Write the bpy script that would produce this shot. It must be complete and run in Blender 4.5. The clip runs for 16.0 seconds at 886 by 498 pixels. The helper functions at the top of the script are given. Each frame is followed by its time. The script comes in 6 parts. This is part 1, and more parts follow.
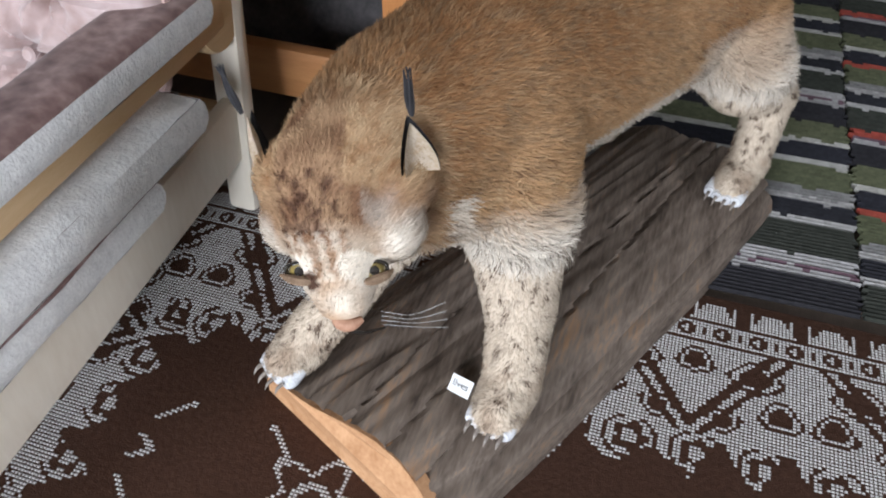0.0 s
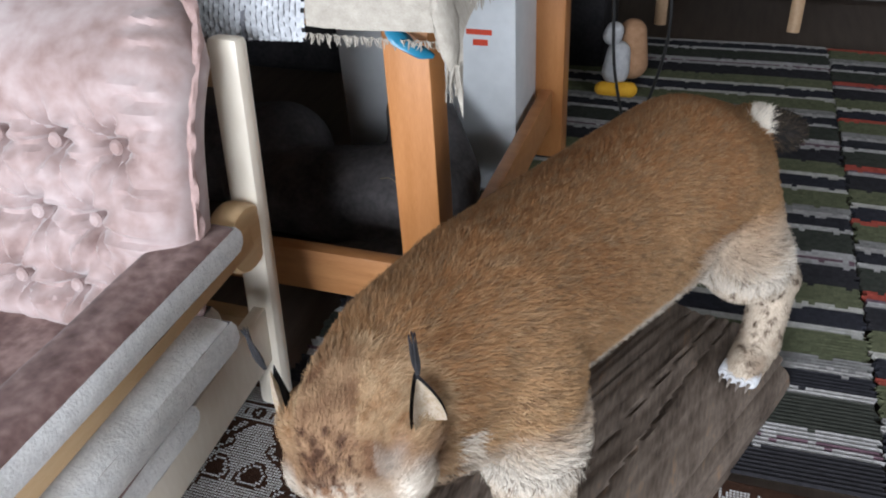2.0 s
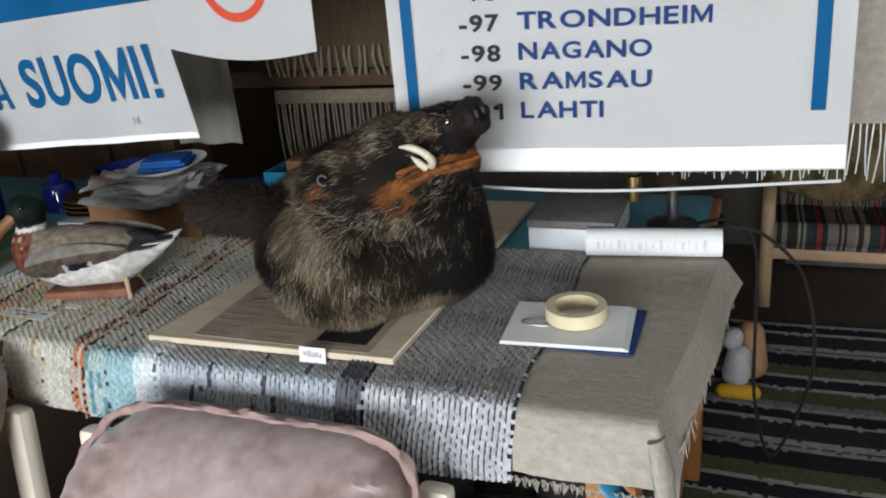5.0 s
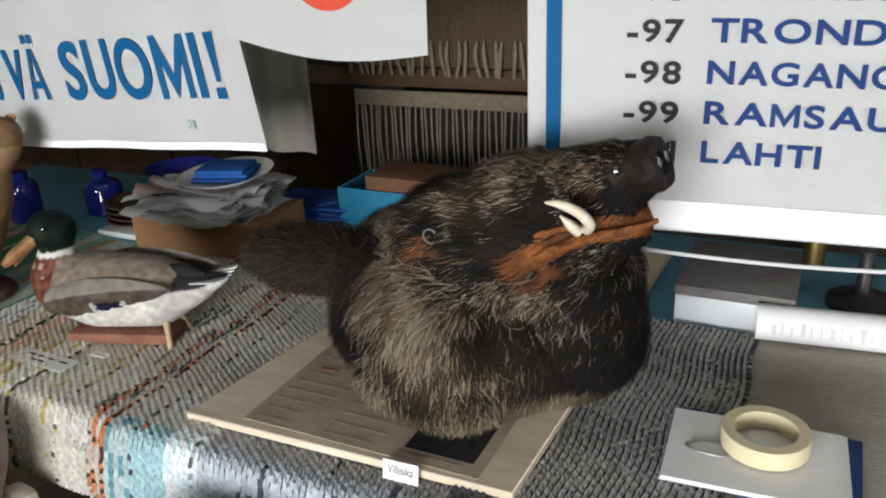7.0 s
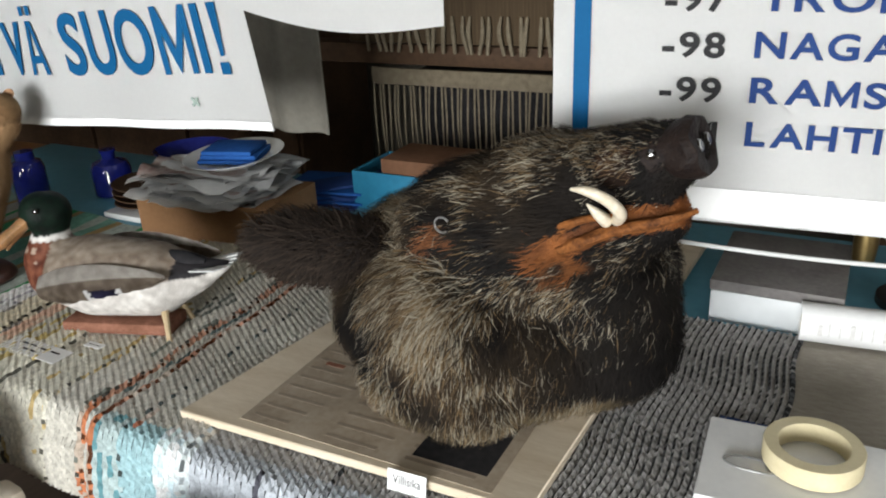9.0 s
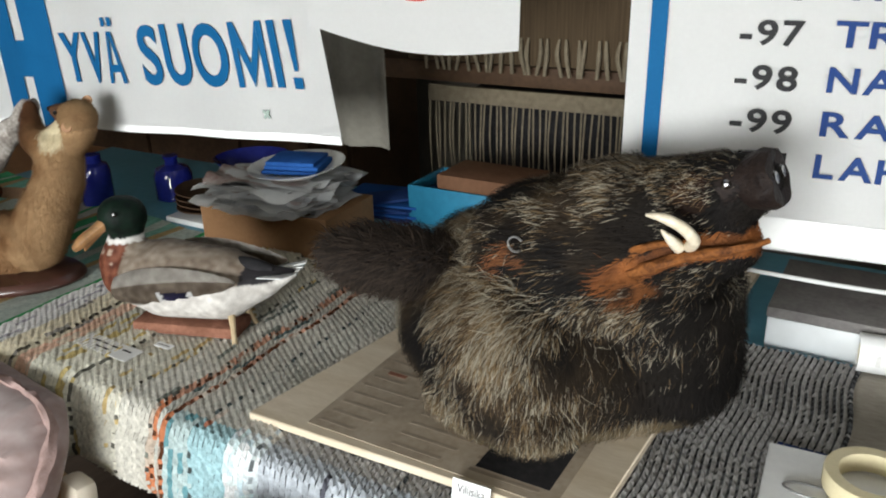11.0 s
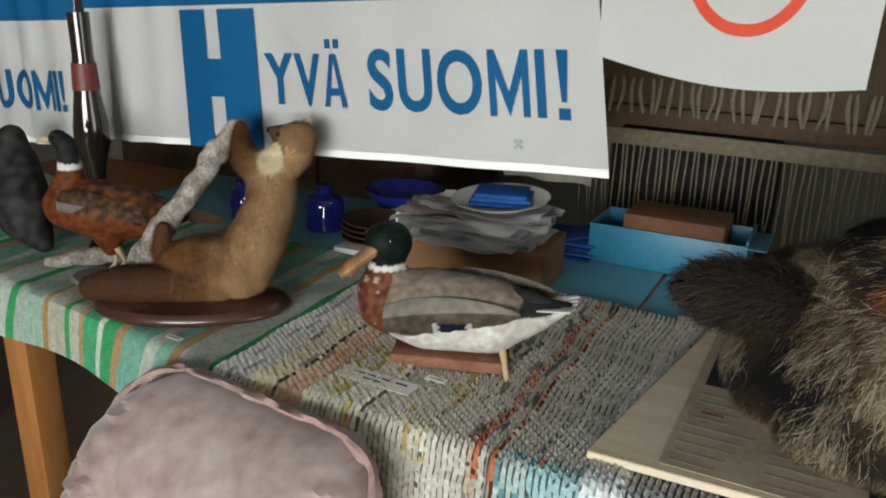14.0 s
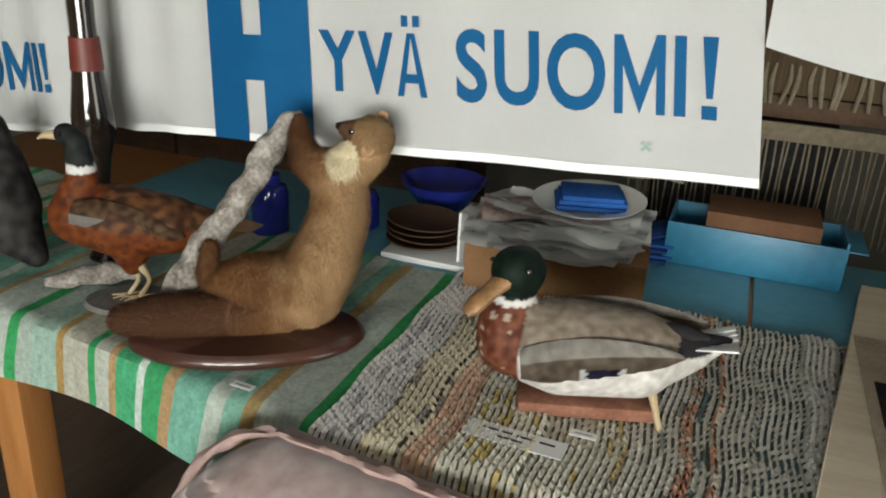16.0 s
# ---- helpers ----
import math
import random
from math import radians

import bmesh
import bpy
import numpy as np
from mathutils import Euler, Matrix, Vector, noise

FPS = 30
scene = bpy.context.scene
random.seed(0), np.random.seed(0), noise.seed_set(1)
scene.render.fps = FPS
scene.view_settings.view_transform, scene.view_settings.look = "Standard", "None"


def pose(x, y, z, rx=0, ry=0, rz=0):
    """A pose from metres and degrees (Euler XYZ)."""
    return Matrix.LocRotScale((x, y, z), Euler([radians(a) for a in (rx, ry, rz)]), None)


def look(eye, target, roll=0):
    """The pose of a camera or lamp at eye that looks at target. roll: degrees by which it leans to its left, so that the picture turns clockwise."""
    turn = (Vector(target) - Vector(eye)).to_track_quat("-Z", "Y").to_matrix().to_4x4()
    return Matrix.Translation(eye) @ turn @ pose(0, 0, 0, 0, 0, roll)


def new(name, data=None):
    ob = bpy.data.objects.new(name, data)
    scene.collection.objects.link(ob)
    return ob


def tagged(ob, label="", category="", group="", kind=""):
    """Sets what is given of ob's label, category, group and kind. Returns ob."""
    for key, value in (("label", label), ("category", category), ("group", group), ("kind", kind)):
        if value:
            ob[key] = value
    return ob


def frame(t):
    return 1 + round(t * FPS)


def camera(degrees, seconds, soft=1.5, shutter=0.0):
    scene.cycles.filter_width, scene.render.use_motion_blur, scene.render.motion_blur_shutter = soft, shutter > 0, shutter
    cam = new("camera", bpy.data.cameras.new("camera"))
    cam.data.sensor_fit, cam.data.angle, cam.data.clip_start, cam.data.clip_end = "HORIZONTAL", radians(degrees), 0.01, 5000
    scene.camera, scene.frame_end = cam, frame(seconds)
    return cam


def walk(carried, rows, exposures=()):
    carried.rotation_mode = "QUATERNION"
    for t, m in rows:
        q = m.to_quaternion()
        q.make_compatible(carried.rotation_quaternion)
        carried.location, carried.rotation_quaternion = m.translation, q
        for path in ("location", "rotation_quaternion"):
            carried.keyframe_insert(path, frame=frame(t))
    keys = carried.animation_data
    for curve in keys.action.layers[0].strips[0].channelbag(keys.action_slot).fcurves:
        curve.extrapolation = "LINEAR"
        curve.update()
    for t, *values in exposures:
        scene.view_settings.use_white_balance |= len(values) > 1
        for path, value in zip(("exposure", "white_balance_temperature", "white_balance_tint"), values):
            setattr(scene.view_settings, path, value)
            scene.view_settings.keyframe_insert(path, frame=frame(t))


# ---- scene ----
cam = camera(58.0, 16.0, soft=2.0)
PATH = [
    (0, (0.955, 0.79, 0.905), (0.517, 2.186, -0.458), 1.0),
    (0.5, (0.963, 0.806, 0.94), (0.489, 2.237, -0.374), -0.9),
    (1, (0.983, 0.83, 0.987), (0.459, 2.301, -0.262), -2.1),
    (1.5, (0.982, 0.826, 0.999), (0.433, 2.306, -0.23), -2.4),
    (2, (0.978, 0.834, 1.045), (0.395, 2.372, -0.093), -3.7),
    (2.5, (0.978, 0.848, 1.091), (0.361, 2.428, 0.032), -4.6),
    (3, (0.96, 0.883, 1.163), (0.283, 2.504, 0.208), -5.1),
    (3.5, (0.961, 0.905, 1.255), (0.21, 2.558, 0.416), -5.1),
    (4, (0.932, 0.908, 1.307), (0.113, 2.552, 0.515), -5.6),
    (4.5, (0.869, 0.905, 1.364), (0.037, 2.561, 0.61), -6.9),
    (5, (0.716, 0.93, 1.394), (-0.006, 2.644, 0.659), -5.6),
    (5.2, (0.692, 0.933, 1.408), (-0.016, 2.652, 0.671), -5.3),
    (7.3, (0.455, 1.282, 1.366), (-0.407, 2.916, 0.6), -2.8),
    (7.5, (0.452, 1.302, 1.357), (-0.418, 2.923, 0.572), -2.8),
    (8, (0.438, 1.313, 1.353), (-0.429, 2.933, 0.563), -2.8),
    (8.5, (0.443, 1.319, 1.351), (-0.431, 2.936, 0.563), -3.1),
    (10.8, (0.417, 1.287, 1.35), (-0.536, 2.87, 0.583), -1.9),
    (11, (0.412, 1.272, 1.369), (-0.545, 2.858, 0.616), -1.8),
    (11.5, (0.37, 1.226, 1.391), (-0.562, 2.852, 0.692), -1.1),
    (12, (0.279, 1.166, 1.389), (-0.575, 2.827, 0.676), -0.5),
    (12.5, (0.177, 1.089, 1.381), (-0.64, 2.767, 0.663), 0.2),
    (13, (0.087, 1.037, 1.36), (-0.782, 2.714, 0.702), 0.7),
    (13.5, (0.029, 1.028, 1.356), (-0.859, 2.697, 0.701), 1.1),
    (14, (-0.059, 1.041, 1.341), (-0.911, 2.73, 0.693), 1.5),
    (14.5, (-0.189, 1.089, 1.342), (-0.982, 2.789, 0.651), 2.0),
    (15, (-0.273, 1.137, 1.355), (-1.054, 2.831, 0.635), 2.2),
    (15.5, (-0.319, 1.154, 1.36), (-1.095, 2.84, 0.614), 2.0),
    (16, (-0.435, 1.129, 1.354), (-1.068, 2.873, 0.605), 3.1),
]
walk(cam, [(t, look(eye, target, roll)) for t, eye, target, roll in PATH],
     [(0.0, 0.17, 6000, 10), (1.5, 0.12, 6000, 10), (2.5, 0.32, 6000, 10), (3.5, -0.15, 6150, 9), (5.0, -0.2, 6300, 8), (8.0, 0.1, 6600, 8), (11.0, 0.2, 6600, 6), (13.0, -0.15, 6700, 5), (14.5, -0.25, 6900, 4), (16.0, 0.0, 7000, 4)])


# ---- world and light ----
world = bpy.data.worlds.new("world")
scene.world = world
world.use_nodes = True
sky = world.node_tree.nodes.new("ShaderNodeTexSky")
sky.sky_type, sky.sun_disc = "NISHITA", False
sky.sun_elevation, sky.sun_rotation = radians(35), radians(200)
world.node_tree.links.new(sky.outputs[0], world.node_tree.nodes["Background"].inputs[0])
world.node_tree.nodes["Background"].inputs[1].default_value = 0.1


def window_lamp(name, m, wide, high, watts, colour):
    lamp = bpy.data.lights.new(name, "AREA")
    lamp.shape, lamp.size, lamp.size_y, lamp.energy, lamp.color = "RECTANGLE", wide, high, watts, colour
    ob = new(name, lamp)
    ob.matrix_world = m
    return ob


# daylight that comes in by the two windows
window_lamp("daylight_front", look((0.2, -1.93, 1.25), (0.2, 1.0, 1.10)), 2.35, 1.25, 245, (0.95, 0.97, 1.0))
window_lamp("daylight_side", look((2.93, 0.9, 1.05), (0.0, 1.4, 0.5)), 1.5, 1.0, 22, (0.95, 0.97, 1.0))

# ---- materials ----


def socket(node, name):
    return node.inputs[name]


def material(name, colours, rough=0.7, scale=20.0, bump=0.2, fine=6.0, stretch=(1, 1, 1), metal=0.0, sheen=0.0, coat=0.0, attribute="", vary=0.0, shine=None):
    """A surface whose colour wanders between the given ones at two scales, with a matching relief."""
    m = bpy.data.materials.new(name)
    m.use_nodes = True
    n, l = m.node_tree.nodes, m.node_tree.links
    b = n["Principled BSDF"]
    where = n.new("ShaderNodeTexCoord")
    turn = n.new("ShaderNodeMapping")
    turn.inputs["Scale"].default_value = stretch
    l.new(where.outputs["Object"], turn.inputs[0])
    coarse, grain = n.new("ShaderNodeTexNoise"), n.new("ShaderNodeTexNoise")
    for tex, s, d in ((coarse, scale, 4), (grain, scale * fine, 3)):
        tex.inputs["Scale"].default_value, tex.inputs["Detail"].default_value = s, d
        l.new(turn.outputs[0], tex.inputs["Vector"])
    mix = n.new("ShaderNodeMath")
    mix.operation = "MULTIPLY_ADD"
    mix.inputs[1].default_value = 0.4
    l.new(grain.outputs["Fac"], mix.inputs[0])
    part_of = n.new("ShaderNodeMath")
    part_of.operation = "MULTIPLY"
    part_of.inputs[1].default_value = 0.6
    l.new(coarse.outputs["Fac"], part_of.inputs[0])
    l.new(part_of.outputs[0], mix.inputs[2])
    ramp = n.new("ShaderNodeValToRGB")
    while len(ramp.color_ramp.elements) < len(colours):
        ramp.color_ramp.elements.new(0.5)
    for k, c in enumerate(colours):
        ramp.color_ramp.elements[k].position = 0.5 if len(colours) == 1 else 0.32 + 0.36 * k / (len(colours) - 1)
        ramp.color_ramp.elements[k].color = (*c, 1)
    l.new(mix.outputs[0], ramp.inputs[0])
    out = ramp.outputs[0]
    if attribute:
        own = n.new("ShaderNodeAttribute")
        own.attribute_name = attribute
        both = n.new("ShaderNodeMixRGB")
        both.blend_type = "MULTIPLY"
        both.inputs[0].default_value = 1
        l.new(own.outputs["Color"], both.inputs[1])
        l.new(out, both.inputs[2])
        out = both.outputs[0]
    if vary:
        info, hsv, span = n.new("ShaderNodeObjectInfo"), n.new("ShaderNodeHueSaturation"), n.new("ShaderNodeMapRange")
        span.inputs["To Min"].default_value, span.inputs["To Max"].default_value = 1 - vary, 1 + vary
        l.new(info.outputs["Random"], span.inputs[0])
        l.new(span.outputs[0], hsv.inputs["Value"])
        l.new(out, hsv.inputs["Color"])
        out = hsv.outputs[0]
    l.new(out, b.inputs["Base Color"])
    b.inputs["Roughness"].default_value, b.inputs["Metallic"].default_value = rough, metal
    b.inputs["Specular IOR Level"].default_value = shine if shine is not None else (0.5 if rough < 0.6 else 0.15)
    b.inputs["Sheen Weight"].default_value, b.inputs["Coat Weight"].default_value = sheen, coat
    if bump:
        lift = n.new("ShaderNodeBump")
        lift.inputs["Strength"].default_value, lift.inputs["Distance"].default_value = bump, 0.004
        l.new(mix.outputs[0], lift.inputs["Height"])
        l.new(lift.outputs[0], b.inputs["Normal"])
    return m


GREY = [(0.8, 0.8, 0.8), (1.0, 1.0, 1.0)]
M_coat = material("animal_coat", [(0.75, 0.75, 0.75), (1, 1, 1)], 0.75, 60, 0.5, 5, attribute="coat")
M_fur = material("fur_hair", [(0.8, 0.8, 0.8), (1, 1, 1)], 0.8, 80, 0, 4, attribute="coat")
M_plume = material("plumage", [(0.8, 0.8, 0.8), (1.05, 1.05, 1.05)], 0.6, 90, 0.5, 5, attribute="coat")
M_weave = material("woven_rag", [(0.7, 0.7, 0.7), (1.1, 1.1, 1.1)], 0.95, 140, 0.6, 4, attribute="coat")
M_cloth_print = material("printed_cloth", [(0.93, 0.93, 0.93), (1.0, 1.0, 1.0)], 0.9, 30, 0.15, 20, attribute="coat")
M_banner = material("banner_cloth", [(0.86, 0.86, 0.85), (0.90, 0.90, 0.89)], 0.75, 6, 0.15, 30)
M_blue = material("banner_blue", [(0.003, 0.078, 0.205), (0.005, 0.095, 0.24)], 0.7, 12, 0.1, 20)
M_navy = material("letter_navy", [(0.012, 0.035, 0.14), (0.02, 0.05, 0.17)], 0.7, 12, 0.1)
M_black = material("letter_black", [(0.02, 0.02, 0.022), (0.035, 0.035, 0.035)], 0.7, 12, 0.1)
M_red = material("print_red", [(0.55, 0.06, 0.03), (0.62, 0.09, 0.05)], 0.7, 12, 0.1)
M_mark = material("mark_grey", [(0.25, 0.34, 0.30), (0.4, 0.46, 0.42)], 0.8, 60, 0.1)
M_cream_wood = material("cream_painted_wood", [(0.70, 0.62, 0.50), (0.80, 0.73, 0.62)], 0.45, 9, 0.12, 12, (1, 1, 0.25))
M_pine = material("pine_wood", [(0.55, 0.36, 0.18), (0.66, 0.47, 0.27)], 0.5, 9, 0.15, 14, (6, 0.6, 6))
M_orange_wood = material("orange_stained_wood", [(0.33, 0.13, 0.035), (0.45, 0.20, 0.07)], 0.42, 10, 0.15, 12, (5, 5, 0.5))
M_orange_rail = material("orange_stained_rail", [(0.36, 0.15, 0.05), (0.52, 0.25, 0.10)], 0.42, 8, 0.15, 10, (0.6, 5, 7))
M_pink = material("mauve_velvet", [(0.215, 0.135, 0.118), (0.35, 0.262, 0.248), (0.46, 0.38, 0.372)], 0.7, 7, 0.2, 5, sheen=0.35)
M_brown_velvet = material("brown_velvet", [(0.085, 0.045, 0.040), (0.18, 0.11, 0.10), (0.32, 0.22, 0.20)], 0.75, 12, 0.25, 4, sheen=0.12)
M_grey_pad = material("grey_plush", [(0.56, 0.55, 0.54), (0.74, 0.73, 0.71)], 0.95, 60, 0.6, 4, sheen=0.4)
M_piping = material("mauve_piping", [(0.30, 0.20, 0.18), (0.42, 0.30, 0.28)], 0.8, 60, 0.3)
M_carpet = material("brown_carpet", [(0.038, 0.018, 0.011), (0.066, 0.032, 0.020)], 0.97, 120, 0.6, 4)
M_lace = material("pale_carpet_knots", [(0.32, 0.31, 0.30), (0.50, 0.48, 0.46)], 0.97, 150, 0.6, 3)
M_bark = material("weathered_log", [(0.045, 0.034, 0.027), (0.105, 0.080, 0.063), (0.155, 0.122, 0.098), (0.24, 0.145, 0.085)], 0.62, 5, 0.6, 9, (5, 0.7, 5))
M_cut = material("sawn_wood", [(0.30, 0.15, 0.07), (0.48, 0.28, 0.15)], 0.8, 30, 0.4, 6)
M_paper = material("white_paper", [(0.74, 0.74, 0.74), (0.82, 0.82, 0.81)], 0.85, 12, 0.08, 10)
M_news = material("newspaper", [(0.30, 0.24, 0.18), (0.40, 0.33, 0.25), (0.46, 0.39, 0.31)], 0.8, 14, 0.1, 9)
M_card = material("cardboard", [(0.20, 0.105, 0.05), (0.26, 0.145, 0.072)], 0.85, 10, 0.15, 14)
M_board = material("plywood_board", [(0.55, 0.45, 0.32), (0.72, 0.63, 0.50)], 0.6, 10, 0.1, 12, (0.6, 6, 6))
M_teal = material("blue_plastic_cover", [(0.012, 0.12, 0.21), (0.025, 0.19, 0.31)], 0.4, 6, 0.15, 8)
M_paleteal = material("blue_table_cover", [(0.08, 0.26, 0.36), (0.12, 0.34, 0.45)], 0.45, 6, 0.12, 8)
# Wall and ceiling colours are darkened to keep bounced light low.
M_wall = material("darkened_wall", [(0.13, 0.12, 0.10), (0.18, 0.17, 0.145)], 0.85, 4, 0.15, 20)
M_ceiling = material("darkened_ceiling", [(0.20, 0.19, 0.165), (0.25, 0.24, 0.21)], 0.9, 4, 0.15, 20)
M_floor = material("floor_boards", [(0.07, 0.052, 0.04), (0.12, 0.09, 0.07)], 0.55, 6, 0.2, 12, (7, 0.6, 1))
M_dark = material("dark_fabric", [(0.012, 0.012, 0.014), (0.035, 0.033, 0.035)], 0.85, 10, 0.4, 8)
M_rubber = material("black_rubber", [(0.012, 0.012, 0.012), (0.025, 0.025, 0.025)], 0.45, 20, 0.1)
M_metal = material("dull_steel", [(0.35, 0.35, 0.35), (0.5, 0.5, 0.5)], 0.35, 20, 0.05, metal=1.0)
M_plaque = material("dark_mahogany", [(0.035, 0.014, 0.010), (0.075, 0.030, 0.022)], 0.28, 8, 0.08, 12, (1, 5, 5), coat=0.3)
M_brick = material("red_brick", [(0.15, 0.065, 0.04), (0.30, 0.14, 0.095)], 0.9, 25, 0.6, 6)
M_stone = material("grey_stone", [(0.11, 0.10, 0.10), (0.19, 0.18, 0.17)], 0.85, 20, 0.5, 6)
M_birch = material("lichen_branch", [(0.10, 0.08, 0.068), (0.25, 0.22, 0.195), (0.48, 0.455, 0.42)], 0.9, 34, 1.0, 5)
M_horn = material("tusk_ivory", [(0.55, 0.46, 0.32), (0.78, 0.72, 0.60)], 0.35, 40, 0.1, 4)
M_nose = material("snout_leather", [(0.006, 0.005, 0.005), (0.018, 0.013, 0.011)], 0.7, 60, 0.8)
M_pinknose = material("nose_leather", [(0.26, 0.135, 0.085), (0.36, 0.215, 0.145)], 0.65, 60, 0.3)
M_eye_amber = material("glass_eye_amber", [(0.17, 0.125, 0.035), (0.28, 0.21, 0.065)], 0.05, 40, 0.0, coat=1.0)
M_eye_dark = material("glass_eye_dark", [(0.012, 0.010, 0.008), (0.02, 0.016, 0.014)], 0.05, 40, 0.0, coat=1.0)
M_claw = material("claw_horn", [(0.10, 0.08, 0.07), (0.30, 0.26, 0.22)], 0.4, 60, 0.1)
M_bill = material("duck_bill", [(0.13, 0.075, 0.035), (0.36, 0.18, 0.07)], 0.5, 60, 0.2)
M_leg = material("bird_leg", [(0.38, 0.28, 0.16), (0.5, 0.4, 0.26)], 0.6, 60, 0.3)
M_tape = material("masking_tape", [(0.62, 0.54, 0.34), (0.70, 0.62, 0.42)], 0.6, 40, 0.1)
M_string = material("loom_string", [(0.13, 0.105, 0.072), (0.22, 0.185, 0.13)], 0.95, 60, 0.2)
M_loom = material("loom_wood", [(0.05, 0.03, 0.018), (0.10, 0.058, 0.034)], 0.6, 8, 0.2, 10)
M_warp = material("brown_warp", [(0.055, 0.038, 0.022), (0.10, 0.07, 0.042)], 0.95, 6, 0.4, 40, (30, 30, 1))
M_bottle = material("dark_bottle", [(0.012, 0.009, 0.007), (0.03, 0.02, 0.015)], 0.12, 20, 0.0, coat=0.5)
M_bluebottle = material("blue_glass", [(0.01, 0.015, 0.16), (0.02, 0.03, 0.28)], 0.1, 10, 0.0, coat=0.5)
M_white_plastic = material("white_plastic", [(0.55, 0.57, 0.58), (0.66, 0.68, 0.69)], 0.45, 6, 0.05)
M_plate = material("glazed_plate", [(0.60, 0.61, 0.60), (0.68, 0.69, 0.68)], 0.2, 6, 0.03, coat=0.4)
M_bluecloth = material("blue_cloth", [(0.012, 0.06, 0.24), (0.02, 0.10, 0.34)], 0.8, 20, 0.2)
M_yellow = material("yellow_plush", [(0.70, 0.36, 0.02), (0.85, 0.48, 0.05)], 0.9, 60, 0.5)
M_tan = material("tan_plush", [(0.36, 0.20, 0.11), (0.50, 0.30, 0.18)], 0.95, 60, 0.6)
M_greyplush = material("pale_plush", [(0.40, 0.40, 0.42), (0.62, 0.62, 0.62)], 0.95, 60, 0.6)
M_beech = material("beech_frame", [(0.46, 0.29, 0.16), (0.58, 0.40, 0.25)], 0.45, 8, 0.1, 12)
M_linen = material("undyed_linen", [(0.31, 0.28, 0.235), (0.44, 0.40, 0.345)], 0.97, 60, 0.8, 6, (1, 3, 1))
M_glass = bpy.data.materials.new("window_glass")
M_glass.use_nodes = True
M_glass.node_tree.nodes["Principled BSDF"].inputs["Transmission Weight"].default_value = 1.0
M_glass.node_tree.nodes["Principled BSDF"].inputs["Roughness"].default_value = 0.02

# ---- helpers for shapes ----


def mesh_of(bm, name):
    me = bpy.data.meshes.new(name)
    bm.to_mesh(me)
    bm.free()
    return me


def thicken(bm, thick):
    bmesh.ops.solidify(bm, geom=bm.faces[:], thickness=thick)
    bmesh.ops.recalc_face_normals(bm, faces=bm.faces[:])


def part(name, bm, mat, parent=None, label="", smooth=True):
    """Links a bmesh as one mesh object, under a thing or a part if one is given."""
    me = mesh_of(bm, name)
    me.materials.append(mat)
    if smooth:
        me.shade_smooth()
        me.set_sharp_from_angle(angle=radians(40))
    ob = new(name, me)
    if parent:
        ob.parent = parent
    if label:
        ob["label"] = label
    return ob


def thing(name, label, category, group="", at=(0, 0, 0), turn=0.0):
    ob = new(name)
    ob.empty_display_size = 0.05
    ob.matrix_world = pose(*at, 0, 0, turn)
    return tagged(ob, label, category, group)


def solid(lo, hi, bevel=0.004, m=None, segments=2):
    """A block with rounded edges."""
    bm = bmesh.new()
    bmesh.ops.create_cube(bm, size=1)
    size, mid = [b - a for a, b in zip(lo, hi)], [(a + b) / 2 for a, b in zip(lo, hi)]
    for v in bm.verts:
        v.co = Vector([c * s + k for c, s, k in zip(v.co, size, mid)])
    if bevel:
        bmesh.ops.bevel(bm, geom=bm.edges[:], offset=min(bevel, min(size) * 0.45), segments=segments, affect="EDGES", profile=0.6)
    if m:
        bm.transform(m)
    return bm


def bar(a, b, wide, deep, bevel=0.005, up=(0, 0, 1)):
    """A squared bar from a to b."""
    a, b = Vector(a), Vector(b)
    z = (b - a).normalized()
    x = Vector(up).cross(z)
    x = x.normalized() if x.length > 1e-4 else Vector((1, 0, 0))
    y = z.cross(x)
    m = Matrix((x, y, z)).transposed().to_4x4()
    m.translation = a
    return solid((-wide / 2, -deep / 2, 0), (wide / 2, deep / 2, (b - a).length), bevel, m)


def lathe(profile, steps=32, m=None):
    """A turned body from (radius, height) pairs."""
    bm = bmesh.new()
    rings = [[bm.verts.new((r * math.cos(2 * math.pi * k / steps), r * math.sin(2 * math.pi * k / steps), z)) for k in range(steps)] for r, z in profile]
    for a, b in zip(rings, rings[1:]):
        for k in range(steps):
            bm.faces.new((a[k], a[(k + 1) % steps], b[(k + 1) % steps], b[k]))
    for ring, (r, _) in ((rings[0], profile[0]), (rings[-1], profile[-1])):
        if r < 0.003:
            try:
                bm.faces.new(ring)
            except ValueError:
                pass
    bmesh.ops.recalc_face_normals(bm, faces=bm.faces[:])
    if m:
        bm.transform(m)
    return bm


def smooth_line(points, per=8):
    """A curve through the points (Catmull-Rom), with as many values each as given."""
    p = [np.array(q, float) for q in points]
    p = [2 * p[0] - p[1], *p, 2 * p[-1] - p[-2]]
    out = []
    for a, b, c, d in zip(p, p[1:], p[2:], p[3:]):
        for k in range(per):
            t = k / per
            out.append(0.5 * (2 * b + (c - a) * t + (2 * a - 5 * b + 4 * c - d) * t * t + (3 * b - a - 3 * c + d) * t**3))
    return [*out, p[-2]]


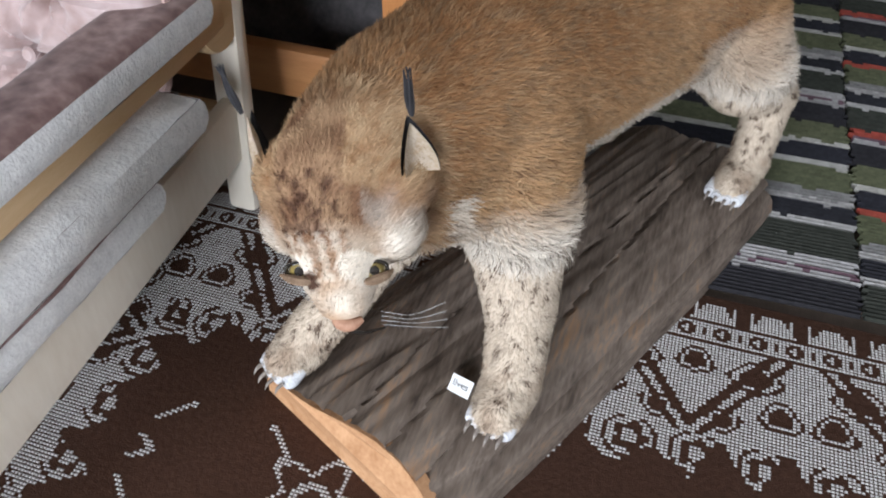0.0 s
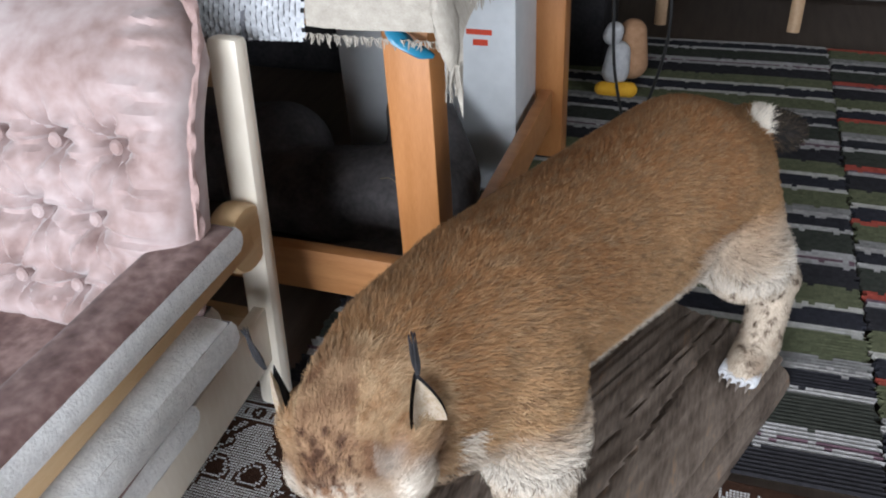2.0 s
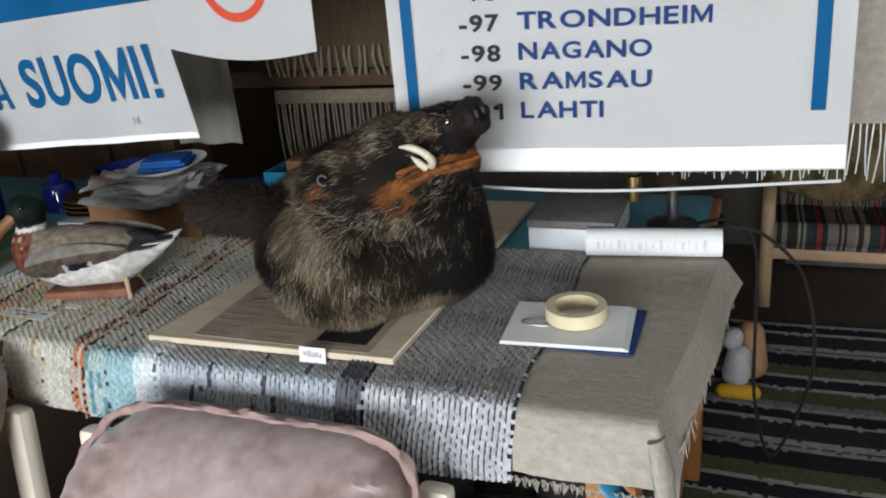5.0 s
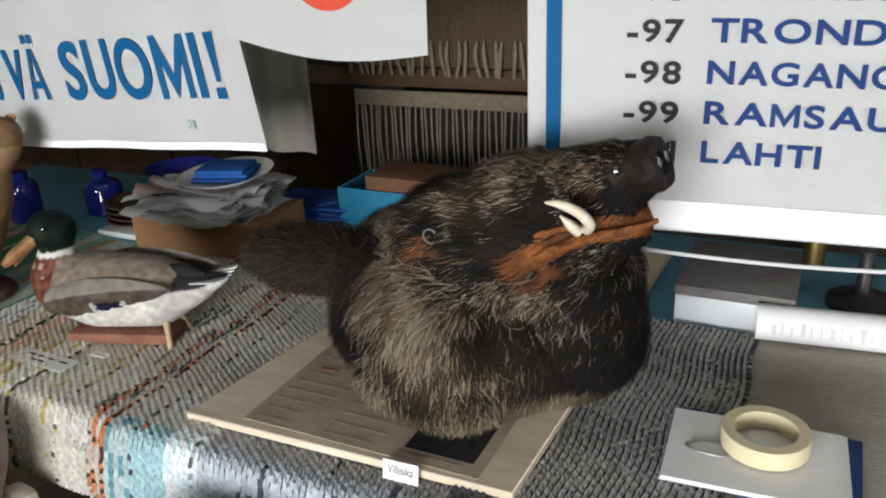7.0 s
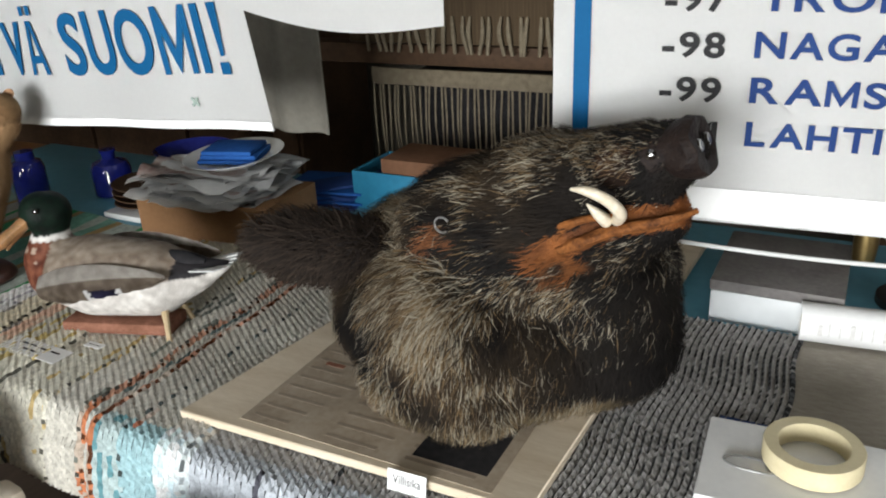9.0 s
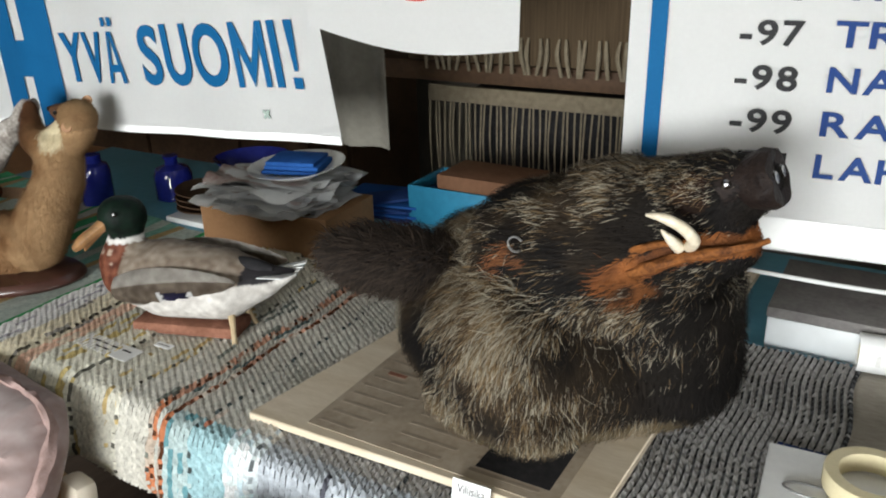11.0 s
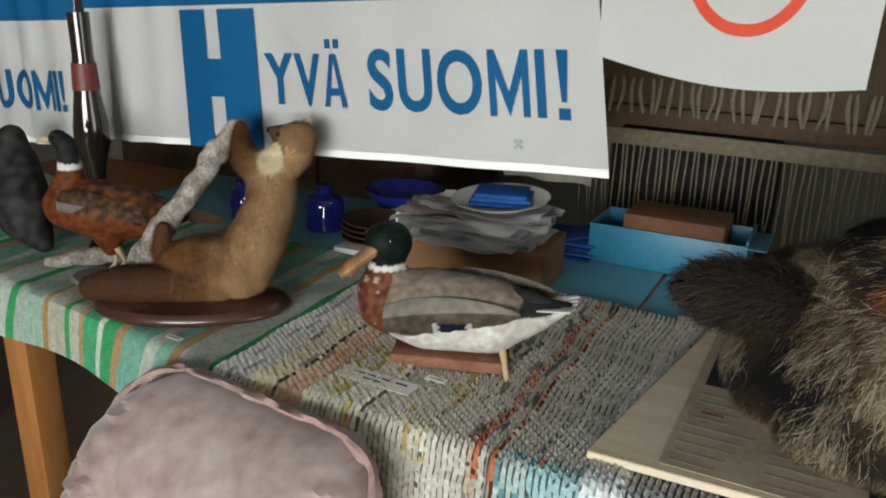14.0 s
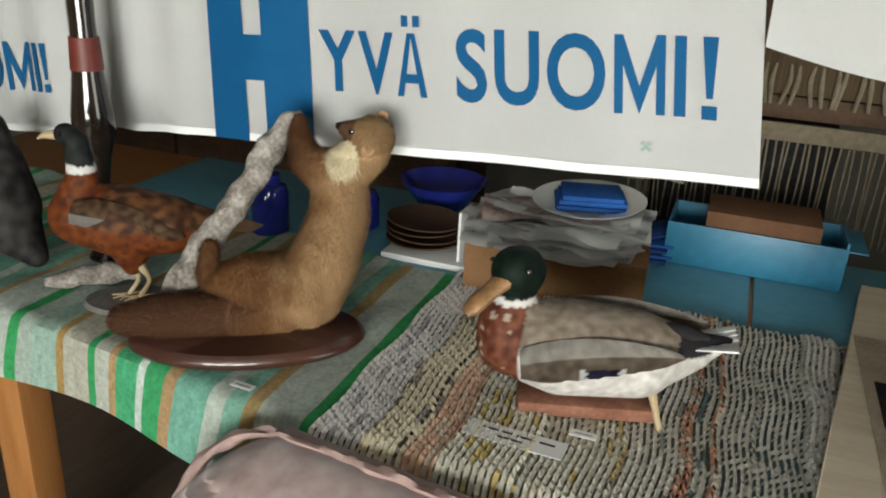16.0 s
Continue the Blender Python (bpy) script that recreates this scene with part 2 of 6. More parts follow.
def tube(points, per=6, sides=10, flat=1.0, rough=0.0):
    """A rounded rod through points (x, y, z, radius)."""
    bm = bmesh.new()
    line = smooth_line(points, per)
    rings, side = [], Vector((0.13, 0.9, 0.41))
    for k, q in enumerate(line):
        ahead = Vector(line[min(k + 1, len(line) - 1)][:3] - line[max(k - 1, 0)][:3]).normalized()
        side = (side - side.dot(ahead) * ahead).normalized()
        up = ahead.cross(side)
        ring = []
        for s in range(sides):
            a = 2 * math.pi * s / sides
            r = max(q[3], 0.00015) * (1 + rough * noise.noise(Vector(q[:3]) * 40 + Vector((math.cos(a), math.sin(a), 0))))
            ring.append(bm.verts.new(Vector(q[:3]) + float(r) * (math.cos(a) * side + flat * math.sin(a) * up)))
        rings.append(ring)
    for a, b in zip(rings, rings[1:]):
        for s in range(sides):
            bm.faces.new((a[s], a[(s + 1) % sides], b[(s + 1) % sides], b[s]))
    bm.faces.new(rings[0][::-1])
    bm.faces.new(rings[-1])
    return bm


def join(*parts):
    bm = bmesh.new()
    for p in parts:
        me = mesh_of(p, "piece")
        bm.from_mesh(me)
        bpy.data.meshes.remove(me)
    return bm


def sheet(fn, us, vs, thick=0.004, colour=None):
    """A cloth through fn(u, v), with thickness, and a colour for each cell."""
    bm = bmesh.new()
    lay = bm.loops.layers.float_color.new("coat")
    grid = [[bm.verts.new(fn(u, v)) for v in vs] for u in us]
    for i in range(len(us) - 1):
        for j in range(len(vs) - 1):
            f = bm.faces.new((grid[i][j], grid[i + 1][j], grid[i + 1][j + 1], grid[i][j + 1]))
            c = (*colour(i, j), 1) if colour else (1, 1, 1, 1)
            for loop in f.loops:
                loop[lay] = c
    bmesh.ops.recalc_face_normals(bm, faces=bm.faces[:])
    if thick:
        thicken(bm, thick)
    return bm


def blob_mesh(blobs, voxel, rounds=6):
    """One closed skin over tapered limbs (x, y, z, radius; x, y, z, radius)."""
    bm = bmesh.new()
    for b in blobs:
        a, c = np.array(b[:4], float), np.array(b[4:8], float)
        n = max(2, int(np.linalg.norm(c[:3] - a[:3]) / (0.18 * min(a[3], c[3]) + 0.002)) + 1)
        for k in range(n):
            q = a + (c - a) * k / (n - 1)
            bmesh.ops.create_icosphere(bm, subdivisions=3, radius=q[3], matrix=Matrix.Translation(q[:3]))
    me = mesh_of(bm, "skin")
    ob = new("skin", me)
    mod = ob.modifiers.new("skin", "REMESH")
    mod.mode, mod.voxel_size, mod.use_smooth_shade = "VOXEL", voxel, True
    mod = ob.modifiers.new("soft", "SMOOTH")
    mod.factor, mod.iterations = 0.5, rounds
    bpy.context.view_layer.update()
    done = bpy.data.meshes.new_from_object(ob.evaluated_get(bpy.context.evaluated_depsgraph_get()))
    bpy.data.objects.remove(ob)
    bpy.data.meshes.remove(me)
    done.shade_smooth()
    return done


def paint(me, colour):
    """Gives a mesh its coat's pattern: colour(place, normal) for each corner point."""
    n = len(me.vertices)
    co, no = np.empty(n * 3), np.empty(n * 3)
    me.vertices.foreach_get("co", co)
    me.vertices.foreach_get("normal", no)
    lay = me.color_attributes.new("coat", "FLOAT_COLOR", "POINT")
    cols = np.array([(*colour(Vector(p), Vector(q)), 1) for p, q in zip(co.reshape(-1, 3), no.reshape(-1, 3))])
    lay.data.foreach_set("color", cols.ravel())
    return co.reshape(-1, 3), no.reshape(-1, 3), cols


def fur(me, count, length, width, lie, lift, colour, seed=1):
    """A coat of single tapered hairs over a mesh. lie(place): the way that they lie; length(place); colour(place, normal, random)."""
    rng = np.random.default_rng(seed)
    me.calc_loop_triangles()
    n, t = len(me.vertices), len(me.loop_triangles)
    co, no, tri = np.empty(n * 3), np.empty(n * 3), np.empty(t * 3, int)
    me.vertices.foreach_get("co", co), me.vertices.foreach_get("normal", no), me.loop_triangles.foreach_get("vertices", tri)
    co, no, tri = co.reshape(-1, 3), no.reshape(-1, 3), tri.reshape(-1, 3)
    area = np.linalg.norm(np.cross(co[tri[:, 1]] - co[tri[:, 0]], co[tri[:, 2]] - co[tri[:, 0]]), axis=1)
    pick = tri[rng.choice(t, count, p=area / area.sum())]
    w = rng.dirichlet((1, 1, 1), count)[:, :, None]
    root, norm = (co[pick] * w).sum(1), (no[pick] * w).sum(1)
    norm /= np.linalg.norm(norm, axis=1, keepdims=True)
    verts, cols = np.empty((count, 5, 3)), np.empty((count, 5, 4))
    for k in range(count):
        p, q = root[k], norm[k]
        d = np.array(lie(p)) + rng.normal(0, 0.28, 3)
        d -= (d @ q) * q
        d /= np.linalg.norm(d) + 1e-6
        size = length(p) * rng.uniform(0.6, 1.25)
        if size <= 0:
            size = 0.0005
        up = lift * rng.uniform(0.6, 1.5)
        side = np.cross(q, d) * width * rng.uniform(0.7, 1.3)
        mid = p + size * (0.5 * d + 0.75 * up * q)
        tip = p + size * (d + 0.7 * up * q)
        verts[k] = (p - side - 0.002 * q, p + side - 0.002 * q, mid + side * 0.7, mid - side * 0.7, tip)
        low, high = colour(Vector(p), Vector(q), rng)
        cols[k, :2, :3], cols[k, 2:4, :3], cols[k, 4, :3] = low, (np.array(low) + np.array(high)) / 2, high
    cols[:, :, 3] = 1
    i = np.arange(count)[:, None] * 5
    quads, tris = i + [0, 1, 2, 3], i + [3, 2, 4]
    out = bpy.data.meshes.new("fur")
    out.from_pydata(verts.reshape(-1, 3).tolist(), [], quads.tolist() + tris.tolist())
    out.color_attributes.new("coat", "FLOAT_COLOR", "POINT").data.foreach_set("color", cols.ravel())
    out.shade_smooth()
    return out


def put(name, me, mat, parent=None, label="", kind=""):
    me.materials.append(mat)
    ob = new(name, me)
    if parent:
        ob.parent = parent
    return tagged(ob, label, kind=kind)


def letters(text, high, depth=0.0006, bold=0.0):
    """The outline of a word as a mesh, letters 'high' tall, standing on y = 0 from x = 0."""
    cu = bpy.data.curves.new("word", "FONT")
    cu.body, cu.extrude, cu.offset = text, depth, bold
    cu.resolution_u = 5
    ob = new("word", cu)
    bpy.context.view_layer.update()
    me = bpy.data.meshes.new_from_object(ob.evaluated_get(bpy.context.evaluated_depsgraph_get()))
    bpy.data.objects.remove(ob)
    bm = bmesh.new()
    bm.from_mesh(me)
    bpy.data.meshes.remove(me)
    xs = [v.co.x for v in bm.verts]
    left = min(xs)
    for v in bm.verts:
        v.co.x = (v.co.x - left) * high / 0.69
        v.co.y *= high / 0.69
    return bm


def word(text, high, stroke=0.16, gap=0.16):
    """A word of bold capitals, set letter by letter, standing on y = 0 from x = 0."""
    glyphs, x = [], 0.0
    for c in text:
        if c == " ":
            x += 0.45 * high
            continue
        if c == "1":
            s, w = stroke * 1.15 * high, 0.42 * high
            g = bmesh.new()
            for q in (((w - s, 0), (w, 0), (w, high), (w - s * 0.85, high)), ((w - s, high * 0.60), (w - s, high * 0.80), (w - s * 0.85, high), (0, high * 0.80), (0, high * 0.64))):
                g.faces.new([g.verts.new((a, b, 0)) for a, b in q])
        elif c in "MÄ!":
            s = stroke * high
            g = bmesh.new()
            w = {"M": 0.92, "Ä": 0.78, "!": 0.19}[c] * high
            if c == "M":
                strokes = [((0, 0), (s, 0), (s, high), (0, high)), ((w - s, 0), (w, 0), (w, high), (w - s, high)),
                           ((s, high), (s, high * 0.62), (w / 2, 0), (w / 2, high * 0.36)), ((w - s, high), (w - s, high * 0.62), (w / 2, 0), (w / 2, high * 0.36))]
            elif c == "!":
                strokes = [((0, 0), (w, 0), (w, high * 0.17), (0, high * 0.17)), ((w * 0.28, high * 0.26), (w * 0.72, high * 0.26), (w, high), (0, high))]
            else:
                strokes = [((0, 0), (s * 1.05, 0), (w / 2 + s * 0.1, high), (w / 2 - s * 0.62, high)), ((w, 0), (w - s * 1.05, 0), (w / 2 - s * 0.1, high), (w / 2 + s * 0.62, high)),
                           ((w * 0.26, high * 0.22), (w * 0.74, high * 0.22), (w * 0.70, high * 0.36), (w * 0.30, high * 0.36)),
                           ((w * 0.20, high * 1.10), (w * 0.42, high * 1.10), (w * 0.42, high * 1.27), (w * 0.20, high * 1.27)), ((w * 0.58, high * 1.10), (w * 0.80, high * 1.10), (w * 0.80, high * 1.27), (w * 0.58, high * 1.27))]
            for k, q in enumerate(strokes):
                g.faces.new([g.verts.new((a, b, 0.0002 * k)) for a, b in q])
        else:
            g = letters(c, high, bold=0.022)
            w = max(v.co.x for v in g.verts)
            low, top = min(v.co.y for v in g.verts), max(v.co.y for v in g.verts)
            if c == "0":
                w *= 0.74
                for v in g.verts:
                    v.co.x *= 0.74
            if c not in "-":
                for v in g.verts:
                    v.co.y = (v.co.y - low) / (top - low) * high
        g.transform(Matrix.Translation((x, 0, 0)))
        glyphs.append(g)
        x += w + gap * high * (0.55 if c in "YVÄAT" else 1.0)
    return glyphs


def fit_width(bm, wide):
    """Stretches a mesh, or the letters of a word, to a width."""
    some = bm if isinstance(bm, list) else [bm]
    most = max(v.co.x for b in some for v in b.verts)
    for b in some:
        for v in b.verts:
            v.co.x *= wide / most
    return bm


def mixed(a, b, t):
    t = min(1.0, max(0.0, t))
    return tuple(x + (y - x) * t for x, y in zip(a, b))

# ---- the room ----
X0, X1, Y0, Y1, HIGH = -4.2, 3.0, -2.0, 4.45, 2.6


def structure(ob, label, category):
    return tagged(ob, label, category, kind="structure")


structure(part("floor", solid((X0, Y0, -0.1), (X1, Y1, -0.012), 0), M_floor), "dark worn wooden floor under the rugs", "floor")
structure(part("ceiling", solid((X0, Y0, HIGH), (X1, Y1, HIGH + 0.1), 0), M_ceiling), "unseen plain ceiling, coloured dark to cut bounced light", "ceiling")
structure(part("wall_north", solid((X0 - 0.1, Y1, -0.1), (X1 + 0.1, Y1 + 0.12, HIGH + 0.1), 0), M_wall), "grey-beige wall behind the loom, darkened to cut bounced light", "wall")
structure(part("wall_west", solid((X0 - 0.12, Y0, -0.1), (X0, Y1, HIGH + 0.1), 0), M_wall), "grey-beige side wall, darkened to cut bounced light", "wall")


def wall_with_window(name, label, m, length, a, b, low, high):
    """A wall along x from 0 to length with an opening from a to b."""
    bm = join(*(solid(lo, hi, 0) for lo, hi in (((0, -0.06, -0.1), (a, 0.06, HIGH + 0.1)), ((b, -0.06, -0.1), (length, 0.06, HIGH + 0.1)),
                                                  ((a, -0.06, -0.1), (b, 0.06, low)), ((a, -0.06, high), (b, 0.06, HIGH + 0.1)))))
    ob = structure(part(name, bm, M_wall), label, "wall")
    ob.matrix_world = m
    win = thing(name.replace("wall", "window"), "white-framed window with daylight behind it", "window")
    win["kind"] = "structure"
    win.matrix_world = m
    part("window_frame", join(solid((a, -0.04, low), (a + 0.05, 0.04, high)), solid((b - 0.05, -0.04, low), (b, 0.04, high)), solid((a + 0.05, -0.04, low), (b - 0.05, 0.04, low + 0.05)),
                              solid((a + 0.05, -0.04, high - 0.05), (b - 0.05, 0.04, high)), solid(((a + b) / 2 - 0.025, -0.03, low + 0.05), ((a + b) / 2 + 0.025, 0.03, high - 0.05))), M_plate, win)
    for k, (p, q) in enumerate(((a + 0.05, (a + b) / 2 - 0.025), ((a + b) / 2 + 0.025, b - 0.05))):
        pane = part("pane", solid((p, -0.004, low + 0.05), (q, 0.004, high - 0.05), 0), M_glass, win)
        pane.visible_shadow = False


wall_with_window("wall_south", "wall with the wide front window", pose(X0, Y0 - 0.06, 0), X1 - X0, 3.2, 5.6, 0.6, 1.9)
wall_with_window("wall_east", "wall with the side window", pose(X1 + 0.06, Y0, 0, 0, 0, 90), Y1 - Y0, 2.1, 3.7, 0.5, 1.6)

# brown carpet with a pale knotted border, under the chairs and the log
carpet = tagged(part("carpet", solid((-0.08, -0.7, -0.012), (2.3, 1.75, 0.0), 0.003), M_carpet), "dark brown flat carpet with a pale lace-like knotted border", "carpet")


def pale_pattern():
    """Pale knots of the carpet's border: a fine grid of stitches, kept where the figure wants them."""
    pitch, verts, faces = 0.0052, [], []

    def dark_figure(s, d):
        """Whether the border shows brown at s along it and d from its edge."""
        if d < 0.012:
            return int(s / 0.0104) % 2 == 0
        if d < 0.05:
            a = abs((s / 0.085) % 1 - 0.5) * 0.085
            return a < 0.030 - 0.6 * (d - 0.012) and not (0.010 < a < 0.016)
        if d < 0.056 or 0.090 < d < 0.096:
            return True
        if d < 0.090:
            a = ((s / 0.052) % 1 - 0.5) * 0.052
            r = math.hypot(a, d - 0.073)
            return 0.006 < r < 0.014 or abs(a) > 0.022 and abs(d - 0.073) < 0.008
        if d < 0.265:
            a, e = abs((s / 0.31) % 1 - 0.5) * 0.31, d - 0.096
            vee = a - 0.72 * (0.15 - e)
            if abs(vee) < 0.008 or abs(vee - 0.026) < 0.0055:
                return True
            for ca, ce, r in ((0.085, 0.045, 0.030), (0.120, 0.105, 0.026), (0.0, 0.035, 0.024), (0.045, 0.135, 0.020)):
                q = math.hypot((a - ca) * (1 + 0.25 * math.sin(e * 90)), e - ce)
                if q < r * 0.62 or r * 0.85 < q < r * 1.05:
                    return True
            return False
        a, e = ((s / 0.088) % 1 - 0.5) * 0.088, d - 0.295
        q, ang = math.hypot(a, e), math.atan2(e, a)
        return 0.012 < q < 0.012 + 0.010 * abs(math.cos(2.5 * ang)) + 0.004 or 0.032 < q < 0.037

    def figure(x, y):
        far, left = 1.745 - y, x - 0.035
        s, d = (x, far) if far < left else (y, left)
        if d < 0.0:
            return False
        edge = 0.315 + 0.034 * math.sin(s * 71) * (1 if math.sin(s * 23) > 0 else 0.4) + 0.02 * math.sin(s * 9)
        if d < edge:
            return not dark_figure(s, d)
        # loose sprigs on the brown field
        sx, sy = ((x + 0.10) / 0.30) % 1 - 0.5, ((far + 0.16) / 0.27) % 1 - 0.5
        r, a = math.hypot(sx, sy), math.atan2(sy, sx)
        petals = 0.20 + 0.06 * math.cos(5 * a)
        return d > 0.36 and (0.8 * petals < r < petals or 0.05 < r < 0.09 or (abs(abs(sx) - abs(sy)) < 0.02 and 0.24 < r < 0.44))

    for i in range(int(1.85 / pitch)):
        for j in range(int(1.03 / pitch)):
            x, y = -0.15 + i * pitch, 0.705 + j * pitch
            if y > 1.74 or not figure(x, y):
                continue
            k, w, h2 = len(verts), pitch * (0.36 + 0.08 * random.random()), pitch * (0.30 + 0.08 * random.random())
            h = 0.0016 + 0.0008 * random.random()
            verts += [(x - w, y - h2, 0), (x + w, y - h2, 0), (x + w, y + h2, 0), (x - w, y + h2, 0), (x, y, h)]
            faces += [(k, k + 1, k + 4), (k + 1, k + 2, k + 4), (k + 2, k + 3, k + 4), (k + 3, k, k + 4)]
    me = bpy.data.meshes.new("knotted_pattern")
    me.from_pydata(verts, [], faces)
    return me


put("knotted_pattern", pale_pattern(), M_lace, carpet, "pale grey lace-like knots", "stuff")

# striped rag runners on the floor, side by side
RAG = [(0.075, (0.022, 0.021, 0.024)), (0.022, (0.26, 0.25, 0.245)), (0.010, (0.10, 0.06, 0.075)), (0.026, (0.28, 0.27, 0.265)), (0.080, (0.032, 0.034, 0.028)), (0.022, (0.30, 0.29, 0.28)), (0.045, (0.020, 0.020, 0.024)),
       (0.020, (0.26, 0.25, 0.24)), (0.030, (0.16, 0.155, 0.15)), (0.075, (0.078, 0.084, 0.048)), (0.018, (0.30, 0.29, 0.27)), (0.050, (0.022, 0.022, 0.028)), (0.018, (0.32, 0.31, 0.28)), (0.065, (0.085, 0.090, 0.052))]


def rag_runner(x0, x1, y0, y1, shift, reds):
    """A rag rug whose weft rows run along x."""
    rows, y, k = [], y0, shift
    rng = random.Random(shift + 3)
    while y < y1:
        wide, c = RAG[k % len(RAG)]
        if reds and k % 7 == 3:
            c = (0.24, 0.05, 0.035)
        for _ in range(max(1, round(wide / 0.009))):
            rows.append((y, c))
            y += 0.009
        k += 1
    nx = int((x1 - x0) / 0.012)
    xs = [x0 + (x1 - x0) * i / nx for i in range(nx + 1)]
    ys = [r[0] + s for r in rows for s in (0, 0.0045)] + [y]
    wob = [rng.uniform(-0.007, 0.007) for _ in ys]

    def place(u, v):
        j = int((v - y0) / 0.0045 + 0.5)
        return Vector((u + (wob[j % len(wob)] if u in (xs[0], xs[-1]) else 0), v + 0.004 * math.sin(u * 9 + v), 0.008 + (0.004 if j % 2 else 0.0)))

    def tint(i, j):
        k = j // 2 + (1 if rng.random() < 0.14 else 0)
        c = rows[min(k, len(rows) - 1)][1]
        s = rng.uniform(0.85, 1.15)
        return tuple(q * s for q in c)

    return sheet(place, xs, ys, 0.007, tint)


def runner(label, *args):
    return tagged(part("rag_rug", rag_runner(*args), M_weave, smooth=False), label, "rug", "rag runners on the floor")


runner("black, olive and grey striped rag rug on the floor", 0.30, 1.315, 1.762, 3.66, 0, False)
runner("black, grey and red striped rag rug on the floor", 1.325, 2.15, 1.762, 3.66, 4, True)

# ---- the table and its covers ----
TOP = 0.745
table = thing("table", "long orange-stained wooden table under woven covers", "table")
top = solid((-2.35, 1.875, 0.705), (0.64, 2.86, 0.741), 0.006)
for v in top.verts:
    if v.co.y < 2:
        v.co.y += 0.17 if v.co.x < 0 else 0.0
        v.co.x -= 0.035 if v.co.x > 0 else 0.0
part("tabletop", top, M_orange_wood, table)
for x, y in ((-2.25, 2.08), (-2.25, 2.72), (0.505, 1.885), (0.545, 2.72)):
    part("leg", bar((x + 0.035, y + 0.035, 0), (x + 0.035, y + 0.035, 0.705), 0.075, 0.07, 0.006), M_orange_wood, table)
part("leg", bar((-1.61, 2.07, 0), (-1.61, 2.07, 0.705), 0.075, 0.07, 0.006), M_orange_wood, table)
part("stretcher", solid((-1.0, 1.905, 0.108), (0.503, 1.935, 0.203), 0.004), M_orange_rail, table)
part("stretcher", solid((0.560, 1.96, 0.108), (0.590, 2.718, 0.203), 0.004), M_orange_rail, table)
part("apron", solid((-1.0, 1.93, 0.63), (0.503, 1.955, 0.703), 0.003), M_orange_rail, table)
part("apron", solid((0.570, 1.96, 0.63), (0.590, 2.718, 0.703), 0.003), M_orange_rail, table)


def over_edge(s, front, drop, z, bulge=0.02):
    """A cloth's line over the table's front edge: s runs from the back forwards and then down. Gives y and z."""
    r = 0.018
    flat = s
    if flat < 0:
        return front + r - flat, z
    arc = r * math.pi / 2
    if flat < arc:
        a = flat / r
        return front + r - r * math.sin(a), z - r + r * math.cos(a)
    d = flat - arc
    return front - bulge * math.sin(min(1, d / drop) * 1.9), z - r - d


# blue cover at the back of the table
tagged(part("blue_cover", solid((-1.75, 2.405, 0.742), (-0.36, 2.855, 0.7475), 0.002), M_paleteal), "matt blue sheet covering the back of the table", "table cover", "blue covers")
tagged(part("blue_cover", solid((-0.352, 2.405, 0.742), (0.62, 2.855, 0.7475), 0.002), M_paleteal), "matt blue sheet covering the back of the table", "table cover", "blue covers")

# start of each band, its main colour, its second colour, share of the second, darkness of the dashes between rows
BANDS = [(-0.870, (0.56, 0.54, 0.52), (0.30, 0.28, 0.30), 0.20, 0.05), (-0.800, (0.52, 0.46, 0.34), (0.22, 0.20, 0.18), 0.20, 0.07), (-0.745, (0.58, 0.38, 0.28), (0.56, 0.46, 0.36), 0.30, 0.7),
         (-0.700, (0.50, 0.48, 0.40), (0.42, 0.33, 0.14), 0.25, 0.16), (-0.600, (0.48, 0.46, 0.39), (0.40, 0.30, 0.14), 0.22, 0.18), (-0.500, (0.46, 0.44, 0.39), (0.16, 0.17, 0.15), 0.18, 0.16),
         (-0.430, (0.42, 0.155, 0.075), (0.40, 0.33, 0.27), 0.6, 0.2), (-0.421, (0.44, 0.44, 0.40), (0.10, 0.13, 0.13), 0.3, 0.15), (-0.395, (0.42, 0.155, 0.075), (0.40, 0.33, 0.27), 0.6, 0.2),
         (-0.386, (0.36, 0.44, 0.44), (0.12, 0.26, 0.29), 0.40, 0.14), (-0.345, (0.28, 0.42, 0.45), (0.40, 0.16, 0.10), 0.03, 0.2), (-0.280, (0.58, 0.64, 0.67), (0.48, 0.58, 0.63), 0.5, 0.6),
         (-0.225, (0.44, 0.47, 0.51), (0.09, 0.09, 0.11), 0.06, 0.10), (-0.03, (0.45, 0.49, 0.54), (0.09, 0.09, 0.11), 0.06, 0.09), (0.113, (0.12, 0.12, 0.14), (0.40, 0.41, 0.44), 0.35, 0.05),
         (0.167, (0.50, 0.51, 0.53), (0.20, 0.20, 0.22), 0.06, 0.05), (0.44, (0, 0, 0), (0, 0, 0), 0, 0)]


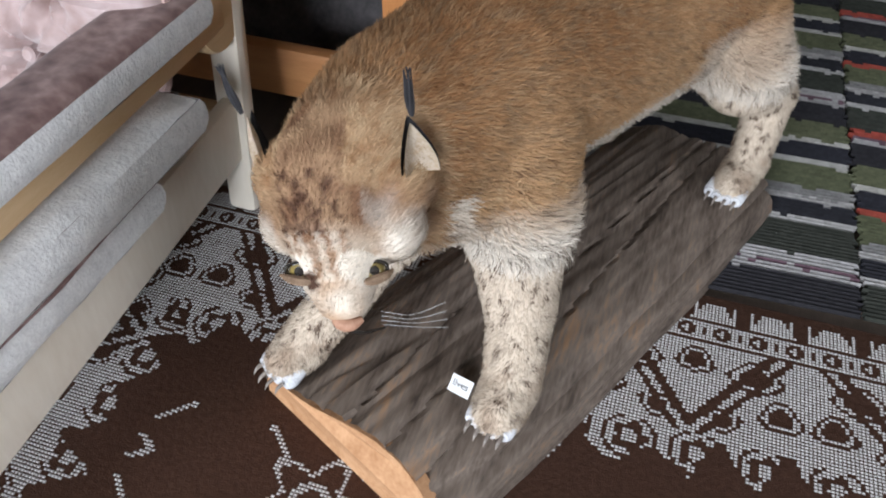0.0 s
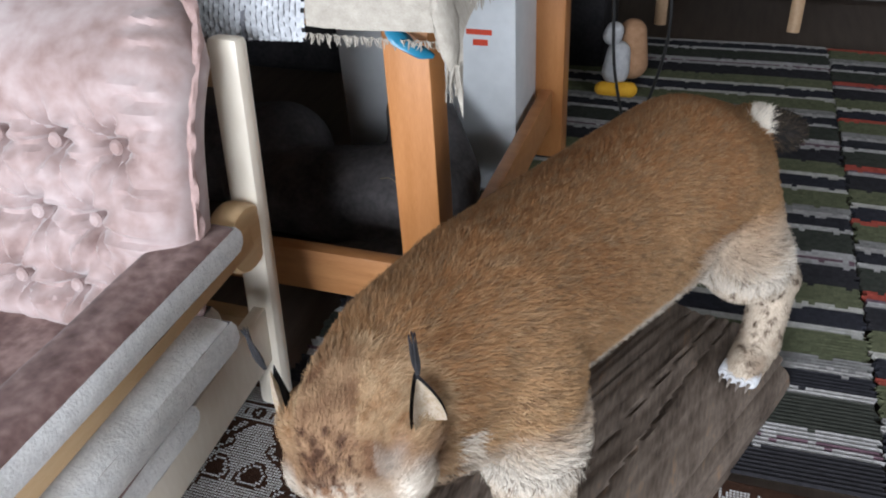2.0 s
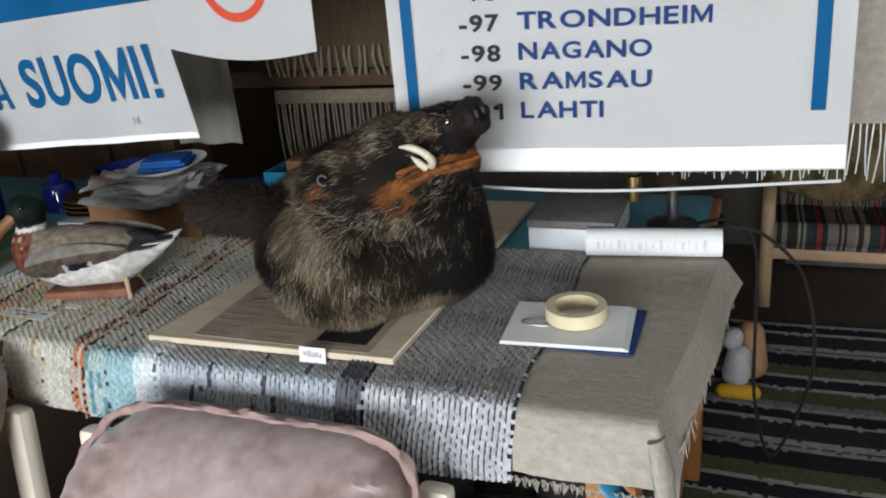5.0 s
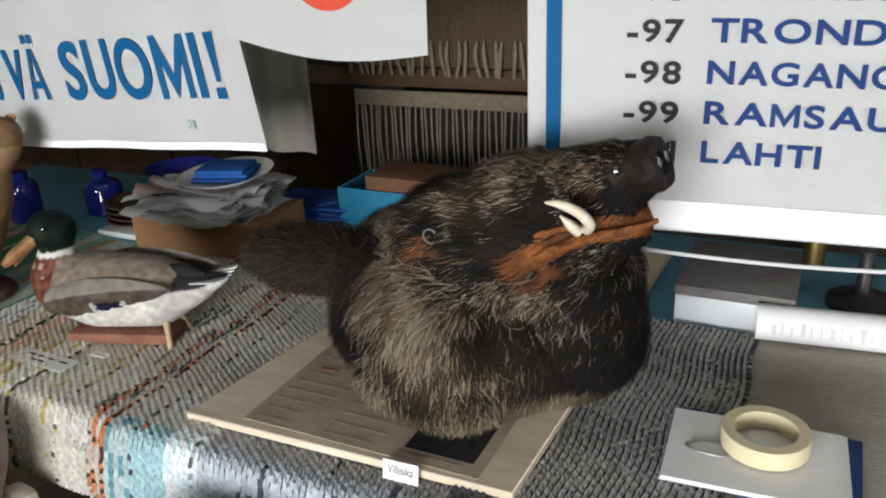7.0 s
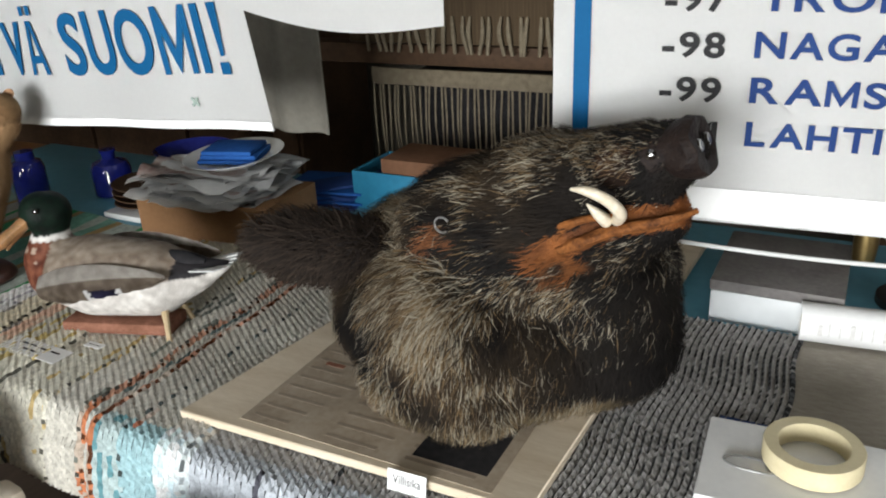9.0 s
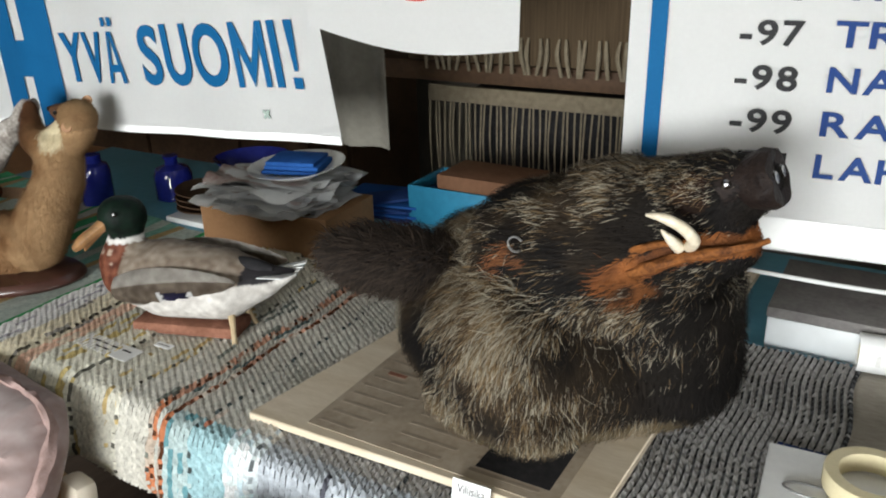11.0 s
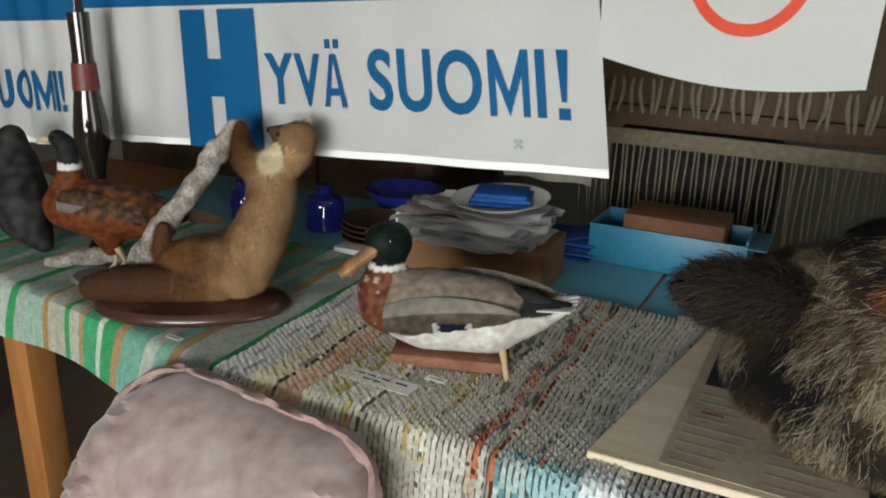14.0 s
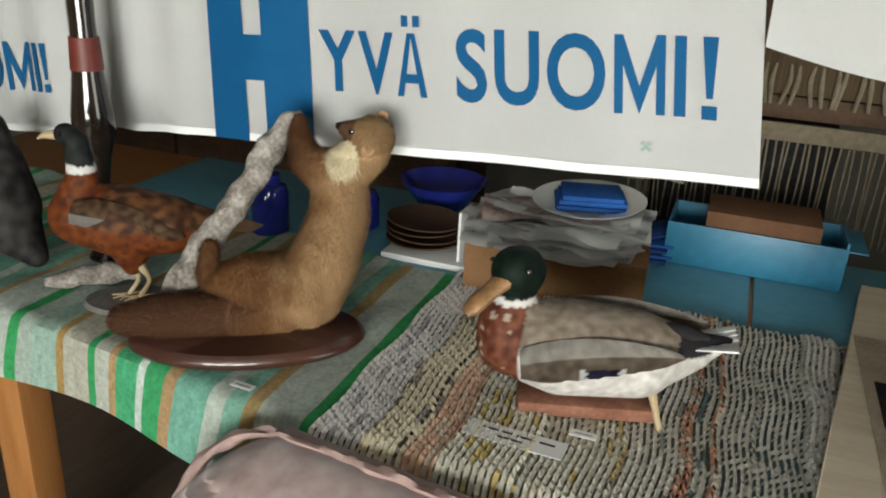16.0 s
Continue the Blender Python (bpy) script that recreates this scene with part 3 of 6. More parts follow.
def rag_cover(parent):
    """The rag rug over the table: knotted rows that run from back to front, banded in colour."""
    rng = random.Random(5)
    rows = np.arange(-0.870, 0.405, 0.0088)
    xs = [r + s for r in rows for s in (0.0, 0.0052)] + [0.405]
    lengths = [-0.565 + 0.0072 * k for k in range(int(0.70 / 0.0072))]
    def band(x):
        k = max(i for i, b in enumerate(BANDS) if b[0] <= x + 1e-6)
        return BANDS[k]
    shades = {}
    run = False
    for i in range(len(xs) - 1):
        tone = rng.uniform(0.9, 1.1)
        for j in range(len(lengths)):
            b = band(xs[i])
            if j % 6 == 0 or rng.random() < 0.10:
                run = rng.random() < 0.6 * b[3]
            c = b[2] if run else b[1]
            # Flat part greyer; right of -0.24 its weaker light is painted in as darker grey.
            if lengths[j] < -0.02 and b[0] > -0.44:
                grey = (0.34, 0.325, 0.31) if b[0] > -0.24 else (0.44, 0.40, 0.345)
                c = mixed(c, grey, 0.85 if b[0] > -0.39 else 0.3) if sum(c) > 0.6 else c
            if i % 2:
                if (j + i // 2) % 2 and rng.random() < 0.92:
                    c = tuple(q * b[4] * 0.9 for q in b[1])
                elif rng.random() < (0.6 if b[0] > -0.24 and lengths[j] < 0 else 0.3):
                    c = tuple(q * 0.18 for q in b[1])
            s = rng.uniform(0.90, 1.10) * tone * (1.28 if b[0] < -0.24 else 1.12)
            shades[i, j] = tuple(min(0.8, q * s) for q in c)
    def place(u, v):
        i, j = int(round((u + 0.870) / 0.0044)), int(round((v + 0.565) / 0.0072))
        y, z = over_edge(v, 1.868 - 0.012 * (u > -0.4) , 0.10, 0.7545)
        if v > 0.05:
            y += 0.006 * math.sin(u * 17)
        h = 0.0042 if (i % 2 == 0) else 0.0
        knot = 0.0014 * math.sin(j * 2.3 + i * 1.7)
        wave = 0.0035 * math.sin(v * 31 + u * 3)
        return Vector((u + wave, y - (h + knot if v > 0.02 else 0), z + (h + knot if v <= 0.02 else 0)))
    starts = [next(i for i, x in enumerate(xs) if i % 2 == 0 and x >= b[0] - 0.0045) for b in BANDS[:-1]] + [len(xs) - 1]
    for a, b in zip(starts, starts[1:]):
        if b > a:
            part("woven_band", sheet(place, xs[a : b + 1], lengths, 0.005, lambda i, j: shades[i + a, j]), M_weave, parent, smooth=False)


rag_cover(thing("rag_cover", "knotted grey rag rug with teal, red and cream bands", "table cover"))

GREEN = [(0.0, (0.35, 0.50, 0.42)), (0.05, (0.42, 0.27, 0.10)), (0.065, (0.47, 0.46, 0.38)), (0.115, (0.05, 0.36, 0.13)), (0.135, (0.50, 0.53, 0.46)), (0.165, (0.46, 0.31, 0.16)), (0.18, (0.08, 0.42, 0.20)), (0.225, (0.62, 0.70, 0.64)),
         (0.24, (0.06, 0.38, 0.15)), (0.275, (0.46, 0.30, 0.16)), (0.30, (0.20, 0.46, 0.36)), (0.36, (0.50, 0.56, 0.49)), (0.385, (0.24, 0.48, 0.38)), (0.42, (0.46, 0.32, 0.15)), (0.44, (0.50, 0.55, 0.49)), (0.47, (0.50, 0.56, 0.50)), (0.505, (0.05, 0.36, 0.12)), (0.53, (0.40, 0.48, 0.42))]


def green_cover():
    xs = list(np.arange(-2.28, -0.845, 0.0075))
    lengths = [-0.52 + 0.014 * k for k in range(int(0.655 / 0.014))]
    rng = random.Random(8)
    def tint(i, j):
        p = (xs[i] + 0.845 + 0.56 * 4) % 0.56
        c = max((b for b in GREEN if b[0] <= p), key=lambda b: b[0])[1]
        s = rng.uniform(0.78, 0.96)
        return tuple(q * s for q in c)
    def place(u, v):
        y, z = over_edge(v, 1.872 + 0.12 * max(0, -0.845 - u), 0.11, 0.7505)
        fold = 0.0025 * math.sin(u * 34 + v * 6) + 0.002 * math.sin(v * 27)
        return Vector((u, y - (0.016 * math.sin(u * 11) * min(1, max(0, v) / 0.09)), z + (abs(fold) if v < 0 else 0)))
    return sheet(place, xs, lengths, 0.003, tint)


tagged(part("striped_cover", green_cover(), M_weave), "green, white and ochre striped cotton cloth draped over the table", "table cover")


def linen_cover():
    xs = list(np.arange(0.405, 0.672, 0.0089))
    lengths = [-0.585 + 0.0118 * k for k in range(int(0.70 / 0.0118))]
    def place(u, v):
        y, z = over_edge(v, 1.856, 0.10, 0.7525)
        side = max(0.0, u - 0.640)
        z -= 1.6 * side + (2.3 * side * max(0, min(1, (v + 0.1) / 0.2)))
        y += 0.005 * math.sin(u * 23) * (v > 0.03)
        u2 = 0.405 + (u - 0.405) * (0.205 + 0.09 * max(0.0, y - 1.856)) / 0.235
        return Vector((u2 + 0.004 * math.sin(v * 17), y, z + 0.0012 * noise.noise(Vector((u * 40, v * 40, 0)))))
    return sheet(place, xs, lengths, 0.004, None)


linen = thing("linen_cover", "undyed beige linen cloth with a frayed fringe on the table corner", "table cover")
part("cloth", linen_cover(), M_linen, linen)


def fringe_mesh(points, down, spread, r=0.0011, seed=4):
    rng = random.Random(seed)
    bms = []
    for p in points:
        n = down * rng.uniform(0.5, 1.25)
        q = (p[0] + rng.uniform(-1, 1) * spread, p[1] + rng.uniform(-1, 1) * spread, p[2] - n)
        mid = tuple((a + b) / 2 + rng.uniform(-0.3, 0.3) * spread for a, b in zip(p, q))
        bms.append(tube([(*p, r), (*mid, r), (*q, r * 0.6)], 2, 4))
    return join(*bms)


part("fringe", fringe_mesh([(0.409 + 0.0022 * k, 1.838 + 0.003 * math.sin(k), 0.652) for k in range(98)], 0.014, 0.005), M_linen, linen)
part("fringe", fringe_mesh([(0.640 + 0.0004 * k, 1.90 + 0.0052 * k, 0.700 + 0.004 * math.sin(k * 1.3)) for k in range(105)], 0.030, 0.008, 0.0012, 7), M_linen, linen)
part("corner_fold", tube([(0.608, 1.856, 0.735, 0.018), (0.618, 1.846, 0.69, 0.024), (0.626, 1.840, 0.65, 0.02), (0.630, 1.838, 0.615, 0.010)], 6, 12, 0.5, 0.3), M_linen, linen)
part("tassel", fringe_mesh([(0.622 + 0.0014 * k, 1.834 + 0.001 * (k % 4), 0.622) for k in range(14)], 0.05, 0.007, 0.0012, 9), M_linen, linen)
tagged(part("blue_rag", tube([(0.530, 1.850, 0.672, 0.009), (0.555, 1.844, 0.645, 0.016), (0.580, 1.842, 0.636, 0.013), (0.60, 1.845, 0.628, 0.004)], 5, 10, 0.4, 0.4), M_teal), "light blue rag showing under the table cloth", "rag")

# ---- banners over the back of the table ----


def hung(bm, place):
    for v in bm.verts:
        v.co = place(v.co.x, v.co.y, v.co.z)
    return bm


def flat_panel(u0, u1, v0, v1, lift=0.0, nu=30, nv=12):
    bm = bmesh.new()

    def spread(a, b, n):
        """Even steps from a to b, with a narrow one along each edge of a wide cloth."""
        if n < 10:
            return [a + (b - a) * k / n for k in range(n + 1)]
        return [a] + [a + 0.001 + (b - a - 0.002) * k / (n - 2) for k in range(n - 1)] + [b]

    grid = [[bm.verts.new((u, v, lift)) for v in spread(v0, v1, nv)] for u in spread(u0, u1, nu)]
    for i in range(nu):
        for j in range(nv):
            bm.faces.new((grid[i][j], grid[i + 1][j], grid[i + 1][j + 1], grid[i][j + 1]))
    return bm


def cheer_place(u, v, w):
    """The long cheering banner: u is x on its lower hem, v the height over it, w towards the room."""
    x = u
    low = 1.035 + (u + 0.392) * 0.0560
    low -= 0.024 if u < -1.6 else 0.0
    lean = 0.02 + 0.13 * max(0.0, min(1.0, (u + 1.3) / 0.9))
    ripple = 0.007 * math.sin(u * 23 + 0.5) + 0.010 * math.sin(u * 61) * max(0.0, min(1.0, (-1.28 - u) * 8))
    return Vector((x - v * lean, 2.298 - w + ripple * (0.5 + v), low + v * 1.0))


def cheer_banner(name, label, u0, u1, words):
    thing_ = thing(name, label, "banner", "cheering banners")
    cloth = hung(flat_panel(u0, u1, 0, 0.52, 0, 60, 10), cheer_place)
    thicken(cloth, 0.0015)
    part("cloth", cloth, M_banner, thing_)
    part("blue_band", hung(flat_panel(u0 + 0.001, u1 - 0.001, 0.285, 0.519, 0.003, 60, 6), cheer_place), M_blue, thing_, "plain blue band along the top")
    part("hem", hung(flat_panel(u0, u1, 0.0, 0.014, 0.0025, 60, 1), cheer_place), M_banner, thing_)
    for bm, mat_ in words:
        for b in bm if isinstance(bm, list) else [bm]:
            part("letter", hung(b, cheer_place), mat_, thing_, "blue printed letter")
    return thing_


def shifted(bm, x, y, z=0.004):
    for b in bm if isinstance(bm, list) else [bm]:
        b.transform(Matrix.Translation((x, y, z)))
    return bm


def big_h(x0, x1, high):
    w, bars = x1 - x0, []
    for a, b, c, d in ((0, 0.37, 0, 1), (0.56, 1, 0, 1), (0.37, 0.56, 0.385, 0.655)):
        bars.append(flat_panel(x0 + a * w, x0 + b * w, c * high, d * high, 0.004, 6, 8))
    return join(*bars)


cheer = cheer_banner("cheer_banner", "long white cloth banner with big blue cheering words", -1.575, -0.392,
                     [(big_h(-1.303, -1.100, 0.277), M_blue), (shifted(fit_width(word("YVÄ", 0.097), 0.195), -1.083, 0.096), M_blue),
                      (shifted(fit_width(word("SUOMI", 0.110), 0.346), -0.840, 0.092), M_blue), (shifted(fit_width(word("!", 0.112), 0.021), -0.472, 0.090), M_blue),
                      (shifted(join(*(bar((0, 0, 0), (0.009 * math.cos(a), 0.009 * math.sin(a), 0), 0.005, 0.001, 0) for a in (0.78, 2.36, 3.93, 5.5))), -0.548, 0.046), M_mark)])
cheer_left = cheer_banner("cheer_banner", "white cloth banner with blue words ending at the bottle", -2.55, -1.622,
                          [(shifted(fit_width(word("SUOMI!", 0.092), 0.30), -1.965, 0.082), M_blue)])


def years_place(u, v, w):
    """The list banner: u from its left edge, v over its lower hem, w towards the room."""
    x = 0.096 + u * 0.950
    low = 0.981 - 0.030 * u
    return Vector((x + 0.01 * v - 0.05 * v * max(0.0, u - 0.6) / 0.2 * 0.5, 2.245 + 0.178 * u - w + 0.004 * math.sin(u * 9), low + v))


years = thing("list_banner", "white banner listing years and cities between blue side bars", "banner")
cloth = hung(flat_panel(0, 0.80, 0, 0.72, 0, 40, 20), years_place)
thicken(cloth, 0.0015)
part("cloth", cloth, M_banner, years)
part("hem", hung(flat_panel(0.002, 0.798, 0.004, 0.045, 0.003, 40, 2), years_place), M_banner, years)
part("side_bar", hung(flat_panel(0.026, 0.046, 0.104, 0.70, 0.003, 2, 20), years_place), M_blue, years, "blue side bar")
part("side_bar", hung(flat_panel(0.735, 0.760, 0.104, 0.70, 0.003, 2, 20), years_place), M_blue, years, "blue side bar")
for row, (year, place_, wide) in enumerate((("-01", "LAHTI", 0.149), ("-99", "RAMSAU", 0.232), ("-98", "NAGANO", 0.232), ("-97", "TRONDHEIM", 0.330), ("-95", "THUNDER BAY", 0.380))):
    v = 0.100 + 0.0512 * row
    for b in shifted(fit_width(word(year, 0.029), 0.071), 0.131, v - 0.002):
        part("digit", hung(b, years_place), M_black, years, "black printed digit")
    for b in shifted(fit_width(word(place_, 0.029), wide), 0.235, v):
        part("letter", hung(b, years_place), M_navy, years, "navy printed letter")
part("rod", tube([(0.105, 2.245, 0.962, 0.003), (0.45, 2.31, 0.934, 0.003), (0.850, 2.388, 0.937, 0.003)], 8, 8), M_plate, years, "thin white rod under the hem")


def ring_place(u, v, w):
    x = -0.42 + u
    low = 1.230 - 0.022 * math.sin(math.pi * min(1.0, u / 0.37)) - 0.05 * u
    return Vector((x + 0.03 * v * (1 if u > 0.2 else -0.6), 2.268 - 0.06 * u - w + 0.004 * math.sin(u * 14), low + v))


ring_cloth = thing("ring_banner", "small white cloth banner with a red ring", "banner")
cloth = hung(flat_panel(0, 0.372, 0, 0.42, 0, 20, 12), ring_place)
thicken(cloth, 0.0015)
part("cloth", cloth, M_banner, ring_cloth)
ring = bmesh.new()
inner, outer = [], []
for k in range(48):
    a = 2 * math.pi * k / 48
    inner.append(ring.verts.new((0.205 + 0.063 * math.cos(a), 0.152 + 0.063 * math.sin(a), 0.003)))
    outer.append(ring.verts.new((0.205 + 0.080 * math.cos(a), 0.152 + 0.080 * math.sin(a), 0.003)))
for k in range(48):
    ring.faces.new((inner[k], outer[k], outer[(k + 1) % 48], inner[(k + 1) % 48]))
part("red_ring", hung(ring, ring_place), M_red, ring_cloth, "red printed ring")

# line that the banners hang from
tagged(part("hanging_line", tube([(-2.6, 2.30, 1.42, 0.003), (-1.4, 2.302, 1.47, 0.003), (-0.4, 2.30, 1.545, 0.003), (0.1, 2.225, 1.70, 0.003), (0.9, 2.43, 1.67, 0.003)], 8, 6), M_string), "cord that the cloth banners hang from", "cord")

# ---- cushioned chairs in front of the table ----


def cushion(wide, high, thick, plain, rows, dent=0.5, seed=1):
    """A buttoned pad in the x-z plane, face towards -y, from z = 0 up. Gives the pad, the buttons' places."""
    rng = random.Random(seed)
    spots = []
    for r in range(rows):
        for c in range(-4, 5):
            x = (c + 0.5 * (r % 2) - 0.2) * 0.105
            if abs(x) < wide / 2 - 0.11:
                spots.append((x, plain - 0.112 * r))
    nx, nz = 96, 72
    bm = bmesh.new()

    def point(i, j, front):
        a, b = i / nx * 2 - 1, j / nz * 2 - 1
        edge = max(0.0, 1 - abs(a) ** 7) ** 0.5 * max(0.0, 1 - abs(b) ** 7) ** 0.5
        corner = 1 - 0.16 * (max(0.0, abs(a) - 0.6) / 0.4) * (max(0.0, abs(b) - 0.6) / 0.4)
        x, z = a * wide / 2 * corner, (b * corner + 1) * high / 2
        d = thick / 2 * edge
        if front:
            for sx, sz in spots:
                r = math.hypot(x - sx, z - sz)
                d -= thick * dent * math.exp(-((r / 0.022) ** 2)) * edge + thick * 0.22 * math.exp(-((r / 0.06) ** 2)) * edge
                ang = math.atan2(z - sz, x - sx)
                d += 0.0100 * math.exp(-(((r - 0.03) / 0.035) ** 2)) * math.cos(ang * 8 + sx * 30 + 2 * noise.noise(Vector((x * 12, 0, z * 12))))
            # gathered edge
            g = max(0.0, abs(a) - 0.62) / 0.38
            d += 0.0120 * g * (1 - g) * 4 * math.sin(z * 230 + 5 * noise.noise(Vector((x * 6, 0, z * 14)))) * (0.4 + noise.noise(Vector((0, 3, z * 20))))
            d += 0.010 * noise.noise(Vector((x * 5, seed, z * 9))) * edge + 0.005 * noise.noise(Vector((x * 22 + z * 9, seed, z * 8))) * edge
        bend = 0.10 * max(0.0, z / high - 0.55) ** 2 / 0.2
        return Vector((x, (-d if front else d * 0.8) + bend, z))

    for front in (True, False):
        g = [[bm.verts.new(point(i, j, front)) for j in range(nz + 1)] for i in range(nx + 1)]
        for i in range(nx):
            for j in range(nz):
                f = (g[i][j], g[i + 1][j], g[i + 1][j + 1], g[i][j + 1])
                bm.faces.new(f if front else f[::-1])
    bmesh.ops.remove_doubles(bm, verts=bm.verts[:], dist=0.0006)
    rim = []
    for k in range(61):
        a = 2 * math.pi * k / 60
        c, s = math.cos(a), math.sin(a)
        p = (abs(c) ** 6 + abs(s) ** 6) ** (-1 / 6)
        rim.append((c * p * wide / 2 * 0.985, -0.012, (s * p * 0.985 + 1) * high / 2, 0.0075))
    rim = [(a_, b_ + 0.10 * max(0.0, c_ / high - 0.55) ** 2 / 0.2, c_, d_) for a_, b_, c_, d_ in rim]
    return bm, spots, tube(rim, 4, 8, 1.0, 0.9)


def cushion_chair(label, m, wide, pad_wide, shift, back_h, lean, group, seed):
    """A cream garden armchair that faces -y, its back-post tops at y = 0."""
    ch = thing("cushioned_chair", label, "chair", group)
    half = wide / 2 - 0.02
    for s in (-1, 1):
        part("back_post", bar((s * half, -0.055, 0.012), (s * half, 0.02, 0.665), 0.052, 0.034, 0.012), M_cream_wood, ch)
        part("side_stretcher", bar((s * half, -0.03, 0.172), (s * (half + 0.005), -0.90, 0.118), 0.024, 0.105, 0.004), M_cream_wood, ch)
        part("front_leg", bar((s * half, -0.87, 0.012), (s * half, -0.87, 0.345), 0.05, 0.035, 0.008), M_cream_wood, ch)
        rail = join(bar((s * half, -0.05, 0.375), (s * half, -0.90, 0.352), 0.05, 0.05, 0.01))
        part("seat_rail", rail, M_pine, ch, "rounded natural wood seat rail")
        part("rail_end", lathe([(0.002, -0.024), (0.052, -0.022), (0.056, -0.015), (0.056, 0.015), (0.052, 0.022), (0.002, 0.024)], 24, pose(s * half, -0.06, 0.372, 0, 90, 0)), M_pine, ch)
    part("cross_rail", bar((-half, -0.04, 0.17), (half, -0.04, 0.17), 0.03, 0.06, 0.005), M_pine, ch)
    part("cross_rail", bar((-half, -0.66, 0.17), (half, -0.66, 0.17), 0.03, 0.06, 0.005), M_pine, ch)
    part("top_rail", bar((-half, 0.015, 0.62), (half, 0.015, 0.62), 0.025, 0.06, 0.005), M_pine, ch)
    ch.matrix_world = m
    # loose pads on the chair
    pad, spots, rim = cushion(pad_wide, back_h, 0.15, back_h - 0.215, 3, 0.34, seed)
    back = thing("back_cushion", "mauve velvet buttoned back cushion leaning on a chair", "cushion", "back cushions")
    turn = pose(shift, -0.188, 0.255, -lean, 0, 0)
    for bm in (pad, rim):
        bm.transform(turn)
    part("pad", pad, M_pink, back)
    part("piping", rim, M_piping, back, "gathered mauve piping")
    for x, z in spots:
        b = lathe([(0.001, 0.0), (0.010, 0.001), (0.0115, 0.004), (0.008, 0.008), (0.001, 0.009)], 14, turn @ pose(x, -0.026, z, 90, 0, 0))
        part("button", b, M_pink, back)
    back.matrix_world = m
    return ch, back


def slab_pad(lo, hi, top, side, name, label, m, puff=0.02, seed=2):
    """A soft flat pad with a darker top and a pale boxed side."""
    t = thing(name, label, "cushion", "seat pads")
    bm = bmesh.new()
    n = 26
    for f, zz in ((1, hi[2]), (0, lo[2])):
        g = []
        for i in range(n + 1):
            row = []
            for j in range(n + 1):
                a, b = i / n * 2 - 1, j / n * 2 - 1
                e = (1 - abs(a) ** 6) * (1 - abs(b) ** 6)
                x, y = lo[0] + (hi[0] - lo[0]) * i / n, lo[1] + (hi[1] - lo[1]) * j / n
                k = 1 - 0.03 * max(0, abs(a) + abs(b) - 1.6)
                x, y = (x - (lo[0] + hi[0]) / 2) * k + (lo[0] + hi[0]) / 2, (y - (lo[1] + hi[1]) / 2) * k + (lo[1] + hi[1]) / 2
                z = zz + (puff * e * (1 if f else -0.3)) + 0.004 * noise.noise(Vector((x * 14, y * 14, seed)))
                row.append(bm.verts.new((x, y, z)))
            g.append(row)
        for i in range(n):
            for j in range(n):
                q = (g[i][j], g[i + 1][j], g[i + 1][j + 1], g[i][j + 1])
                bm.faces.new(q if f else q[::-1])
    part("cover", bm, top, t)
    band = bmesh.new()
    loop_ = [(lo[0], lo[1]), (hi[0], lo[1]), (hi[0], hi[1]), (lo[0], hi[1])]
    rows = []
    for k, (bulge, f) in enumerate(((0, 0), (0.008, 0.25), (0.010, 0.5), (0.008, 0.75), (0, 1))):
        ring = []
        for c in range(4):
            p, q = loop_[c], loop_[(c + 1) % 4]
            for s in range(12):
                x, y = p[0] + (q[0] - p[0]) * s / 12, p[1] + (q[1] - p[1]) * s / 12
                dx, dy = x - (lo[0] + hi[0]) / 2, y - (lo[1] + hi[1]) / 2
                r = math.hypot(dx, dy)
                w = bulge + 0.003 * noise.noise(Vector((x * 30, y * 30, k)))
                ring.append(band.verts.new((x + dx / r * w, y + dy / r * w, lo[2] + (hi[2] - lo[2]) * f)))
        rows.append(ring)
    for a, b in zip(rows, rows[1:]):
        for s in range(48):
            band.faces.new((a[s], a[(s + 1) % 48], b[(s + 1) % 48], b[s]))
    part("boxed_side", band, side, t, "pale grey plush side")
    t.matrix_world = m
    return t


CH1 = pose(0.0, 1.755, 0, 0, 0, 0)
cushion_chair("cream painted garden chair with mauve cushions beside the lynx", CH1, 0.665, 0.60, 0.025, 0.52, 14, "cushioned chairs", 3)
slab_pad((-0.275, -0.70, 0.195), (0.262, -0.10, 0.255), M_brown_velvet, M_grey_pad, "seat_cushion", "brown velvet seat cushion with a pale boxed side on a chair", CH1, 0.018, 2)
slab_pad((0.262, -0.82, 0.386), (0.352, -0.11, 0.428), M_brown_velvet, M_grey_pad, "arm_pad", "brown velvet arm pad with a pale plush side", CH1, 0.012, 7)
slab_pad((0.268, -0.80, 0.268), (0.366, -0.19, 0.318), M_grey_pad, M_grey_pad, "folded_pad", "folded pale grey plush pad hanging under the armrest", CH1, 0.012, 3)
slab_pad((0.268, -0.80, 0.258), (0.358, -0.21, 0.267), M_brown_velvet, M_brown_velvet, "folded_pad", "brown velvet back of the folded pad under the armrest", CH1, 0.002, 8)
slab_pad((0.268, -0.80, 0.208), (0.354, -0.30, 0.256), M_grey_pad, M_grey_pad, "folded_pad", "second folded grey plush pad under the armrest", CH1, 0.008, 4)
CH2 = pose(-0.742, 1.80, 0, 0, 0, -7)
cushion_chair("cream painted garden chair with mauve cushions by the mallard", CH2, 0.50, 0.52, 0.0, 0.545, 14, "cushioned chairs", 6)
slab_pad((-0.20, -0.70, 0.195), (0.20, -0.10, 0.255), M_brown_velvet, M_grey_pad, "seat_cushion", "brown velvet seat cushion with a pale boxed side on a chair", CH2, 0.018, 5)

# ---- the log and the mounted lynx ----
AX = Vector((0.43, 0.90, 0)).normalized()
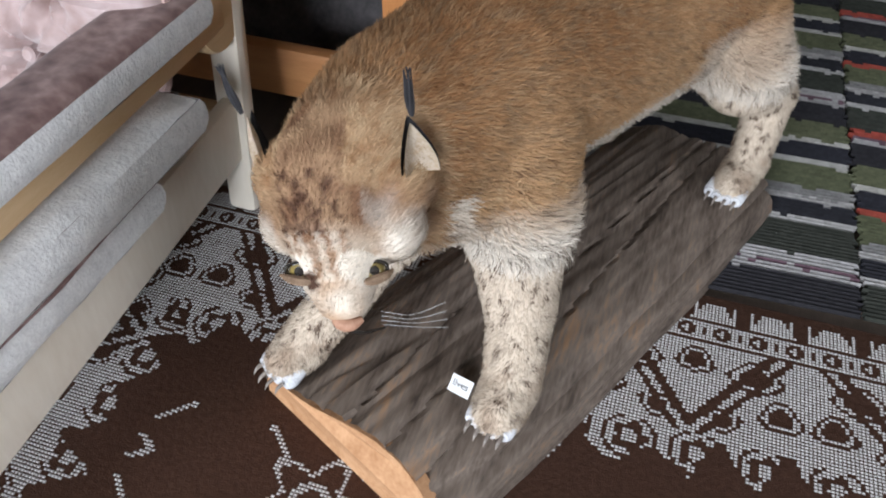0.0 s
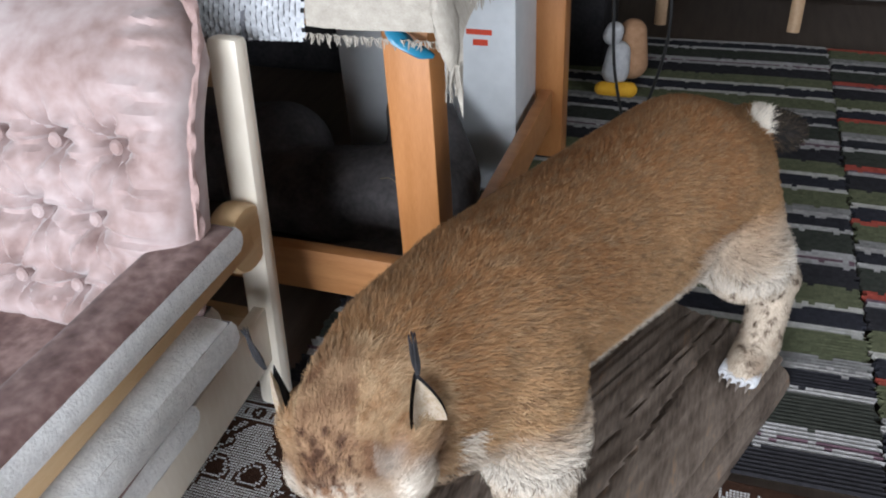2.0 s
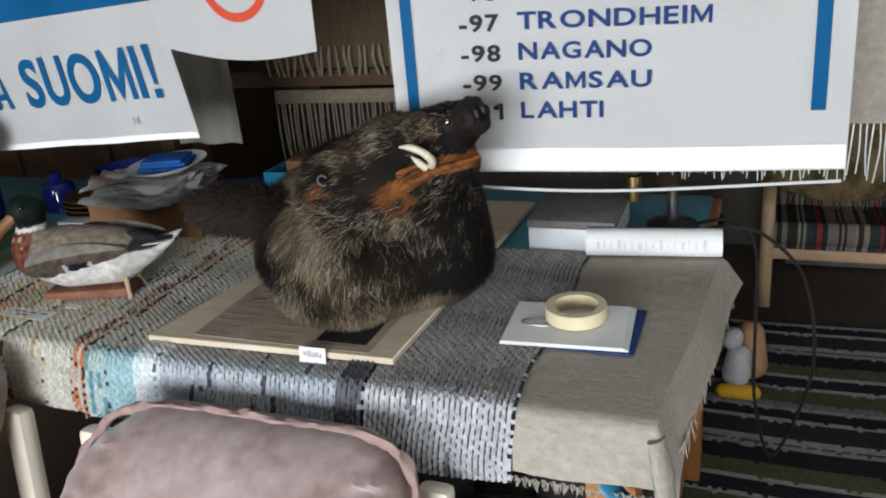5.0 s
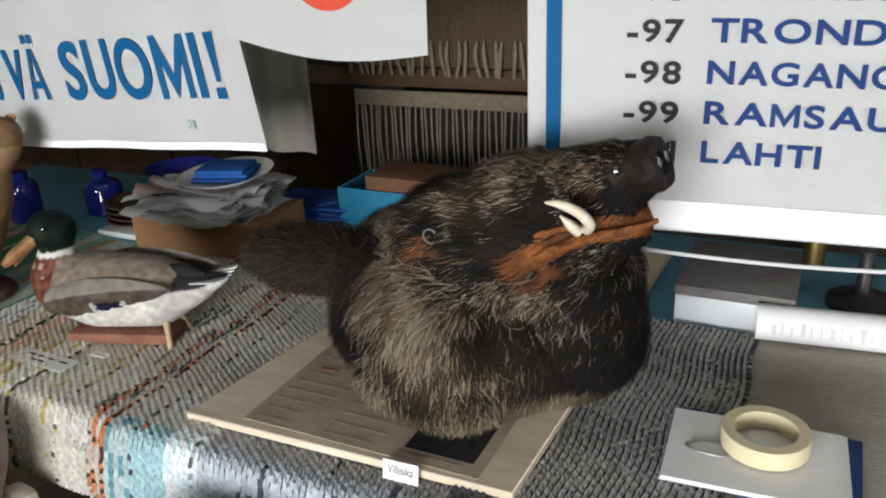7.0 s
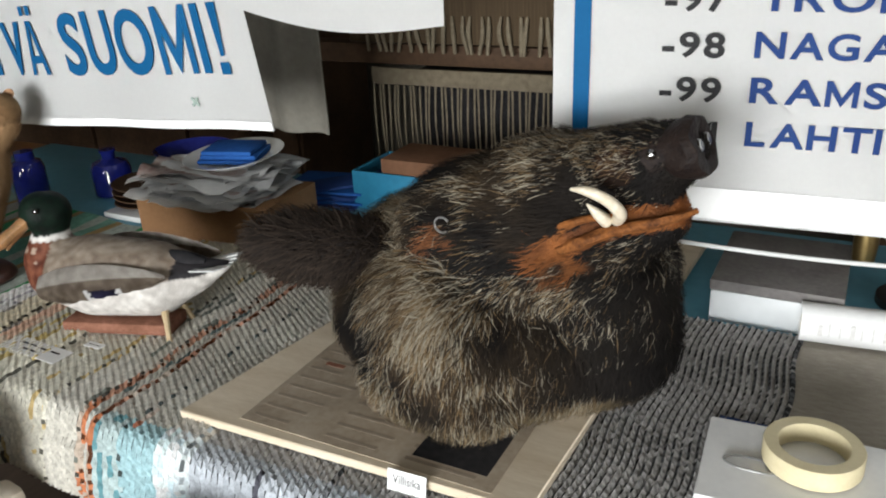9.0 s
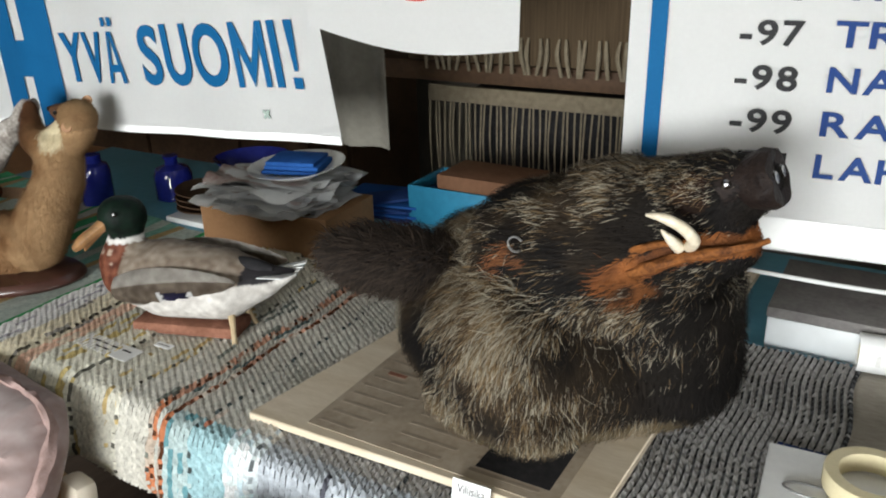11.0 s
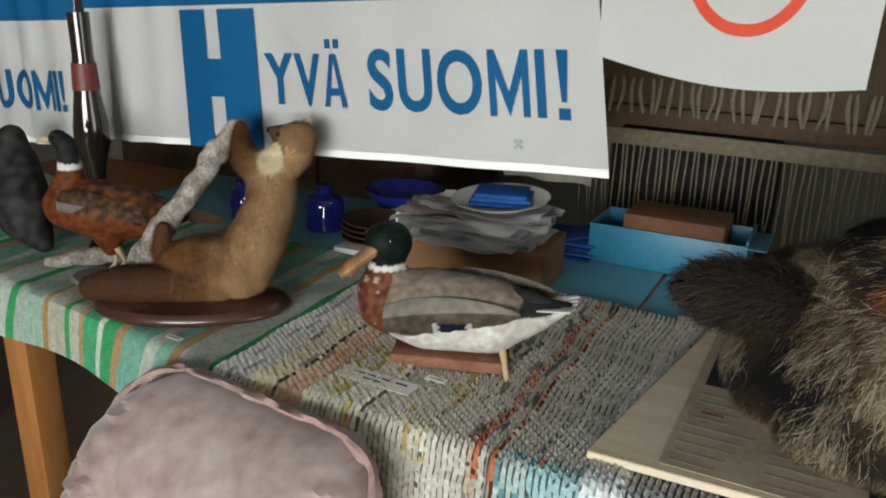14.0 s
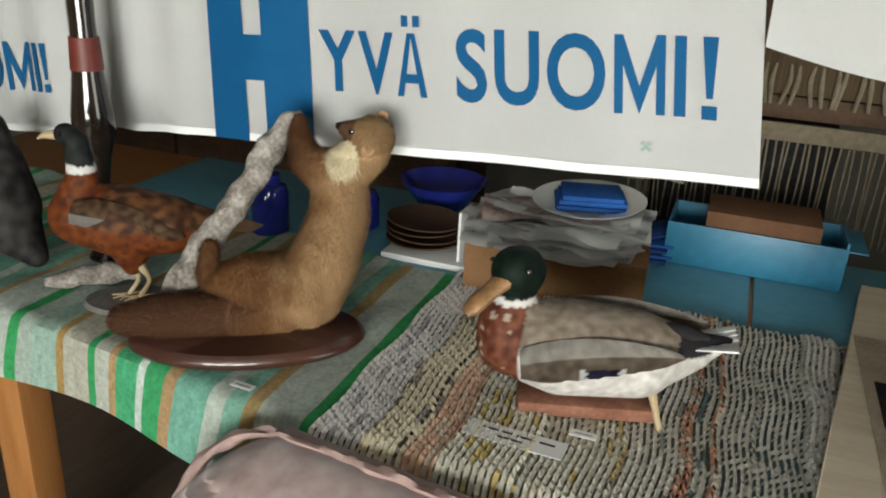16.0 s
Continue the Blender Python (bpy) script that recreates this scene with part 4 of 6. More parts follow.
log_ = thing("log", "split weathered grey log lying on the carpet under the lynx", "log")


def split_log(length, half, high):
    bm = bmesh.new()
    n, k = 90, 110
    rings = []
    for i in range(n + 1):
        t = i / n
        ring = []
        for j in range(k + 1):
            a = math.pi * j / k
            taper = 1 - 0.10 * t - 0.25 * max(0.0, t - 0.85)
            x = -math.cos(a) * half * taper
            z = math.sin(a) ** 0.75 * high * taper
            p = Vector((x, t * length, z))
            d = 0.010 * noise.noise(Vector((x * 22, t * 2.2, z * 22))) + 0.004 * noise.noise(Vector((x * 90, t * 5, z * 90)))
            crack = 0.010 * max(0, 0.05 - abs(noise.noise(Vector((x * 16 + 0.6 * t, t * 0.9, 3)))))/0.05
            p += Vector((p.x, 0, p.z)).normalized() * (d - crack) if p.length else Vector()
            p.y += 0.012 * math.sin(x * 20) if i in (0, n) else 0
            p.z = max(p.z, 0.0)
            ring.append(bm.verts.new(p))
        rings.append(ring)
    for a, b in zip(rings, rings[1:]):
        for j in range(k):
            bm.faces.new((a[j], a[j + 1], b[j + 1], b[j]))
        bm.faces.new((a[0], b[0], b[k], a[k]))
    bm.faces.new(rings[-1])
    bmesh.ops.recalc_face_normals(bm, faces=bm.faces[:])
    return bm


LOG = Matrix.Translation((0.680, 1.290, 0.001)) @ Matrix.Rotation(math.atan2(-AX.x, AX.y), 4, "Z")
bm = split_log(0.84, 0.178, 0.100)
bm.transform(LOG)
part("bark_side", bm, M_bark, log_)
cut = bmesh.new()
ring = [cut.verts.new((-math.cos(math.pi * j / 36) * 0.171, -0.003 + 0.012 * math.sin(-math.cos(math.pi * j / 36) * 0.171 * 20) + 0.002 * noise.noise(Vector((j * 0.7, 0, 0))), math.sin(math.pi * j / 36) ** 0.75 * 0.096)) for j in range(37)]
ring2 = [cut.verts.new((v.co.x * 0.97, v.co.y + 0.02, v.co.z * 0.97)) for v in ring]
cut.faces.new(ring)
cut.faces.new(ring2[::-1])
for j in range(36):
    cut.faces.new((ring[j], ring2[j], ring2[j + 1], ring[j + 1]))
cut.transform(LOG)
part("sawn_end", cut, M_cut, log_, "pale sawn end of the log", smooth=False)
for k in range(5):
    part("knot", lathe([(0.001, 0.002), (0.010, 0.004), (0.014, 0.0), (0.014, -0.006)], 12, LOG @ pose(-0.08 + 0.04 * k, 0.10 + 0.13 * k, 0.088 - 0.005 * k, 0, -18 + 10 * k, 0)), M_bark, log_)

lynx = thing("mounted_lynx", "stuffed spotted reddish-brown lynx standing on a log", "taxidermy mount")
LYNX = [
    # head, muzzle, cheeks and brow
    (0.672, 1.345, 0.428, 0.066, 0.684, 1.318, 0.402, 0.060), (0.694, 1.290, 0.376, 0.044, 0.709, 1.262, 0.354, 0.028), (0.640, 1.315, 0.385, 0.036, 0.735, 1.322, 0.398, 0.034),
    (0.630, 1.345, 0.415, 0.044, 0.728, 1.352, 0.428, 0.042), (0.702, 1.280, 0.338, 0.022, 0.712, 1.265, 0.332, 0.015),
    # neck and chest
    (0.680, 1.375, 0.432, 0.074, 0.704, 1.450, 0.428, 0.098), (0.704, 1.450, 0.428, 0.098, 0.755, 1.560, 0.424, 0.116), (0.715, 1.42, 0.37, 0.066, 0.765, 1.50, 0.355, 0.082),
    # back, loin and rump
    (0.755, 1.560, 0.424, 0.116, 0.852, 1.780, 0.420, 0.116), (0.852, 1.780, 0.420, 0.116, 0.945, 1.940, 0.425, 0.122), (0.945, 1.940, 0.425, 0.122, 0.970, 1.985, 0.405, 0.118),
    (0.80, 1.60, 0.405, 0.096, 0.925, 1.86, 0.378, 0.092),
    # near foreleg
    (0.790, 1.530, 0.385, 0.092, 0.826, 1.490, 0.280, 0.064), (0.826, 1.490, 0.280, 0.060, 0.848, 1.452, 0.185, 0.043), (0.848, 1.452, 0.185, 0.041, 0.856, 1.400, 0.128, 0.036), (0.856, 1.395, 0.118, 0.037, 0.850, 1.360, 0.106, 0.033),
    # far foreleg
    (0.715, 1.48, 0.375, 0.078, 0.672, 1.445, 0.270, 0.050), (0.672, 1.445, 0.270, 0.044, 0.628, 1.395, 0.180, 0.034), (0.628, 1.395, 0.180, 0.033, 0.592, 1.370, 0.128, 0.032), (0.592, 1.370, 0.122, 0.033, 0.578, 1.345, 0.112, 0.028),
    # near hind leg
    (1.000, 1.970, 0.370, 0.100, 1.062, 1.945, 0.285, 0.066), (1.062, 1.945, 0.285, 0.060, 1.118, 1.985, 0.235, 0.038), (1.118, 1.985, 0.235, 0.035, 1.112, 1.955, 0.150, 0.032), (1.112, 1.955, 0.125, 0.034, 1.092, 1.905, 0.104, 0.030),
    # far hind leg
    (0.895, 2.02, 0.340, 0.085, 0.875, 2.02, 0.230, 0.050), (0.875, 2.02, 0.230, 0.042, 0.880, 2.04, 0.14, 0.034), (0.880, 2.04, 0.120, 0.033, 0.868, 2.005, 0.105, 0.028),
    # tail
    (1.000, 2.035, 0.455, 0.042, 1.050, 2.035, 0.474, 0.034), (1.050, 2.035, 0.474, 0.034, 1.092, 2.030, 0.474, 0.026),
]
HEAD = Vector((0.684, 1.325, 0.405))
FACE_X = Vector((0.91, 0.02, 0.33)).normalized()  # across the face, towards the near eye
FACE_Y = (Vector((0.030, -0.095, -0.075)) - Vector((0.030, -0.095, -0.075)).dot(FACE_X) * FACE_X).normalized()  # from the crown to the nose

EYES = []


def lynx_coat(p, q):
    """Brown on the back, buff flanks, white below, dark spots on the legs and haunches."""
    n1, n2, n3 = noise.noise(p * 9), noise.noise(p * 42 + Vector((3, 1, 7))), noise.noise(p * 120)
    rust, buff, white, dark = (0.205, 0.088, 0.033), (0.35, 0.205, 0.102), (0.66, 0.59, 0.50), (0.060, 0.030, 0.018)
    up = (p.z - 0.42) / 0.12
    c = mixed(buff, rust, 0.30 + 0.55 * up + 0.35 * n1 + 0.08 * n2)
    c = mixed(c, (0.47, 0.34, 0.20), 0.10 + 0.12 * n2 + 0.9 * n3)
    if n3 > 0.22 and up > -0.3:
        c = mixed(c, (0.10, 0.045, 0.022), 0.55)
    low = (-0.42 - up) / 0.5 + 0.5 * n1
    if p.x > 0.99 and p.z < 0.40:
        low = max(low, 0.35 + (0.36 - p.z) / 0.12 + 0.3 * n1)
    if p.y < 1.52 and p.z < 0.335:
        low = max(low, (0.31 - p.z) / 0.12 + 0.3 * n1)
    if p.y < 1.47 and p.z < 0.385 and p.x < 0.79:
        low = max(low, 0.80 + 0.4 * n1)
    if q.z < -0.45:
        low = max(low, 0.9)
    c = mixed(c, (0.58, 0.485, 0.38) if p.z < 0.27 else white, low)
    if p.z < 0.155:
        c = mixed(c, (0.33, 0.24, 0.17), 0.30 + n2)
    d = p - HEAD
    u, f = d.dot(FACE_X), d.dot(FACE_Y)
    if p.y < 1.385 and p.z > 0.27 and abs(u) < 0.11 and p.z > 0.315:  # the face
        crown = mixed((0.30, 0.185, 0.105), (0.16, 0.082, 0.045), 0.5 + 1.4 * n2)
        face = mixed((0.50, 0.42, 0.33), (0.33, 0.22, 0.14), 0.35 + 1.3 * n2)
        c = mixed(crown, face, (f - 0.022) / 0.03)
        if -0.02 < f < 0.045 and abs(u) < 0.034:
            c = mixed(c, (0.07, 0.034, 0.02), 0.30 + 1.9 * n3)
        if 0.035 < f < 0.078 and abs(u) < 0.030:
            c = mixed(c, (0.22, 0.11, 0.055) if math.sin(abs(u) * 480) > 0.1 else (0.58, 0.49, 0.39), 0.55)
        if abs(u) > 0.045:
            c = mixed(c, (0.64, 0.57, 0.48), max(0.0, min(0.8, (f - 0.0) / 0.04)) * min(1.0, (abs(u) - 0.045) / 0.015) + 0.5 * n2)
        if f > 0.075:
            c = mixed((0.42, 0.29, 0.19), (0.62, 0.53, 0.43), abs(u) / 0.022 + n2)
        if p.z < 0.345:
            c = mixed(c, white, 0.8)
        back = max((p.y - 1.345) / 0.035, (0.002 - f) / 0.02 if abs(u) > 0.035 else 0.0)
        c = mixed(c, mixed((0.40, 0.27, 0.155), rust, 0.35 + 0.6 * n2 + 0.6 * n3), min(1.0, back) * (1.0 if f < 0.0 or abs(u) < 0.06 else 0.4))
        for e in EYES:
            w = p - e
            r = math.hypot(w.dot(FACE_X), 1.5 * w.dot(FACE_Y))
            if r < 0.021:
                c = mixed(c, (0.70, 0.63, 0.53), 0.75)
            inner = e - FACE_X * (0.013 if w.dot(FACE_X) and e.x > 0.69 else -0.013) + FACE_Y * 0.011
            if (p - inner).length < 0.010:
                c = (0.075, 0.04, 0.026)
        return c
    cell = noise.noise(p * 105)
    if cell > 0.32 and 0.13 < p.z < 0.31:
        c = mixed(c, dark, 0.9)
    elif cell > 0.34 and (p.x > 0.97 or p.y < 1.5) and p.z < 0.42:
        c = mixed(c, dark, 0.6)
    if p.y > 2.0 and p.x > 1.066:
        c = (0.018, 0.014, 0.012)
    elif p.y > 2.0 and p.x > 1.035 and p.z > 0.43:
        c = white
    return c


skin = blob_mesh(LYNX, 0.0058, 4)
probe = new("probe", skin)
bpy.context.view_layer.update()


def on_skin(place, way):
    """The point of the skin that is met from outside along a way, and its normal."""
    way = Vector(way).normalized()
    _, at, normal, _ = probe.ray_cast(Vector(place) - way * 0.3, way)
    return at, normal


M_lid = material("lid_hair", [(0.10, 0.065, 0.04), (0.22, 0.15, 0.10)], 0.9, 80, 0.5)
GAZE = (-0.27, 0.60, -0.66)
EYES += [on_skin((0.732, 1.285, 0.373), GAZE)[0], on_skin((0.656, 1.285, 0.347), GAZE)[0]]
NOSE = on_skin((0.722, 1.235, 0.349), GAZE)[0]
bpy.data.objects.remove(probe)
paint(skin, lynx_coat)


def lynx_lie(p):
    if p[2] < 0.30:
        return (0.0, 0.0, -1.0)
    if p[1] < 1.36 and p[2] > 0.30:
        u = (Vector(p) - HEAD).dot(FACE_X)
        return tuple(-FACE_Y + FACE_X * u * 14)
    return (0.38, 0.9, -0.40)


def lynx_length(p):
    near = min((Vector(p) - e).length for e in EYES)
    if near < 0.015 or (Vector(p) - NOSE).length < 0.016:
        return 0.0015
    if p[1] < 1.36 and p[2] > 0.30:
        u = abs((Vector(p) - HEAD).dot(FACE_X))
        return 0.006 + 0.22 * max(0.0, u - 0.05)
    if p[2] < 0.29:
        return 0.010
    return 0.030 if p[2] < 0.345 else 0.017


def lynx_hair(p, q, rng):
    c = np.array(lynx_coat(p, q))
    k = rng.uniform(0.7, 1.12)
    tip = c * 1.18 * k + (np.array((0.055, 0.038, 0.020)) if rng.random() > 0.6 else -0.012)
    return c * 0.72 * k, np.minimum(0.85, tip).clip(0.01)


hair = fur(skin, 190000, lynx_length, 0.00048, lynx_lie, 0.30, lynx_hair, 3)
put("body", skin, M_coat, lynx)
put("fur", hair, M_fur, lynx, "short spotted fur", "stuff")


M_earlining = material("ear_lining", [(0.42, 0.30, 0.18), (0.66, 0.58, 0.48)], 0.9, 60, 0.6)


def ear(base, tip, wide, inner_to):
    """A pointed ear with a hollow front."""
    base, tip = Vector(base), Vector(tip)
    up = (tip - base).normalized()
    face = Vector(inner_to).normalized()
    face = (face - face.dot(up) * up).normalized()
    side = up.cross(face)
    bm = bmesh.new()
    rows, h = [], (tip - base).length
    for i in range(13):
        t = i / 12
        w = wide * (1 - t) ** 0.75 * (1 + 0.25 * math.sin(t * 3.1))
        row = []
        for j in range(11):
            a = -1 + j / 5
            row.append(bm.verts.new(base + up * (t * h) + side * (a * w) + face * (0.75 * w * a * a - 0.01)))
        rows.append(row)
    for a, b in zip(rows, rows[1:]):
        for j in range(10):
            bm.faces.new((a[j], a[j + 1], b[j + 1], b[j]))
    thicken(bm, 0.005)
    return bm


for base, tip, out in (((0.606, 1.335, 0.424), (0.576, 1.348, 0.476), (-0.62, -0.78, 0.0)), ((0.758, 1.340, 0.458), (0.746, 1.356, 0.505), (0.72, -0.65, 0.2))):
    e = part("ear", ear(base, tip, 0.020, out), M_dark, lynx, "black-backed ear with a pale rim")
    inner = Vector(out).normalized()
    part("ear_lining", ear(Vector(base) + inner * 0.006, Vector(tip) + inner * 0.005 - Vector((0, 0, 0.006)), 0.0175, out), M_earlining, e, "pale hairy inside of the ear")
    b, t = Vector(base), Vector(tip)
    tuft = join(*(tube([(*t, 0.0022), (*(t + (t - b) * 0.30 + Vector((random.uniform(-1, 1), random.uniform(-1, 1), 0)) * 0.003), 0.0016), (*(t + (t - b) * 0.75 + Vector((random.uniform(-1, 1), random.uniform(-1, 1), 1)) * 0.004), 0.0004)], 3, 5) for _ in range(12)))
    part("ear_tuft", tuft, M_dark, e, "black hair tuft")
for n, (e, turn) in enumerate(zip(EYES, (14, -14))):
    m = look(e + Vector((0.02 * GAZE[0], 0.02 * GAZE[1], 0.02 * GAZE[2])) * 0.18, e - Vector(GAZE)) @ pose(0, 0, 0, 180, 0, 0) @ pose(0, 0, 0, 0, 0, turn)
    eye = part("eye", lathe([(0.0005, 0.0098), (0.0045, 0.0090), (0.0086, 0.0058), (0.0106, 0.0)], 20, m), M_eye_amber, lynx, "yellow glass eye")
    part("pupil", lathe([(0.0004, 0.0109), (0.0042, 0.0101), (0.0048, 0.0088)], 14, m), M_eye_dark, eye, "black pupil")
    lid = [(0.0126 * math.cos(k * math.pi / 10), 0.0078 * math.sin(k * math.pi / 10), 0.0058, 0.0022) for k in range(-1, 22)]
    ll = tube(lid, 2, 6)
    ll.transform(m)
    part("eyelid", ll, M_eye_dark, eye, "dark rim round the eye")
    brow = tube([(-0.017, 0.0046, 0.007, 0.0015), (-0.008, 0.0078, 0.0092, 0.0046), (0.005, 0.0084, 0.0092, 0.0046), (0.017, 0.0060, 0.007, 0.0015)], 4, 8)
    brow.transform(m)
    part("upper_lid", brow, M_lid, eye, "brown hairy upper lid")
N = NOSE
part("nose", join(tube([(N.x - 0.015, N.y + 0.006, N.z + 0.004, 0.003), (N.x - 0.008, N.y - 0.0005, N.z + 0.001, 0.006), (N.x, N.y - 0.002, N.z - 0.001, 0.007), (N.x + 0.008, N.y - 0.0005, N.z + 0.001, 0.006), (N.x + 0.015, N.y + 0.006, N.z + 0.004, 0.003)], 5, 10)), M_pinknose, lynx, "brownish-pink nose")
part("mouth", tube([(N.x - 0.030, N.y + 0.022, N.z - 0.020, 0.001), (N.x - 0.014, N.y + 0.006, N.z - 0.016, 0.002), (N.x, N.y + 0.001, N.z - 0.012, 0.002), (N.x + 0.014, N.y + 0.006, N.z - 0.016, 0.002), (N.x + 0.030, N.y + 0.022, N.z - 0.020, 0.001)], 5, 6), M_eye_dark, lynx, "dark line of the mouth")
for side in (-1, 1):
    for k in range(4):
        part("whisker", tube([(N.x + side * 0.028, N.y + 0.020, N.z + 0.004 - 0.006 * k, 0.0002), (N.x + side * 0.058, N.y + 0.022 + 0.004 * k, N.z + 0.008 - 0.010 * k, 0.00015), (N.x + side * 0.085, N.y + 0.040 + 0.004 * k, N.z + 0.016 - 0.016 * k, 0.0001)], 4, 4), M_plate, lynx, "white whisker")
for paw, way in (((0.846, 1.350, 0.096), (-0.25, -1, 0)), ((0.574, 1.338, 0.102), (-0.5, -1, 0)), ((1.086, 1.893, 0.096), (-0.35, -1, 0))):
    w = Vector(way).normalized()
    s = w.cross(Vector((0, 0, 1)))
    for k in range(4):
        b = Vector(paw) + s * (k - 1.5) * 0.0145 + w * (0.012 - 0.004 * abs(k - 1.5))
        t = part("toe", tube([(*(b - w * 0.018 + Vector((0, 0, 0.008))), 0.010), (*b, 0.0115), (*(b + w * 0.009), 0.008)], 4, 10), M_greyplush, lynx, "furry toe")
        part("claw", tube([(*(b + w * 0.012 + Vector((0, 0, 0.002))), 0.003), (*(b + w * 0.020), 0.0022), (*(b + w * 0.025 - Vector((0, 0, 0.007))), 0.0004)], 3, 6), M_claw, t, "dark claw")


def card(name, label, m, wide, high, marks, text=""):
    """A small paper name card with writing."""
    t = thing(name, label, "card", "name cards")
    part("paper", solid((-wide / 2, -high / 2, 0), (wide / 2, high / 2, 0.0008), 0), M_paper, t)
    if text:
        b = fit_width(letters(text, high * 0.42, 0.0001), wide * 0.72)
        b.transform(Matrix.Translation((-wide * 0.36, -high * 0.12, 0.0011)))
        part("writing", b, M_black, t, "handwritten black name")
    for k, (x, y, w) in enumerate(marks):
        part("writing", solid((x, y, 0.0009), (x + w, y + high * 0.10, 0.0012), 0), M_black, t, "illegible dark writing")
    t.matrix_world = m
    return t


card("name_card", "white paper name card with a handwritten name by the lynx paw", pose(0.797, 1.377, 0.108, 42, -14, -24), 0.034, 0.022, [], "Ilves")

# ---- the mounted boar on its board ----
board = thing("plywood_board", "pale plywood board covered with old newspaper under the boar", "board")
corners = [(-0.287, 1.914), (0.192, 1.925), (0.222, 2.70), (-0.168, 2.69)]
bm = bmesh.new()
low = [bm.verts.new((x, y, 0.7605)) for x, y in corners]
top = [bm.verts.new((x, y, 0.7725)) for x, y in corners]
bm.faces.new(low[::-1]), bm.faces.new(top)
for k in range(4):
    bm.faces.new((low[k], low[(k + 1) % 4], top[(k + 1) % 4], top[k]))
bmesh.ops.bevel(bm, geom=bm.edges[:], offset=0.0015, segments=1, affect="EDGES")
part("panel", bm, M_board, board)
M_loomprint = material("faded_print", [(0.25, 0.20, 0.155), (0.33, 0.27, 0.21)], 0.85, 60, 0.05)
news = tagged(part("newspaper", solid((-0.200, 1.932, 0.7730), (0.145, 2.45, 0.7738), 0), M_news), "yellowed newspaper page lying on the plywood board", "newspaper")
for k in range(26):
    c, r = k % 3, k // 3
    part("print_line", solid((-0.190 + 0.110 * c, 1.945 + 0.024 * r, 0.77385), (-0.190 + 0.110 * c + 0.09 * (0.6 + 0.4 * ((k * 7) % 5) / 4), 1.951 + 0.024 * r, 0.7741), 0), M_loomprint, news, "illegible printed lines")
part("picture", solid((-0.185, 2.17, 0.77385), (-0.02, 2.30, 0.7742), 0), M_dark, news, "dark printed picture")
part("picture", solid((0.035, 1.955, 0.77385), (0.130, 2.05, 0.7742), 0), M_dark, news, "grey printed picture")
part("picture", solid((0.00, 2.27, 0.77385), (0.12, 2.43, 0.7742), 0), M_card, news, "brown printed picture")
part("picture", solid((-0.175, 2.080, 0.77385), (-0.145, 2.088, 0.7742), 0), M_brick, news, "small red printed heading")

boar = thing("mounted_boar", "stuffed grizzled wild boar head and shoulders with tusks", "taxidermy mount")
BOAR = [
    (-0.055, 2.14, 0.865, 0.098, 0.03, 2.10, 0.870, 0.112), (0.00, 2.075, 0.835, 0.080, 0.06, 2.06, 0.825, 0.068), (0.08, 2.12, 0.850, 0.100, 0.185, 2.175, 0.845, 0.076),
    (-0.055, 2.17, 0.915, 0.085, 0.08, 2.15, 0.955, 0.100), (0.04, 2.145, 0.970, 0.090, 0.16, 2.135, 1.015, 0.084), (0.14, 2.130, 1.045, 0.064, 0.225, 2.118, 1.080, 0.050), (0.225, 2.118, 1.080, 0.050, 0.278, 2.108, 1.112, 0.034),
    (0.17, 2.125, 1.015, 0.072, 0.268, 2.105, 1.045, 0.032), (0.19, 2.15, 0.965, 0.082, 0.205, 2.17, 0.86, 0.074),
]


def lip_line(p):
    """Height over the line of the mouth."""
    return p[2] - (1.014 + 0.52 * (p[0] - 0.17) - 0.9 * (max(0.0, p[0] - 0.24)) ** 1.0 * 0.45)


def boar_coat(p, q):
    n1, n2 = noise.noise(p * 10), noise.noise(p * 40)
    c = mixed((0.012, 0.010, 0.009), (0.10, 0.066, 0.036), 0.25 + 0.9 * n1 + 0.4 * n2)
    if p.z < 0.82:
        c = mixed(c, (0.26, 0.20, 0.12), 0.5 + n1)
    if p.z > 0.82 + 0.03 * n1:
        c = mixed(c, (0.012, 0.010, 0.009), max(0.0, min(0.9, (p.x - 0.12 + 0.12 * n1 + 0.04 * n2) * 9)))
    if p.x > 0.15 and p.y < 2.12 and -0.016 < lip_line(p) + 0.006 * n2 < 0.012:
        c = mixed((0.30, 0.105, 0.030), (0.10, 0.036, 0.014), 0.5 + 1.3 * n2)
    if (p - Vector((0.185, 2.05, 0.995))).length < 0.024 + 0.03 * n2:
        c = mixed((0.24, 0.085, 0.024), c, 0.3 + 1.3 * n2)
    if (p - Vector((0.035, 2.045, 1.005))).length < 0.026 + 0.02 * n2:
        c = (0.19, 0.075, 0.03)
    if (p - Vector((0.235, 2.075, 1.105))).length < 0.02:
        c = mixed((0.06, 0.024, 0.012), c, 0.4 + n2)
    return c


skin = blob_mesh(BOAR, 0.007, 5)
paint(skin, boar_coat)


def boar_length(p):
    if p[0] > 0.262 and p[2] > 1.0:
        return 0.006
    if p[0] > 0.16 and p[1] < 2.12 and abs(lip_line(p)) < 0.012:
        return 0.004
    if p[0] > 0.17 and p[2] > 0.99:
        return 0.015
    return 0.036 if p[0] < 0.12 else 0.028


